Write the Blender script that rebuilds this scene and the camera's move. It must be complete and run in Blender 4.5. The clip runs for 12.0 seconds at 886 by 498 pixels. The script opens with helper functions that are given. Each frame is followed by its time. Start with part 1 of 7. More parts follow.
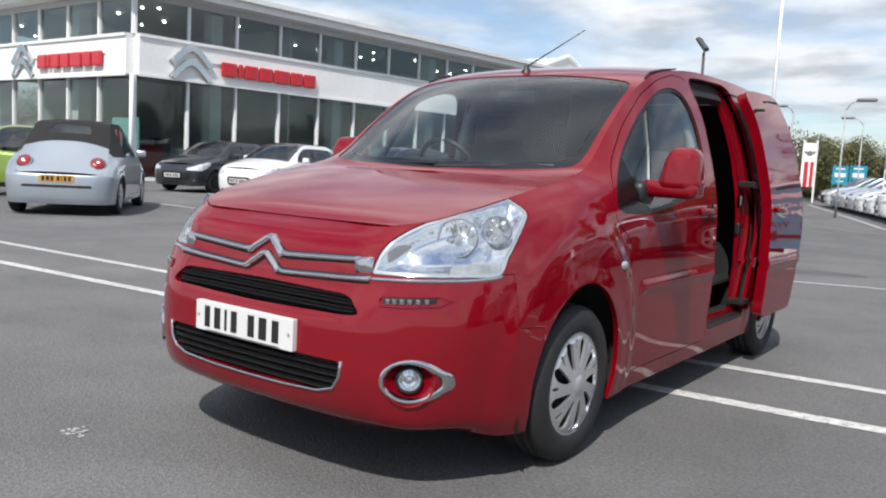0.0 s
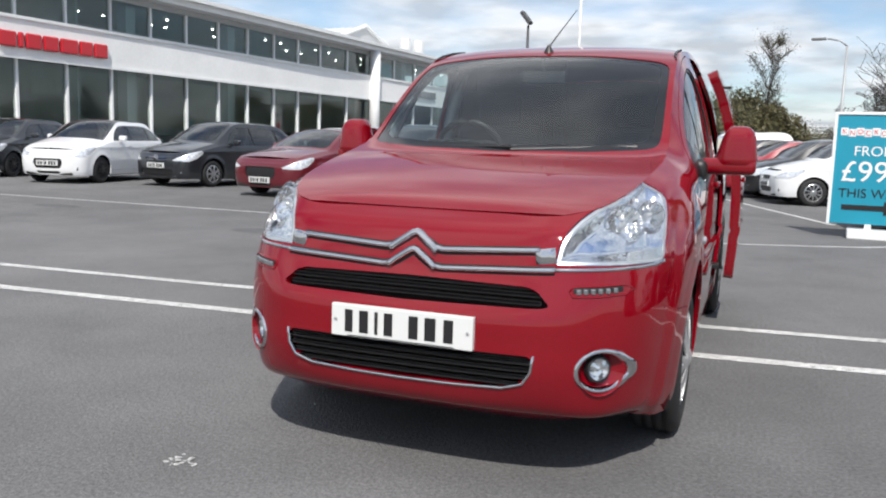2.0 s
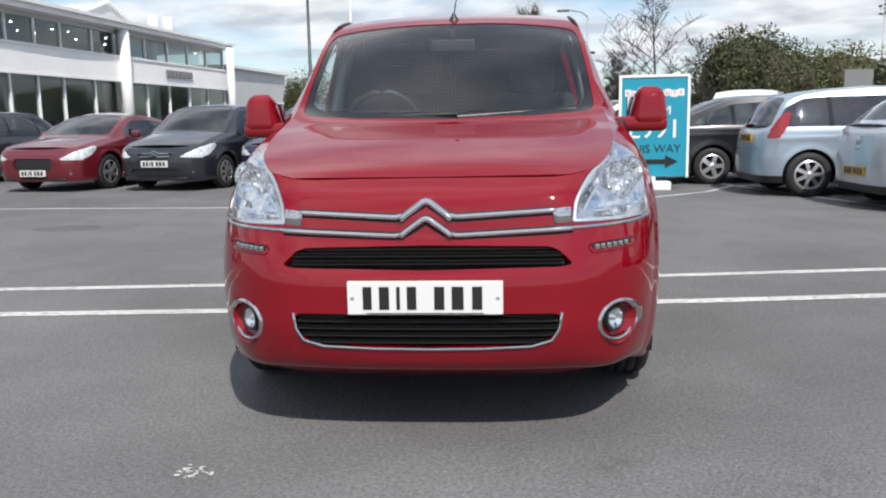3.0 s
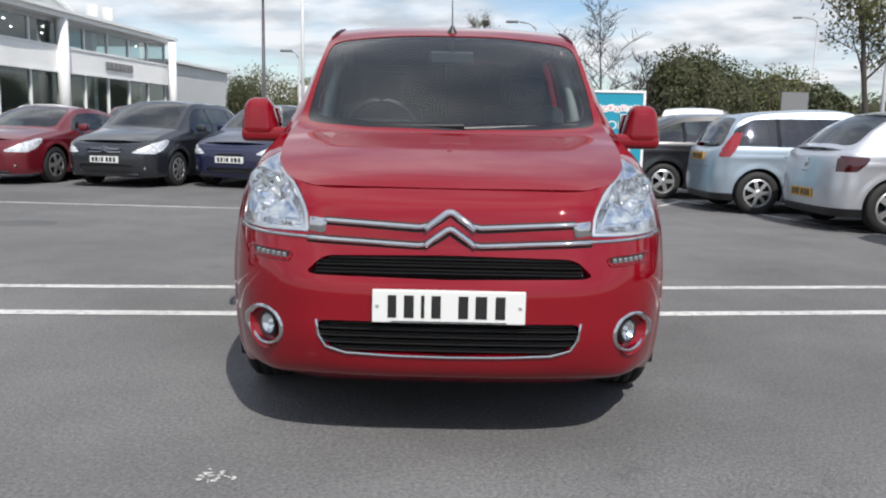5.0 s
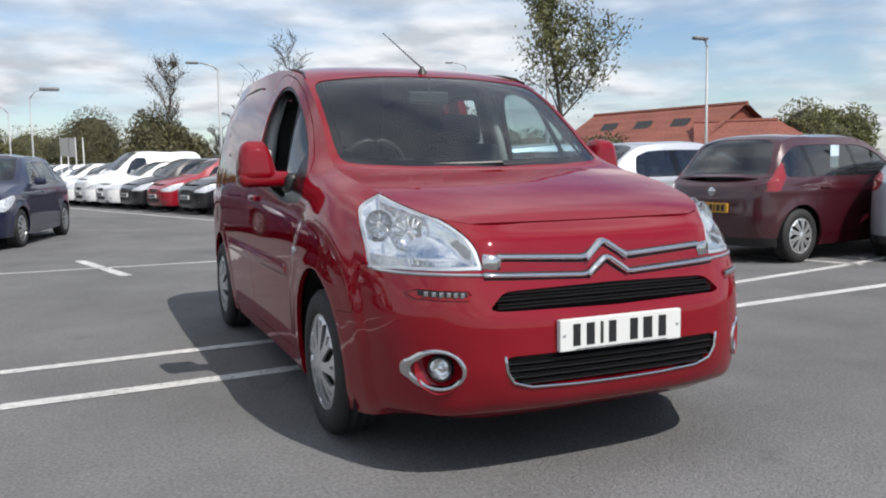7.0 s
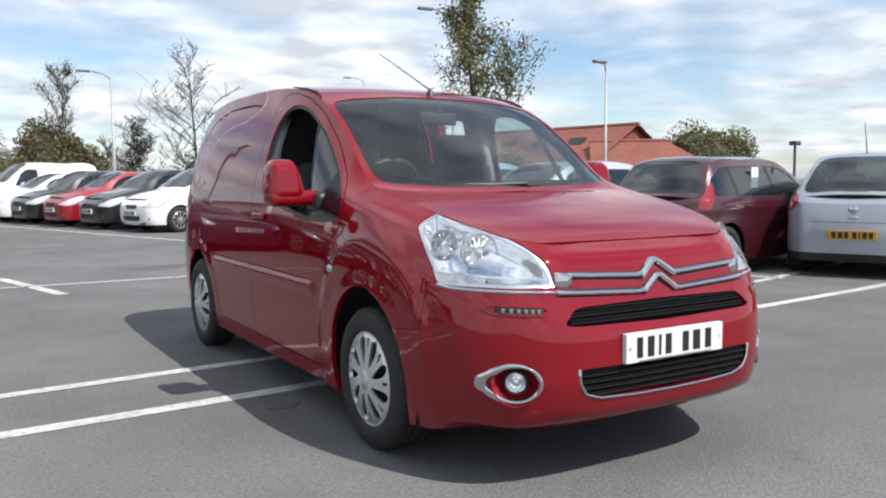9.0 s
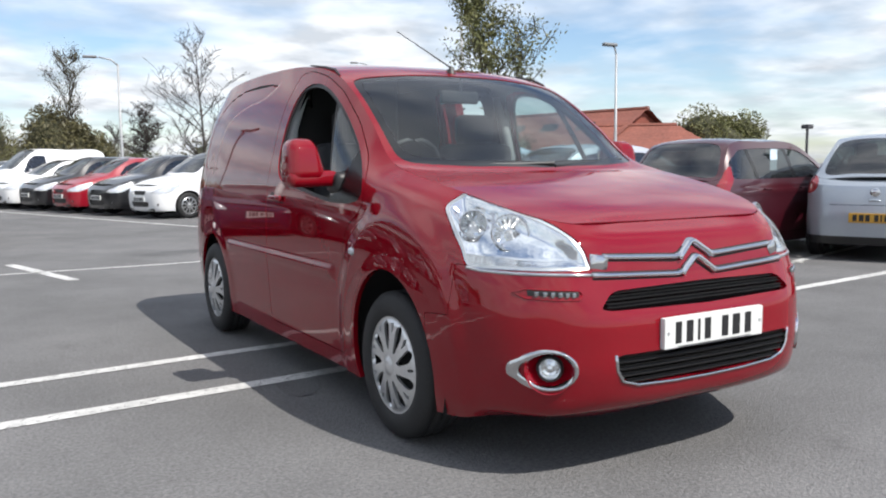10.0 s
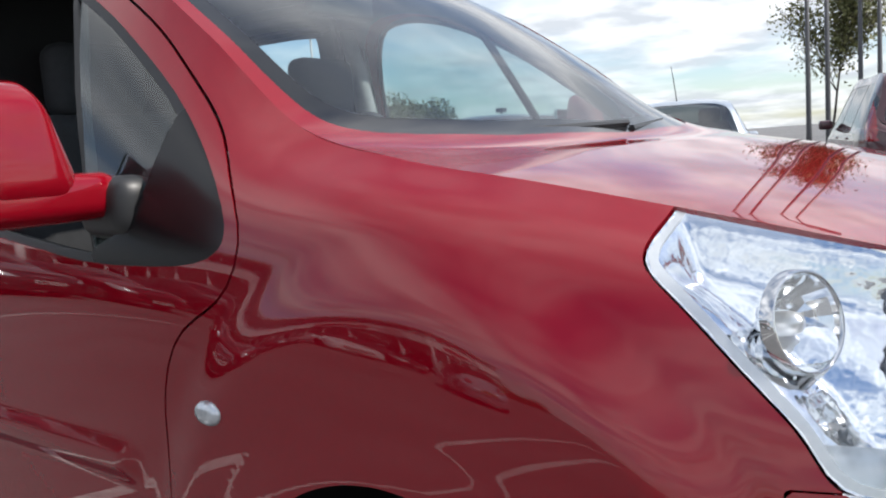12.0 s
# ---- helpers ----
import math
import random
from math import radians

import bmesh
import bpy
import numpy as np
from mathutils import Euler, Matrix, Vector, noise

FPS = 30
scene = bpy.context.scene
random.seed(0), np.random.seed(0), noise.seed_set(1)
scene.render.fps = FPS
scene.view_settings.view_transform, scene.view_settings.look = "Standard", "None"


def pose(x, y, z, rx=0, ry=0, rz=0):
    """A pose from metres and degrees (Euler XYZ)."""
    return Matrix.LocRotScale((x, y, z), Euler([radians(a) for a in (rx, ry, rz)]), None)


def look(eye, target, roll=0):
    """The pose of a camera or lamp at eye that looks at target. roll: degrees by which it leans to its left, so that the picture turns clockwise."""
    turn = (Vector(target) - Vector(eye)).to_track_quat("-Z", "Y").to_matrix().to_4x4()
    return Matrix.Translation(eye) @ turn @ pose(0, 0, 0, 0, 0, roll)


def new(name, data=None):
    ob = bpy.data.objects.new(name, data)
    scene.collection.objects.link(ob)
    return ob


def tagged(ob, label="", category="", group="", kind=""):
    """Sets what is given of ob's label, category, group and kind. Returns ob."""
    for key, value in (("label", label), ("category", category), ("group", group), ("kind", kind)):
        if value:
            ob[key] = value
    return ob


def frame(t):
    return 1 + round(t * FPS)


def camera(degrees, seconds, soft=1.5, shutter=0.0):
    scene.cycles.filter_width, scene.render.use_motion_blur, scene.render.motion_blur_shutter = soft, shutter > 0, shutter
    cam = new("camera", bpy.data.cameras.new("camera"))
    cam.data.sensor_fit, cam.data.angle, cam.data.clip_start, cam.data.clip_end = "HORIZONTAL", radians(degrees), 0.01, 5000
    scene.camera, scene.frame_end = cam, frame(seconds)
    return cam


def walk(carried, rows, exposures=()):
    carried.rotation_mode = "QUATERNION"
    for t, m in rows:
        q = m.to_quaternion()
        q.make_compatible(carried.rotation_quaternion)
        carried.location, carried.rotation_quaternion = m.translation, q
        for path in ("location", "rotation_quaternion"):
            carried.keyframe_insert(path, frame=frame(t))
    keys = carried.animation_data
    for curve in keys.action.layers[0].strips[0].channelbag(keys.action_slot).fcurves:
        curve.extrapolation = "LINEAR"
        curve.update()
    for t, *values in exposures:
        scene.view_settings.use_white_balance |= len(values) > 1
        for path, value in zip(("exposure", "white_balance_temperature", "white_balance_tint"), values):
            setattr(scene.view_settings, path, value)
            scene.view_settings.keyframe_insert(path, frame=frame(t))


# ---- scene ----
cam = camera(57.0, 12.0, soft=2.1)
# seconds, eye, target, roll
PATH = [
    (0, (2.301, -1.952, 1.164), (1.131, -0.344, 0.955), 3.0),
    (0.5, (2.298, -1.944, 1.160), (1.131, -0.335, 0.942), 3.0),
    (1, (2.154, -2.061, 1.122), (1.015, -0.439, 0.853), 3.6),
    (1.5, (1.725, -2.316, 1.110), (0.766, -0.580, 0.853), 3.2),
    (2, (1.115, -2.517, 1.173), (0.403, -0.666, 0.914), 1.7),
    (2.5, (0.634, -2.676, 1.164), (0.236, -0.742, 0.844), 0.7),
    (3, (0.277, -2.694, 1.137), (0.122, -0.725, 0.825), -1.1),
    (3.5, (0.08, -2.74, 1.14), (0.087, -0.765, 0.829), 1.0),
    (3.7, (0.053, -2.753, 1.146), (0.041, -0.775, 0.852), 1.6),
    (5.3, (-0.078, -2.766, 1.164), (-0.07, -0.789, 0.864), 0.9),
    (5.5, (-0.284, -2.802, 1.142), (-0.186, -0.822, 0.875), 0.9),
    (6, (-0.779, -2.744, 1.139), (-0.481, -0.782, 0.895), 0.3),
    (6.5, (-1.29, -2.634, 1.152), (-0.811, -0.705, 0.935), -0.4),
    (7, (-1.762, -2.445, 1.147), (-0.972, -0.618, 0.946), -1.0),
    (7.2, (-1.909, -2.355, 1.126), (-1.026, -0.574, 0.905), -0.6),
    (8.8, (-2.404, -2.234, 1.174), (-1.378, -0.526, 1.005), -0.3),
    (9, (-2.411, -2.236, 1.181), (-1.38, -0.53, 1.013), -0.4),
    (9.5, (-2.414, -2.215, 1.175), (-1.388, -0.508, 0.997), -0.8),
    (10, (-2.417, -2.084, 1.153), (-1.402, -0.372, 0.951), -0.6),
    (10.5, (-2.238, -1.604, 1.147), (-1.236, 0.109, 0.903), -1.3),
    (11, (-2.028, -0.917, 1.161), (-1.065, 0.824, 0.958), -0.3),
    (11.5, (-1.820, -0.292, 1.143), (-0.645, 1.317, 0.958), -3.5),
    (11.7, (-1.757, -0.074, 1.135), (-0.538, 1.502, 0.955), -4.0),
    (12, (-1.608, 0.287, 1.133), (-0.032, 1.495, 0.893), -4.2),
]
walk(cam, [(t, look(eye, target, roll)) for t, eye, target, roll in PATH], exposures=[(0, .33), (3.5, .38), (6.5, .26), (9.0, .55), (10.5, .60), (12.0, .70)])

# ---- light ----
SUN_FROM = Vector((0.28, -0.76, 1.0)).normalized()
sun_data = bpy.data.lights.new("sun", "SUN")
sun_data.energy, sun_data.angle, sun_data.color = 4.2, radians(0.53), (1.0, 0.95, 0.88)
sun = new("sun", sun_data)
sun.rotation_mode = "QUATERNION"
sun.rotation_quaternion = SUN_FROM.to_track_quat("Z", "Y")

world = bpy.data.worlds.new("sky")
scene.world = world
world.use_nodes = True
wn, wl = world.node_tree.nodes, world.node_tree.links
wn.clear()
w_out, w_bg, w_sky = wn.new("ShaderNodeOutputWorld"), wn.new("ShaderNodeBackground"), wn.new("ShaderNodeTexSky")
w_sky.sky_type, w_sky.sun_disc = "NISHITA", False
w_sky.sun_elevation = math.asin(SUN_FROM.z)
w_sky.sun_rotation = math.atan2(SUN_FROM.x, SUN_FROM.y)
w_sky.air_density, w_sky.dust_density = 1.0, 0.6
# broken cloud laid on a flat layer over the place
w_sep = wn.new("ShaderNodeSeparateXYZ")
w_tc = wn.new("ShaderNodeTexCoord")
wl.new(w_tc.outputs["Generated"], w_sep.inputs[0])
w_up = wn.new("ShaderNodeMath"); w_up.operation = "MAXIMUM"; w_up.inputs[1].default_value = 0.0
wl.new(w_sep.outputs["Z"], w_up.inputs[0])
w_lift = wn.new("ShaderNodeMath"); w_lift.operation = "ADD"; w_lift.inputs[1].default_value = 0.13
wl.new(w_up.outputs[0], w_lift.inputs[0])
w_dx, w_dy = wn.new("ShaderNodeMath"), wn.new("ShaderNodeMath")
for n, axis in ((w_dx, "X"), (w_dy, "Y")):
    n.operation = "DIVIDE"
    wl.new(w_sep.outputs[axis], n.inputs[0]); wl.new(w_lift.outputs[0], n.inputs[1])
w_com = wn.new("ShaderNodeCombineXYZ")
wl.new(w_dx.outputs[0], w_com.inputs["X"]); wl.new(w_dy.outputs[0], w_com.inputs["Y"])
w_map = wn.new("ShaderNodeMapping"); w_map.inputs["Location"].default_value = (3.1, 1.7, 0.4); w_map.inputs["Scale"].default_value = (1.0, 1.0, 1.0)
wl.new(w_com.outputs[0], w_map.inputs["Vector"])
w_noise = wn.new("ShaderNodeTexNoise")
w_noise.inputs["Scale"].default_value, w_noise.inputs["Detail"].default_value, w_noise.inputs["Roughness"].default_value = 1.25, 7.0, 0.50
w_noise.inputs["Distortion"].default_value = 0.12
wl.new(w_map.outputs[0], w_noise.inputs["Vector"])
w_ramp = wn.new("ShaderNodeValToRGB")
w_ramp.color_ramp.elements[0].position, w_ramp.color_ramp.elements[1].position = 0.31, 0.60
wl.new(w_noise.outputs["Fac"], w_ramp.inputs[0])
w_noise2 = wn.new("ShaderNodeTexNoise")
w_noise2.inputs["Scale"].default_value, w_noise2.inputs["Detail"].default_value = 2.6, 5.0
wl.new(w_map.outputs[0], w_noise2.inputs["Vector"])
w_grey = wn.new("ShaderNodeValToRGB")
w_grey.color_ramp.elements[0].position, w_grey.color_ramp.elements[0].color = 0.38, (7.9, 8.5, 9.3, 1)
w_grey.color_ramp.elements[1].position, w_grey.color_ramp.elements[1].color = 0.58, (12.6, 13.0, 13.6, 1)
wl.new(w_noise2.outputs["Fac"], w_grey.inputs[0])
w_tint = wn.new("ShaderNodeVectorMath"); w_tint.operation = "MULTIPLY"; w_tint.inputs[1].default_value = (0.84, 0.90, 0.98)
wl.new(w_sky.outputs[0], w_tint.inputs[0])
# cloud is brighter overhead than towards the horizon
w_lum = wn.new("ShaderNodeMapRange"); w_lum.inputs[3].default_value, w_lum.inputs[4].default_value = 0.50, 0.80
wl.new(w_up.outputs[0], w_lum.inputs[0])
w_cie = wn.new("ShaderNodeVectorMath"); w_cie.operation = "SCALE"
wl.new(w_grey.outputs[0], w_cie.inputs[0]); wl.new(w_lum.outputs[0], w_cie.inputs["Scale"])
w_mix = wn.new("ShaderNodeMix"); w_mix.data_type = "RGBA"
wl.new(w_ramp.outputs[0], w_mix.inputs[0]); wl.new(w_tint.outputs[0], w_mix.inputs[6]); wl.new(w_cie.outputs[0], w_mix.inputs[7])
wl.new(w_mix.outputs[2], w_bg.inputs["Color"])
w_bg.inputs["Strength"].default_value = 0.11
wl.new(w_bg.outputs[0], w_out.inputs[0])

# ---- materials ----
def mat(name, colour, rough=0.5, metal=0.0, grain=0.0, scale=30.0, bump=0.0, coat=0.0, spot=0.0, spot_scale=1.2, spec=0.5, emit=None):
    """A node material: base colour with fine grain and larger blotches, and a fine relief."""
    m = bpy.data.materials.new(name)
    m.use_nodes = True
    n, l = m.node_tree.nodes, m.node_tree.links
    b = n["Principled BSDF"]
    b.inputs["Base Color"].default_value = (*colour, 1)
    b.inputs["Roughness"].default_value, b.inputs["Metallic"].default_value = rough, metal
    b.inputs["Specular IOR Level"].default_value = spec
    b.inputs["Coat Weight"].default_value, b.inputs["Coat Roughness"].default_value = coat, 0.03
    if emit:
        b.inputs["Emission Color"].default_value, b.inputs["Emission Strength"].default_value = (*emit[:3], 1), emit[3]
    if grain or spot or bump:
        tc = n.new("ShaderNodeTexCoord")
        fine, wide = n.new("ShaderNodeTexNoise"), n.new("ShaderNodeTexNoise")
        fine.inputs["Scale"].default_value, fine.inputs["Detail"].default_value = scale, 4.0
        wide.inputs["Scale"].default_value, wide.inputs["Detail"].default_value = spot_scale, 3.0
        for t in (fine, wide):
            l.new(tc.outputs["Object"], t.inputs["Vector"])
        out = None
        for t, amount in ((fine, grain), (wide, spot)):
            if not amount:
                continue
            r = n.new("ShaderNodeMapRange")
            r.inputs[1].default_value, r.inputs[2].default_value = 0.3, 0.7
            r.inputs[3].default_value, r.inputs[4].default_value = 1 - amount, 1 + amount
            l.new(t.outputs["Fac"], r.inputs[0])
            if out is None:
                out = r.outputs[0]
            else:
                mul = n.new("ShaderNodeMath"); mul.operation = "MULTIPLY"
                l.new(out, mul.inputs[0]); l.new(r.outputs[0], mul.inputs[1])
                out = mul.outputs[0]
        if out is not None:
            mix = n.new("ShaderNodeVectorMath"); mix.operation = "SCALE"
            mix.inputs[0].default_value = colour
            l.new(out, mix.inputs["Scale"]); l.new(mix.outputs[0], b.inputs["Base Color"])
        if bump:
            bp = n.new("ShaderNodeBump")
            bp.inputs["Strength"].default_value, bp.inputs["Distance"].default_value = 1.0, bump
            l.new(fine.outputs["Fac"], bp.inputs["Height"]); l.new(bp.outputs[0], b.inputs["Normal"])
    return m


def glass(name, tint, ior=1.5, rough=0.0):
    """A thin pane: tinted see-through, with a mirror sheen by Fresnel."""
    m = bpy.data.materials.new(name)
    m.use_nodes = True
    n, l = m.node_tree.nodes, m.node_tree.links
    n.clear()
    o, t, g, x, f = (n.new("ShaderNode" + k) for k in ("OutputMaterial", "BsdfTransparent", "BsdfGlossy", "MixShader", "LayerWeight"))
    p, q = n.new("ShaderNodeMath"), n.new("ShaderNodeMapRange")
    t.inputs[0].default_value = (*tint, 1)
    g.inputs["Roughness"].default_value = rough
    f.inputs["Blend"].default_value = 0.5
    p.operation, p.inputs[1].default_value = "POWER", 4.0
    q.inputs[3].default_value, q.inputs[4].default_value = 1.6 * ((ior - 1) / (ior + 1)) ** 2, 1.0
    l.new(f.outputs["Facing"], p.inputs[0]); l.new(p.outputs[0], q.inputs[0]); l.new(q.outputs[0], x.inputs[0])
    l.new(t.outputs[0], x.inputs[1]); l.new(g.outputs[0], x.inputs[2]); l.new(x.outputs[0], o.inputs[0])
    return m


def paint(name, colour, coat=1.0, flake=0.35, rough=0.35):
    m = mat(name, colour, rough=rough, metal=flake, coat=coat, grain=0.03, scale=60, spot=0.03, spot_scale=2.5)
    m.node_tree.nodes["Principled BSDF"].inputs["Coat Roughness"].default_value = 0.02
    return m


M_RED = paint("red_paint", (0.172, 0.0013, 0.0068), flake=0.0, rough=0.5)
M_RED.node_tree.nodes["Principled BSDF"].inputs["Coat IOR"].default_value = 1.54
M_RED.node_tree.nodes["Principled BSDF"].inputs["Specular IOR Level"].default_value = 0.0
M_BLACKPL = mat("black_plastic", (0.012, 0.012, 0.013), rough=0.45, grain=0.15, scale=200)
# near-black that stands in for shade in hollows, grooves and undersides
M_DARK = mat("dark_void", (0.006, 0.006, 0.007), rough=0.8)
M_RUBBER = mat("tyre_rubber", (0.014, 0.014, 0.015), rough=0.72, grain=0.25, scale=90, spot=0.2, spot_scale=6)
M_CHROME = mat("chrome", (0.58, 0.58, 0.59), rough=0.035, metal=1.0)
M_SILVER = mat("silver_trim", (0.62, 0.63, 0.64), rough=0.28, metal=0.75, grain=0.05, scale=80, spot=0.08, spot_scale=9)
M_GLASS = glass("window_glass", (0.66, 0.77, 0.76), ior=1.60)
M_LENS = glass("clear_lens", (0.95, 0.965, 0.97), ior=1.5)
M_WHITEPL = mat("white_plate", (0.62, 0.63, 0.62), rough=0.35)
M_YELLOWPL = mat("yellow_plate", (0.50, 0.27, 0.035), rough=0.4, grain=.08, scale=40)
M_INK = mat("black_ink", (0.012, 0.012, 0.013), rough=0.45)
M_CLOTH = mat("seat_cloth", (0.022, 0.023, 0.026), rough=0.9, grain=0.12, scale=60)
M_TRIMGREY = mat("grey_trim", (0.16, 0.165, 0.17), rough=0.6, grain=0.1, scale=60)
M_GLOSSBLACK = mat("black_glass_border", (0.008, 0.008, 0.009), rough=0.04)
M_DARKTRIM = mat("dark_trim", (0.03, 0.03, 0.032), rough=0.75, grain=0.15, scale=80)
M_REFLECT = mat("lamp_silver", (0.84, 0.85, 0.87), rough=0.06, metal=1.0, grain=0.05, scale=11, bump=0.006, spot=.05, spot_scale=14)
M_FACET = mat("lamp_mirror", (0.86, 0.87, 0.88), rough=0.07, metal=1.0)
M_MIRROR = mat("mirror_glass", (0.85, 0.86, 0.86), rough=0.01, metal=1.0)
M_CLEARPL = mat("clear_plastic", (0.46, 0.48, 0.50), rough=0.12, metal=0.6, grain=0.25, scale=60)
M_PALETRIM = mat("pale_trim", (0.36, 0.37, 0.38), rough=0.6, grain=0.06, scale=60)
M_DIODE = mat("dull_diode", (0.34, 0.35, 0.36), rough=0.15, metal=0.8, grain=.3, scale=120)
M_SAIL = mat("black_satin", (0.006, 0.006, 0.007), rough=0.22, spec=0.3)

# ---- building helpers ----
def obj(name, me, material, parent=None, label=""):
    ob = new(name, me)
    if material is not None:
        me.materials.append(material)
    if parent is not None:
        ob.parent = parent
    if label:
        ob["label"] = label
    return ob


def thing(name, label, category, at=None, group="", kind=""):
    e = new(name)
    e.empty_display_size = 0.2
    if at is not None:
        e.matrix_basis = at
    return tagged(e, label, category, group, kind)


def part(name, bm, material, parent, label="", smooth=False):
    me = bpy.data.meshes.new(name)
    bm.normal_update()
    bm.to_mesh(me)
    bm.free()
    if smooth:
        me.shade_smooth()
    return obj(name, me, material, parent, label)


def box(bm, x0, x1, y0, y1, z0, z1, bevel=0.0, turn=None):
    r = bmesh.ops.create_cube(bm, size=1.0)["verts"]
    bmesh.ops.scale(bm, vec=(x1 - x0, y1 - y0, z1 - z0), verts=r)
    bmesh.ops.translate(bm, vec=((x0 + x1) / 2, (y0 + y1) / 2, (z0 + z1) / 2), verts=r)
    if bevel:
        es = list({e for v in r for e in v.link_edges})
        r = bmesh.ops.bevel(bm, geom=es, offset=bevel, segments=2, affect="EDGES", profile=0.6)["verts"]
    if turn is not None:
        bmesh.ops.transform(bm, matrix=turn, verts=list(set(r)) if not bevel else list({v for v in bm.verts if v in set(r)}))
    return bm


def tube(bm, points, radius, sides=8, cap=True):
    """A round bar along points; radius may be one number or one for each point."""
    pts = [Vector(p) for p in points]
    rad = [radius] * len(pts) if isinstance(radius, (int, float)) else list(radius)
    rings, ref = [], None
    for i, p in enumerate(pts):
        d = (pts[min(i + 1, len(pts) - 1)] - pts[max(i - 1, 0)]).normalized()
        if ref is None:
            ref = Vector((0, 0, 1)) if abs(d.z) < 0.9 else Vector((1, 0, 0))
        a = d.cross(ref).normalized()
        b = d.cross(a).normalized()
        rings.append([bm.verts.new(p + rad[i] * (math.cos(2 * math.pi * k / sides) * a + math.sin(2 * math.pi * k / sides) * b)) for k in range(sides)])
    for r0, r1 in zip(rings, rings[1:]):
        for k in range(sides):
            bm.faces.new((r0[k], r0[(k + 1) % sides], r1[(k + 1) % sides], r1[k]))
    if cap:
        bm.faces.new(rings[0][::-1]); bm.faces.new(rings[-1])
    return bm


def lathe(bm, profile, sides=32, axis="x", at=(0, 0, 0), closed=False):
    """A turned form: profile of (along, radius), about an axis."""
    rings = []
    for a, r in profile:
        ring = []
        for k in range(sides):
            c, s = r * math.cos(2 * math.pi * k / sides), r * math.sin(2 * math.pi * k / sides)
            p = {"x": (a, c, s), "y": (c, a, s), "z": (c, s, a)}[axis]
            ring.append(bm.verts.new(Vector(p) + Vector(at)))
        rings.append(ring)
    loops = list(zip(rings, rings[1:])) + ([(rings[-1], rings[0])] if closed else [])
    for r0, r1 in loops:
        for k in range(sides):
            bm.faces.new((r0[k], r0[(k + 1) % sides], r1[(k + 1) % sides], r1[k]))
    return rings


def poly_prism(bm, pts, y0, y1, plane="xz"):
    """A flat outline given depth."""
    def at(p, d):
        return {"xz": (p[0], d, p[1]), "yz": (d, p[0], p[1]), "xy": (p[0], p[1], d)}[plane]
    a = [bm.verts.new(at(p, y0)) for p in pts]
    b = [bm.verts.new(at(p, y1)) for p in pts]
    bm.faces.new(a); bm.faces.new(b[::-1])
    for i in range(len(pts)):
        j = (i + 1) % len(pts)
        bm.faces.new((a[j], a[i], b[i], b[j]))
    bmesh.ops.recalc_face_normals(bm, faces=bm.faces)
    return bm


# ---- curved sheets, cut along drawn outlines ----
def catmull(P, n):
    """Resample rows of control points (first axis) to n points, smoothly through them, spaced by their distance."""
    P = np.asarray(P, float)
    step = np.sqrt(((np.diff(P, axis=0)) ** 2).sum(-1)).reshape(len(P) - 1, -1).mean(1) ** 0.5 + 1e-6
    k = np.r_[0, np.cumsum(step)]
    d = np.diff(P, axis=0) / step.reshape(-1, *[1] * (P.ndim - 1))
    m = np.empty_like(P)
    m[0], m[-1] = d[0], d[-1]
    w = (step[1:] / (step[1:] + step[:-1])).reshape(-1, *[1] * (P.ndim - 1))
    m[1:-1] = w * d[:-1] + (1 - w) * d[1:]
    u = np.linspace(0, k[-1], n)
    i = np.clip(np.searchsorted(k, u, side="right") - 1, 0, len(step) - 1)
    s = ((u - k[i]) / step[i]).reshape(-1, *[1] * (P.ndim - 1))
    h = step[i].reshape(-1, *[1] * (P.ndim - 1))
    return (2 * s**3 - 3 * s**2 + 1) * P[i] + (s**3 - 2 * s**2 + s) * h * m[i] + (-2 * s**3 + 3 * s**2) * P[i + 1] + (s**3 - s**2) * h * m[i + 1]


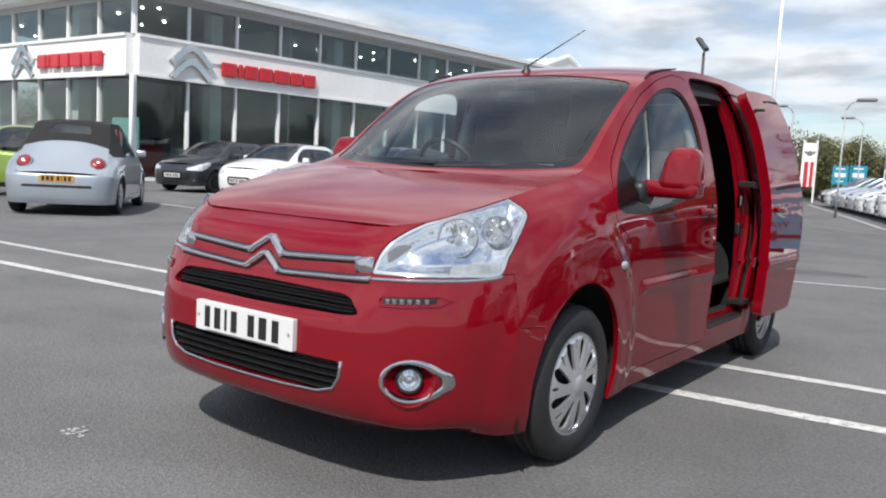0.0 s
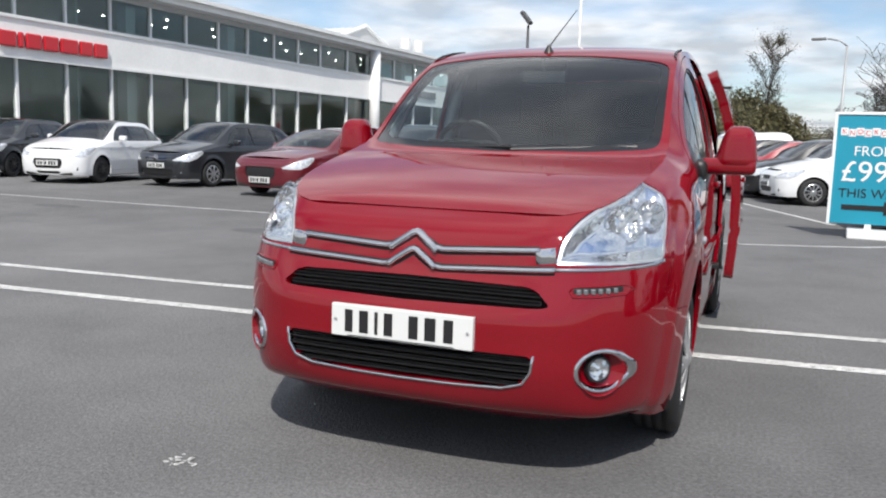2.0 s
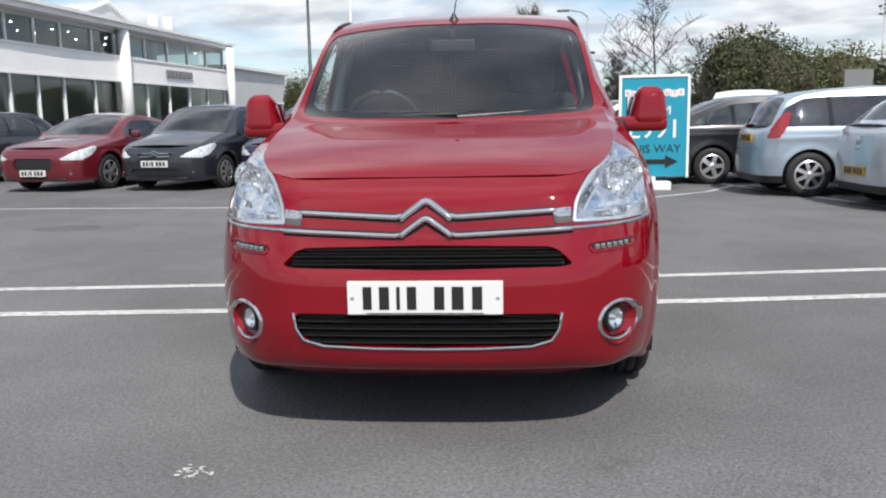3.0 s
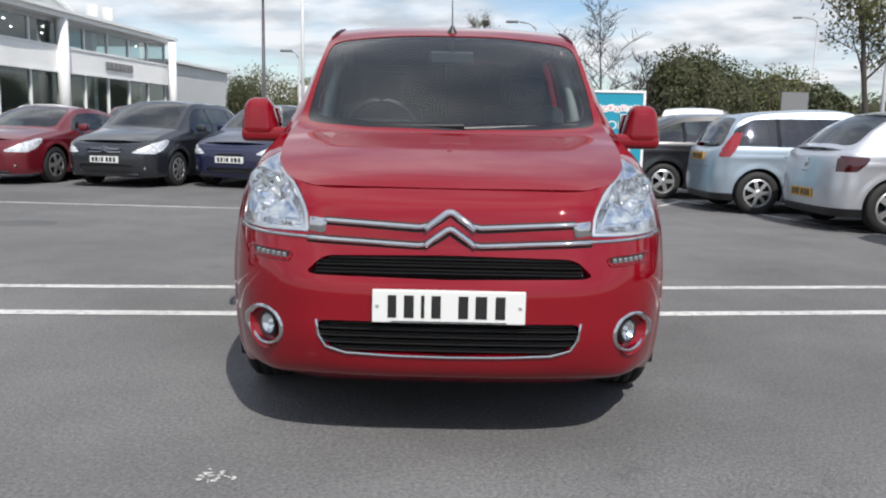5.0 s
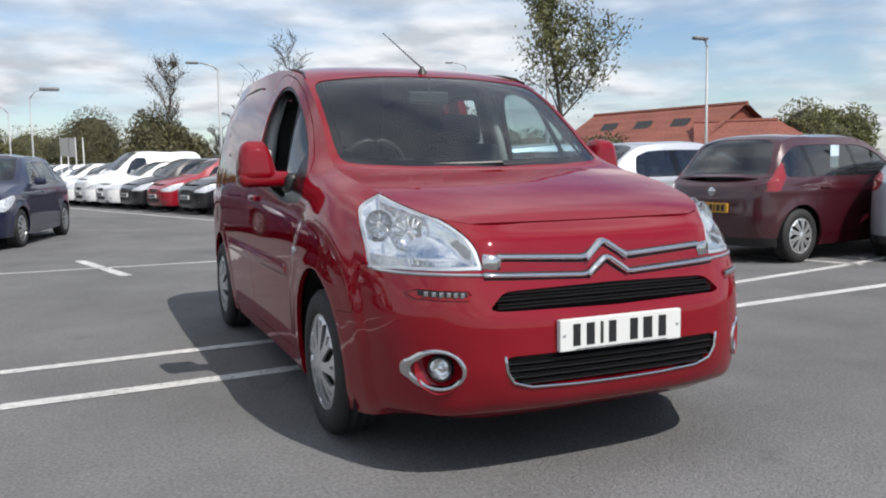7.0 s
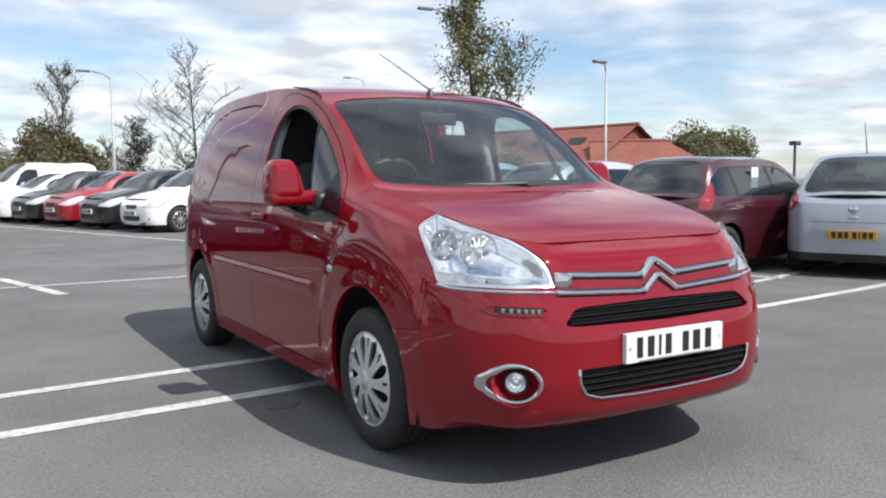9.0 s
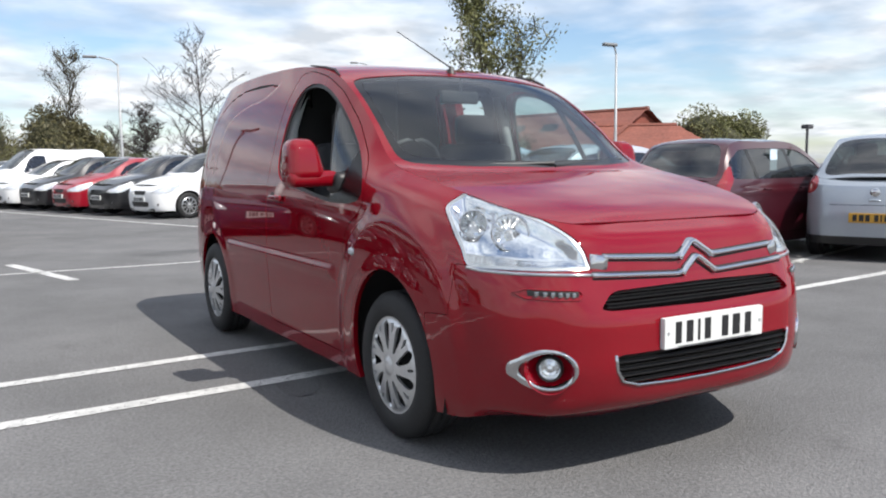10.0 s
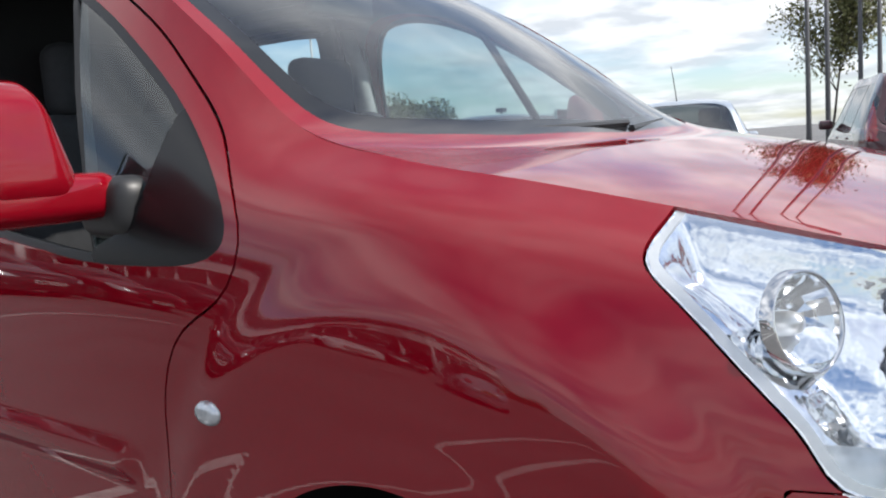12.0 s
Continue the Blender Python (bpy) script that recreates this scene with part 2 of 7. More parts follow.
class Sheet:
    """Triangles with a normal at each corner."""
    def __init__(self, V, N, T):
        self.V, self.N, self.T = V, N, T

    @classmethod
    def grid(cls, G, flip=False):
        a, b = G.shape[:2]
        V = G.reshape(-1, 3)
        du, dv = np.gradient(G, axis=0), np.gradient(G, axis=1)
        N = np.cross(du, dv).reshape(-1, 3)
        ln = np.linalg.norm(N, axis=1, keepdims=True)
        N = N / np.maximum(ln, 1e-12)
        i = np.arange(a * b).reshape(a, b)
        q = np.stack([i[:-1, :-1], i[1:, :-1], i[1:, 1:], i[:-1, 1:]], -1).reshape(-1, 4)
        T = np.concatenate([q[:, [0, 1, 2]], q[:, [0, 2, 3]]])
        if flip:
            N, T = -N, T[:, ::-1]
        return cls(V, N, T).tidy()

    def tidy(self):
        V, T = self.V, self.T
        area = np.linalg.norm(np.cross(V[T[:, 1]] - V[T[:, 0]], V[T[:, 2]] - V[T[:, 0]]), axis=1)
        T = T[area > 1e-10]
        used, inv = np.unique(T, return_inverse=True)
        return Sheet(V[used], self.N[used], inv.reshape(-1, 3))

    def cut(self, field):
        """The two parts where field(V) is under and over nought."""
        V, N, T = self.V, self.N, self.T
        s = field(V)
        s = np.where(np.abs(s) < 2e-4, np.where(s < 0, -2e-4, 2e-4), s)
        side = s[T] > 0
        count = side.sum(1)
        mixed = T[(count > 0) & (count < 3)]
        nv, nn, made, lo, hi = [], [], {}, [], []

        def mid(a, b):
            key = (a, b) if a < b else (b, a)
            if key not in made:
                f = s[key[0]] / (s[key[0]] - s[key[1]])
                nv.append(V[key[0]] * (1 - f) + V[key[1]] * f)
                nn.append(N[key[0]] * (1 - f) + N[key[1]] * f)
                made[key] = len(V) + len(nv) - 1
            return made[key]
        for t in mixed.tolist():
            up = [s[k] > 0 for k in t]
            lone = up.index(True) if sum(up) == 1 else up.index(False)
            a, b, c = t[lone], t[(lone + 1) % 3], t[(lone + 2) % 3]
            p, q = mid(a, b), mid(a, c)
            one, two = (hi, lo) if s[a] > 0 else (lo, hi)
            one.append((a, p, q)); two.append((p, b, c)); two.append((p, c, q))
        if nv:
            V, N = np.concatenate([V, nv]), np.concatenate([N, nn])
        pick = lambda keep, extra: Sheet(V, N, np.concatenate([T[keep], np.array(extra, int).reshape(-1, 3)])).tidy()
        return pick(count == 0, lo), pick(count == 3, hi)

    def __add__(self, other):
        return Sheet(np.concatenate([self.V, other.V]), np.concatenate([self.N, other.N]), np.concatenate([self.T, other.T + len(self.V)]))

    def mirrored(self):
        return Sheet(self.V * (-1, 1, 1), self.N * (-1, 1, 1), self.T[:, ::-1])

    def pushed(self, d):
        return Sheet(self.V + d * self.N, self.N, self.T)

    def moved(self, m):
        R = np.array(m.to_3x3())
        return Sheet(self.V @ R.T + np.array(m.translation), self.N @ R.T, self.T)

    def rim(self, depth):
        """A strip turned inwards along the open edges."""
        if len(self.T) == 0 or depth == 0:
            return self
        _, weld = np.unique(np.round(self.V / 2e-4).astype(np.int64), axis=0, return_inverse=True)
        weld = weld.ravel()
        E = np.concatenate([self.T[:, [0, 1]], self.T[:, [1, 2]], self.T[:, [2, 0]]])
        W = np.sort(weld[E], axis=1)
        _, inv, cnt = np.unique(W, axis=0, return_inverse=True, return_counts=True)
        open_e = E[cnt[inv.ravel()] == 1]
        a, b = open_e[:, 0], open_e[:, 1]
        na = self.N / np.maximum(np.linalg.norm(self.N, axis=1, keepdims=True), 1e-9)
        p0, p1 = self.V[a], self.V[b]
        p2, p3 = p1 - depth * na[b], p0 - depth * na[a]
        n = np.cross(p1 - p0, p3 - p0)
        n = -n / np.maximum(np.linalg.norm(n, axis=1, keepdims=True), 1e-9)
        k = len(a)
        V = np.concatenate([p0, p1, p2, p3])
        i = np.arange(k)
        T = np.concatenate([np.stack([i, i + 3 * k, i + 2 * k], 1), np.stack([i, i + 2 * k, i + k], 1)])
        return self + Sheet(V, np.concatenate([n] * 4), T)

    def mesh(self, name):
        me = bpy.data.meshes.new(name)
        me.from_pydata(self.V.tolist(), [], self.T.tolist())
        N = self.N / np.maximum(np.linalg.norm(self.N, axis=1, keepdims=True), 1e-9)
        me.shade_smooth()
        me.normals_split_custom_set_from_vertices(N.tolist())
        return me


def rounded(points, radius=0.05, steps=4):
    """An outline with each corner rounded over about the given length."""
    P = [np.array(p, float) for p in points]
    out = []
    for i, p in enumerate(P):
        a, b = P[i - 1] - p, P[(i + 1) % len(P)] - p
        la, lb = np.linalg.norm(a), np.linalg.norm(b)
        p0, p1 = p + a / la * min(radius, 0.48 * la), p + b / lb * min(radius, 0.48 * lb)
        for t in np.linspace(0, 1, steps):
            out.append((1 - t) ** 2 * p0 + 2 * t * (1 - t) * p + t * t * p1)
    return np.array(out)


def inside(points, a, b, only=None):
    """A field for Sheet.cut: the distance from an outline drawn on the axes a and b, under nought inside it."""
    P = np.asarray(points, float)
    Q = np.roll(P, -1, axis=0)

    def field(V):
        x = V[:, [a, b]]
        best, odd = np.full(len(x), 1e9), np.zeros(len(x), bool)
        for p, q in zip(P, Q):
            e = q - p
            w = x - p
            t = np.clip((w @ e) / max(e @ e, 1e-12), 0, 1)
            best = np.minimum(best, ((w - t[:, None] * e) ** 2).sum(1))
            c = (p[1] > x[:, 1]) != (q[1] > x[:, 1])
            with np.errstate(divide="ignore", invalid="ignore"):
                xi = p[0] + (x[:, 1] - p[1]) / (e[1] if e[1] else 1e-12) * e[0]
            odd ^= c & (x[:, 0] < xi)
        d = np.sqrt(best) * np.where(odd, -1, 1)
        return d if only is None else np.where(only(V), d, np.maximum(d, 1.0))
    return field


def shifted(field, by):
    return lambda V: field(V) + by

# ---- the red van: half its skin as two smooth sheets ----
def van_sheets():
    cols = [
        [(0, .13, .235), (0, .045, .285), (0, .010, .40), (0, .008, .52), (0, .014, .60), (0, .045, .66), (0, .085, .74), (0, .105, .81), (0, .145, .885), (0, .225, .932)],
        [(.26, .135, .235), (.26, .05, .285), (.26, .014, .40), (.26, .012, .52), (.26, .018, .60), (.26, .048, .66), (.26, .087, .74), (.26, .107, .81), (.26, .147, .885), (.25, .222, .932)],
        [(.48, .16, .235), (.49, .08, .285), (.495, .038, .40), (.495, .036, .52), (.495, .040, .60), (.495, .062, .66), (.495, .098, .74), (.49, .122, .81), (.485, .158, .885), (.47, .215, .934)],
        [(.62, .235, .235), (.64, .155, .27), (.65, .122, .40), (.65, .118, .52), (.65, .122, .60), (.65, .132, .66), (.65, .158, .74), (.645, .185, .81), (.625, .225, .89), (.585, .285, .958)],
        [(.725, .36, .23), (.75, .295, .27), (.765, .262, .40), (.77, .255, .52), (.77, .258, .60), (.768, .268, .66), (.762, .29, .75), (.75, .32, .84), (.72, .365, .92), (.66, .43, 1.00)],
        [(.805, .50, .20), (.828, .48, .27), (.843, .47, .40), (.85, .47, .52), (.85, .47, .60), (.846, .47, .67), (.836, .475, .77), (.81, .50, .88), (.775, .56, .975), (.70, .62, 1.045)],
        [(.85, .75, .20), (.868, .75, .28), (.878, .75, .42), (.884, .75, .55), (.886, .75, .66), (.882, .75, .77), (.868, .755, .88), (.84, .77, .97), (.795, .785, 1.035), (.72, .81, 1.085)],
        [(.855, 1.0, .20), (.870, 1.0, .28), (.880, 1.0, .42), (.888, 1.0, .56), (.890, 1.0, .69), (.887, 1.0, .80), (.877, 1.0, .91), (.852, 1.0, 1.01), (.81, 1.01, 1.075), (.732, 1.02, 1.125)],
        [(.855, 1.25, .19), (.870, 1.25, .28), (.880, 1.25, .42), (.888, 1.25, .56), (.890, 1.25, .70), (.888, 1.25, .82), (.880, 1.25, .93), (.862, 1.25, 1.03), (.82, 1.245, 1.11), (.728, 1.22, 1.185)],
        [(.855, 1.5, .19), (.870, 1.5, .28), (.880, 1.5, .42), (.888, 1.5, .56), (.890, 1.5, .70), (.889, 1.5, .83), (.882, 1.5, .96), (.858, 1.5, 1.08), (.80, 1.49, 1.22), (.705, 1.45, 1.36)],
        [(.855, 1.75, .19), (.870, 1.75, .28), (.880, 1.75, .42), (.888, 1.75, .56), (.890, 1.75, .70), (.889, 1.75, .84), (.882, 1.75, .98), (.852, 1.75, 1.13), (.785, 1.74, 1.34), (.685, 1.70, 1.53)],
        [(.855, 2.0, .19), (.870, 2.0, .28), (.880, 2.0, .42), (.888, 2.0, .56), (.890, 2.0, .70), (.889, 2.0, .84), (.882, 2.0, .99), (.850, 2.0, 1.17), (.775, 2.0, 1.43), (.672, 1.97, 1.65)],
        [(.855, 2.4, .19), (.870, 2.4, .28), (.880, 2.4, .42), (.888, 2.4, .56), (.890, 2.4, .70), (.889, 2.4, .84), (.882, 2.4, .99), (.850, 2.4, 1.18), (.770, 2.4, 1.48), (.665, 2.4, 1.725)],
        [(.855, 3.0, .19), (.870, 3.0, .28), (.880, 3.0, .42), (.888, 3.0, .56), (.890, 3.0, .70), (.889, 3.0, .84), (.882, 3.0, .99), (.850, 3.0, 1.18), (.772, 3.0, 1.49), (.665, 3.0, 1.75)],
        [(.85, 3.7, .20), (.865, 3.7, .29), (.878, 3.7, .42), (.888, 3.7, .56), (.890, 3.7, .70), (.888, 3.7, .84), (.880, 3.7, .99), (.846, 3.7, 1.18), (.768, 3.7, 1.49), (.655, 3.7, 1.742)],
        [(.83, 4.12, .24), (.845, 4.13, .31), (.86, 4.13, .44), (.868, 4.13, .57), (.870, 4.13, .70), (.866, 4.13, .84), (.855, 4.12, .99), (.82, 4.11, 1.18), (.742, 4.09, 1.47), (.63, 4.04, 1.71)],
        [(.77, 4.30, .26), (.785, 4.32, .33), (.80, 4.32, .45), (.806, 4.32, .58), (.806, 4.32, .71), (.80, 4.31, .84), (.785, 4.30, .99), (.75, 4.28, 1.18), (.675, 4.25, 1.46), (.56, 4.19, 1.685)],
        [(.50, 4.36, .26), (.50, 4.38, .33), (.50, 4.38, .45), (.50, 4.38, .58), (.50, 4.38, .71), (.50, 4.37, .84), (.50, 4.36, .99), (.48, 4.34, 1.18), (.44, 4.31, 1.46), (.38, 4.25, 1.70)],
        [(0, 4.37, .26), (0, 4.39, .33), (0, 4.39, .45), (0, 4.39, .58), (0, 4.39, .71), (0, 4.38, .84), (0, 4.37, .99), (0, 4.35, 1.18), (0, 4.32, 1.46), (0, 4.26, 1.715)],
    ]
    G = np.array(cols)
    dense = catmull(G, 330)
    dense = np.swapaxes(catmull(np.swapaxes(dense, 0, 1), 96), 0, 1)
    dense[0, :, 0] = 0
    # the rubbing strip along the doors and a raised lip round each wheel arch
    y, z = dense[:, :, 1], dense[:, :, 2]
    low, high = 0.615, 0.685
    in_z = np.clip((z - low) / 0.02, 0, 1) * np.clip((high - z) / 0.012, 0, 1)
    dense[:, :, 0] += 0.010 * in_z * np.clip((y - 1.50) / 0.05, 0, 1) * np.clip((3.32 - y) / 0.05, 0, 1)
    for yc in (0.945, 3.668):
        r = np.hypot(y - yc, z - 0.335)
        dense[:, :, 0] += np.where(dense[:, :, 0] > 0.6, 0.006 * np.clip((0.455 - r) / 0.065, 0, 1), 0)
    # the front wing swells over its wheel, up to a soft crest
    k = np.clip((1.07 - np.hypot((y - 0.945) / 0.53, (z - 0.335) / 0.655)) / 0.17, 0, 1)
    dense[:, :, 0] += np.where((dense[:, :, 0] > 0.6) & (y < 1.6), 0.013 * k * k * (3 - 2 * k), 0)
    side = Sheet.grid(dense)
    # bonnet, windscreen and roof
    E = G[2:17, 9]
    C = np.array([(0, .225, .934), (0, .30, .970), (0, .44, 1.012), (0, .62, 1.056), (0, .78, 1.090), (0, .91, 1.117), (0, 1.00, 1.138), (0, 1.27, 1.335), (0, 1.57, 1.525), (0, 1.85, 1.663), (0, 2.36, 1.757), (0, 3.0, 1.80), (0, 3.7, 1.80), (0, 4.06, 1.77), (0, 4.22, 1.735)])
    s = np.linspace(0, 1, 44)[None, :, None]
    Ed, Cd = catmull(E, 240)[:, None], catmull(C, 240)[:, None]
    top = np.concatenate([Ed[..., :1] * s, Cd[..., 1:2] + (Ed - Cd)[..., 1:2] * s**2, Cd[..., 2:] + (Ed - Cd)[..., 2:] * s**2.6], -1)
    return side, Sheet.grid(top, flip=False)


V_SIDE, V_TOP = van_sheets()
if V_TOP.N[:, 2].mean() < 0:
    V_TOP = Sheet(V_TOP.V, -V_TOP.N, V_TOP.T[:, ::-1])
if V_SIDE.N[:, 0].mean() < 0:
    V_SIDE = Sheet(V_SIDE.V, -V_SIDE.N, V_SIDE.T[:, ::-1])


def joined(a):
    return a + a.mirrored()


def both(points):
    """An outline drawn for x > 0, carried over to the other half."""
    p = [tuple(q) for q in points]
    return p + [(-x, z) for x, z in reversed(p) if abs(x) > 1e-6]


def arch_field(yc, ry, rz, zc=0.335):
    return lambda V: np.where(V[:, 0] > 0.6, (np.hypot((V[:, 1] - yc) / ry, (V[:, 2] - zc) / rz) - 1) * ry, 1.0)


def skin(x, z):
    """How far back the nose stands at x, z."""
    d = (V_NOSE[:, 0] - abs(x)) ** 2 + (V_NOSE[:, 2] - z) ** 2
    k = np.argsort(d)[:8]
    A = np.c_[V_NOSE[k][:, [0, 2]], np.ones(len(k))]
    return float(np.r_[abs(x), z, 1] @ np.linalg.lstsq(A, V_NOSE[k, 1], rcond=None)[0])


V_NOSE = V_SIDE.V[(V_SIDE.V[:, 1] < 0.62) & (V_SIDE.V[:, 2] < 1.0)]


def ribbon(bm, path, half, proud, depth=0.02, steps=0.02):
    """A rounded strip laid on the nose along a path of (x, z)."""
    fine = [path[0]]
    for (x0, z0), (x1, z1) in zip(path, path[1:]):
        n = max(1, int(math.hypot(x1 - x0, z1 - z0) / steps))
        fine += [(x0 + (x1 - x0) * i / n, z0 + (z1 - z0) * i / n) for i in range(1, n + 1)]
    rings = []
    for i, (x, z) in enumerate(fine):
        a, b = fine[max(i - 1, 0)], fine[min(i + 1, len(fine) - 1)]
        d = Vector((b[0] - a[0], b[1] - a[1]))
        d.normalize()
        nx, nz = -d.y, d.x
        y = skin(x, z)
        ring = []
        for w, o in ((-1, -depth), (-1, proud * 0.3), (-0.62, proud), (0, proud * 1.25), (0.62, proud), (1, proud * 0.3), (1, -depth)):
            ring.append(bm.verts.new((x + nx * half * w, y - o, z + nz * half * w)))
        rings.append(ring)
    for r0, r1 in zip(rings, rings[1:]):
        for k in range(6):
            bm.faces.new((r0[k], r0[k + 1], r1[k + 1], r1[k]))
    for r in (rings[0], rings[-1]):
        bm.faces.new(r)
    bmesh.ops.recalc_face_normals(bm, faces=bm.faces)
    return bm


def rounded_block(bm, size, at, radius, segments=4):
    v = bmesh.ops.create_cube(bm, size=1.0)["verts"]
    bmesh.ops.scale(bm, vec=size, verts=v)
    es = list({e for q in v for e in q.link_edges})
    got = bmesh.ops.bevel(bm, geom=es, offset=radius, segments=segments, affect="EDGES", profile=0.5)["verts"]
    bmesh.ops.translate(bm, vec=at, verts=list({q for q in got} | {q for q in v if q.is_valid}))
    return bm


van = thing("panel_van", "glossy red panel van with its sliding side door open", "van")

# panel lines
door_line = rounded([(1.415, .27), (1.415, .78), (1.37, .885), (1.245, .945), (1.215, 1.035), (1.345, 1.20), (1.555, 1.385), (1.785, 1.54), (2.01, 1.635), (2.24, 1.685), (2.40, 1.68), (2.465, 1.50), (2.50, 1.10), (2.50, .27)], .06)
glass_line = rounded([(1.25, 1.015), (1.33, .985), (1.60, .985), (2.06, 1.045), (2.32, 1.085), (2.385, 1.20), (2.365, 1.44), (2.29, 1.595), (2.13, 1.615), (1.93, 1.565), (1.69, 1.435), (1.44, 1.245), (1.27, 1.08)], .10)
slide_line = rounded([(2.512, .32), (2.512, 1.1), (2.475, 1.5), (2.42, 1.685), (2.60, 1.705), (3.02, 1.715), (3.14, 1.69), (3.24, 1.45), (3.30, 1.10), (3.30, .80), (3.24, .62), (3.19, .32)], .06)
lamp_line = rounded([(.05, .783), (.05, 1.12), (.62, 1.12), (.652, 1.002), (.588, .948), (.480, .842), (.452, .795), (.42, .783)], .022)
lamp_inner = rounded([(.505, .60), (.505, .78), (.512, .845), (.53, .888), (.562, .931), (.60, .963), (.66, 1.0), (.66, 1.2), (.98, 1.2), (.98, .60)], .02)
f_door, f_glass, f_slide = inside(door_line, 1, 2), inside(glass_line, 1, 2), inside(slide_line, 1, 2)
f_lamp_side, f_lamp_nose = inside(lamp_line, 1, 2, only=lambda V: (V[:, 0] > 0.40) & (V[:, 1] < 0.8)), inside(lamp_inner, 0, 2)
f_lamp = lambda V: np.maximum(f_lamp_side(V), f_lamp_nose(V))
near = lambda V: V[:, 1] < 0.4
f_up = inside(rounded(both([(0, .712), (.42, .706), (.455, .695), (.505, .648), (.47, .640), (0, .632)]), .012), 0, 2, only=near)
f_lowg = inside(rounded(both([(0, .484), (.462, .484), (.455, .43), (.43, .39), (.36, .370), (0, .362)]), .03), 0, 2, only=near)
f_fog = lambda V: np.where(V[:, 1] < 0.45, (np.hypot((V[:, 0] - .668) / .062, (V[:, 2] - .434) / .064) - 1) * .06, 1.0)
bump_line = [(-.2, 0), (.63, 0), (.63, .592), (.50, .600), (.492, .79), (.30, .79), (.30, 1.2), (-.2, 1.2)]
f_bump = inside(bump_line, 1, 2)

GAP = 0.0022
rest = V_SIDE.cut(arch_field(.945, .352, .392))[1]
rest = rest.cut(arch_field(3.668, .345, .365))[1]
lamp_sheet, rest = rest.cut(f_lamp)
rest = rest.cut(shifted(f_lamp, -0.003))[1]
for hole in (f_up, f_lowg, f_fog):
    rest = rest.cut(hole)[1]
bumper, rest = rest.cut(shifted(f_bump, 0.0011))
rest = rest.cut(shifted(f_bump, -0.0011))[1]
door, rest = rest.cut(shifted(f_door, GAP))
rest = rest.cut(shifted(f_door, -GAP))[1]
pane, door = door.cut(f_glass)


def beside(points, half):
    """A field under nought within half a width of an open line drawn on y and z."""
    P = np.asarray(points, float)

    def field(V):
        x = V[:, 1:]
        best = np.full(len(x), 1e9)
        for p, q in zip(P, P[1:]):
            e, w = q - p, x - p
            t = np.clip((w @ e) / (e @ e), 0, 1)
            best = np.minimum(best, ((w - t[:, None] * e) ** 2).sum(1))
        return np.sqrt(best) - half
    return field


groove_line = [(2.74, 1.652), (3.1, 1.668), (3.45, 1.66), (3.68, 1.62), (3.82, 1.55), (3.91, 1.45), (3.965, 1.31), (3.96, 1.19), (3.93, 1.160), (3.46, 1.145), (2.64, 1.112)]
f_groove = beside(groove_line, 0.010)
groove, rest = rest.cut(f_groove)
slide, open_side = rest.cut(shifted(f_slide, GAP))
open_side = open_side.cut(shifted(f_slide, -GAP))[1]

obj("wing_and_side", open_side.rim(0.022).mesh("wing_and_side"), M_RED, van)
obj("wing_and_side", rest.mirrored().rim(0.022).mesh("wing_and_side"), M_RED, van)
obj("front_bumper", joined(bumper).rim(0.03).mesh("front_bumper"), M_RED, van)
door_l = obj("front_door", door.rim(0.02).mesh("front_door"), M_RED, van)
door_r = obj("front_door", door.mirrored().rim(0.02).mesh("front_door"), M_RED, van, "red front door with its window wound down")

# bonnet, windscreen and roof
base_line = lambda V: V[:, 1] - (0.985 + 0.20 * (np.abs(V[:, 0]) / 0.72) ** 2.4)
bonnet, upper = V_TOP.cut(base_line)
f_screen = inside(rounded(both([(0, 1.005), (.40, 1.045), (.62, 1.115), (.69, 1.185), (.688, 1.32), (.670, 1.55), (.655, 1.76), (.625, 1.825), (.4, 1.808), (0, 1.800)]), .06), 0, 1)
screen, roof = upper.cut(f_screen)
frit, clear = screen.cut(inside(rounded(both([(0, 1.055), (.38, 1.095), (.585, 1.165), (.650, 1.235), (.648, 1.34), (.632, 1.55), (.618, 1.74), (.59, 1.785), (.4, 1.772), (0, 1.765)]), .06), 0, 1))[::-1]
obj("bonnet", joined(bonnet.cut(lambda V: 0.2262 + 0.004 - V[:, 1])[0]).rim(0.03).mesh("bonnet"), M_RED, van)
obj("roof", joined(roof).rim(0.012).mesh("roof"), M_RED, van)
wscreen = obj("windscreen", joined(clear.pushed(-0.004)).mesh("windscreen"), M_GLASS, van, "clear windscreen mirroring the cloudy sky")
wscreen.visible_shadow = False
obj("windscreen_border", joined(frit.pushed(-0.004)).mesh("windscreen_border"), M_GLOSSBLACK, van)
for sx in (-1, 1):
    bm = bmesh.new()
    tube(bm, [(sx * x, y, z) for x, y, z in ((.668, 1.90, 1.632), (.652, 1.99, 1.668), (.648, 2.15, 1.70), (.648, 2.35, 1.729))], [.004, .007, .007, .004], 6)
    part("roof_strip", bm, M_BLACKPL, van)

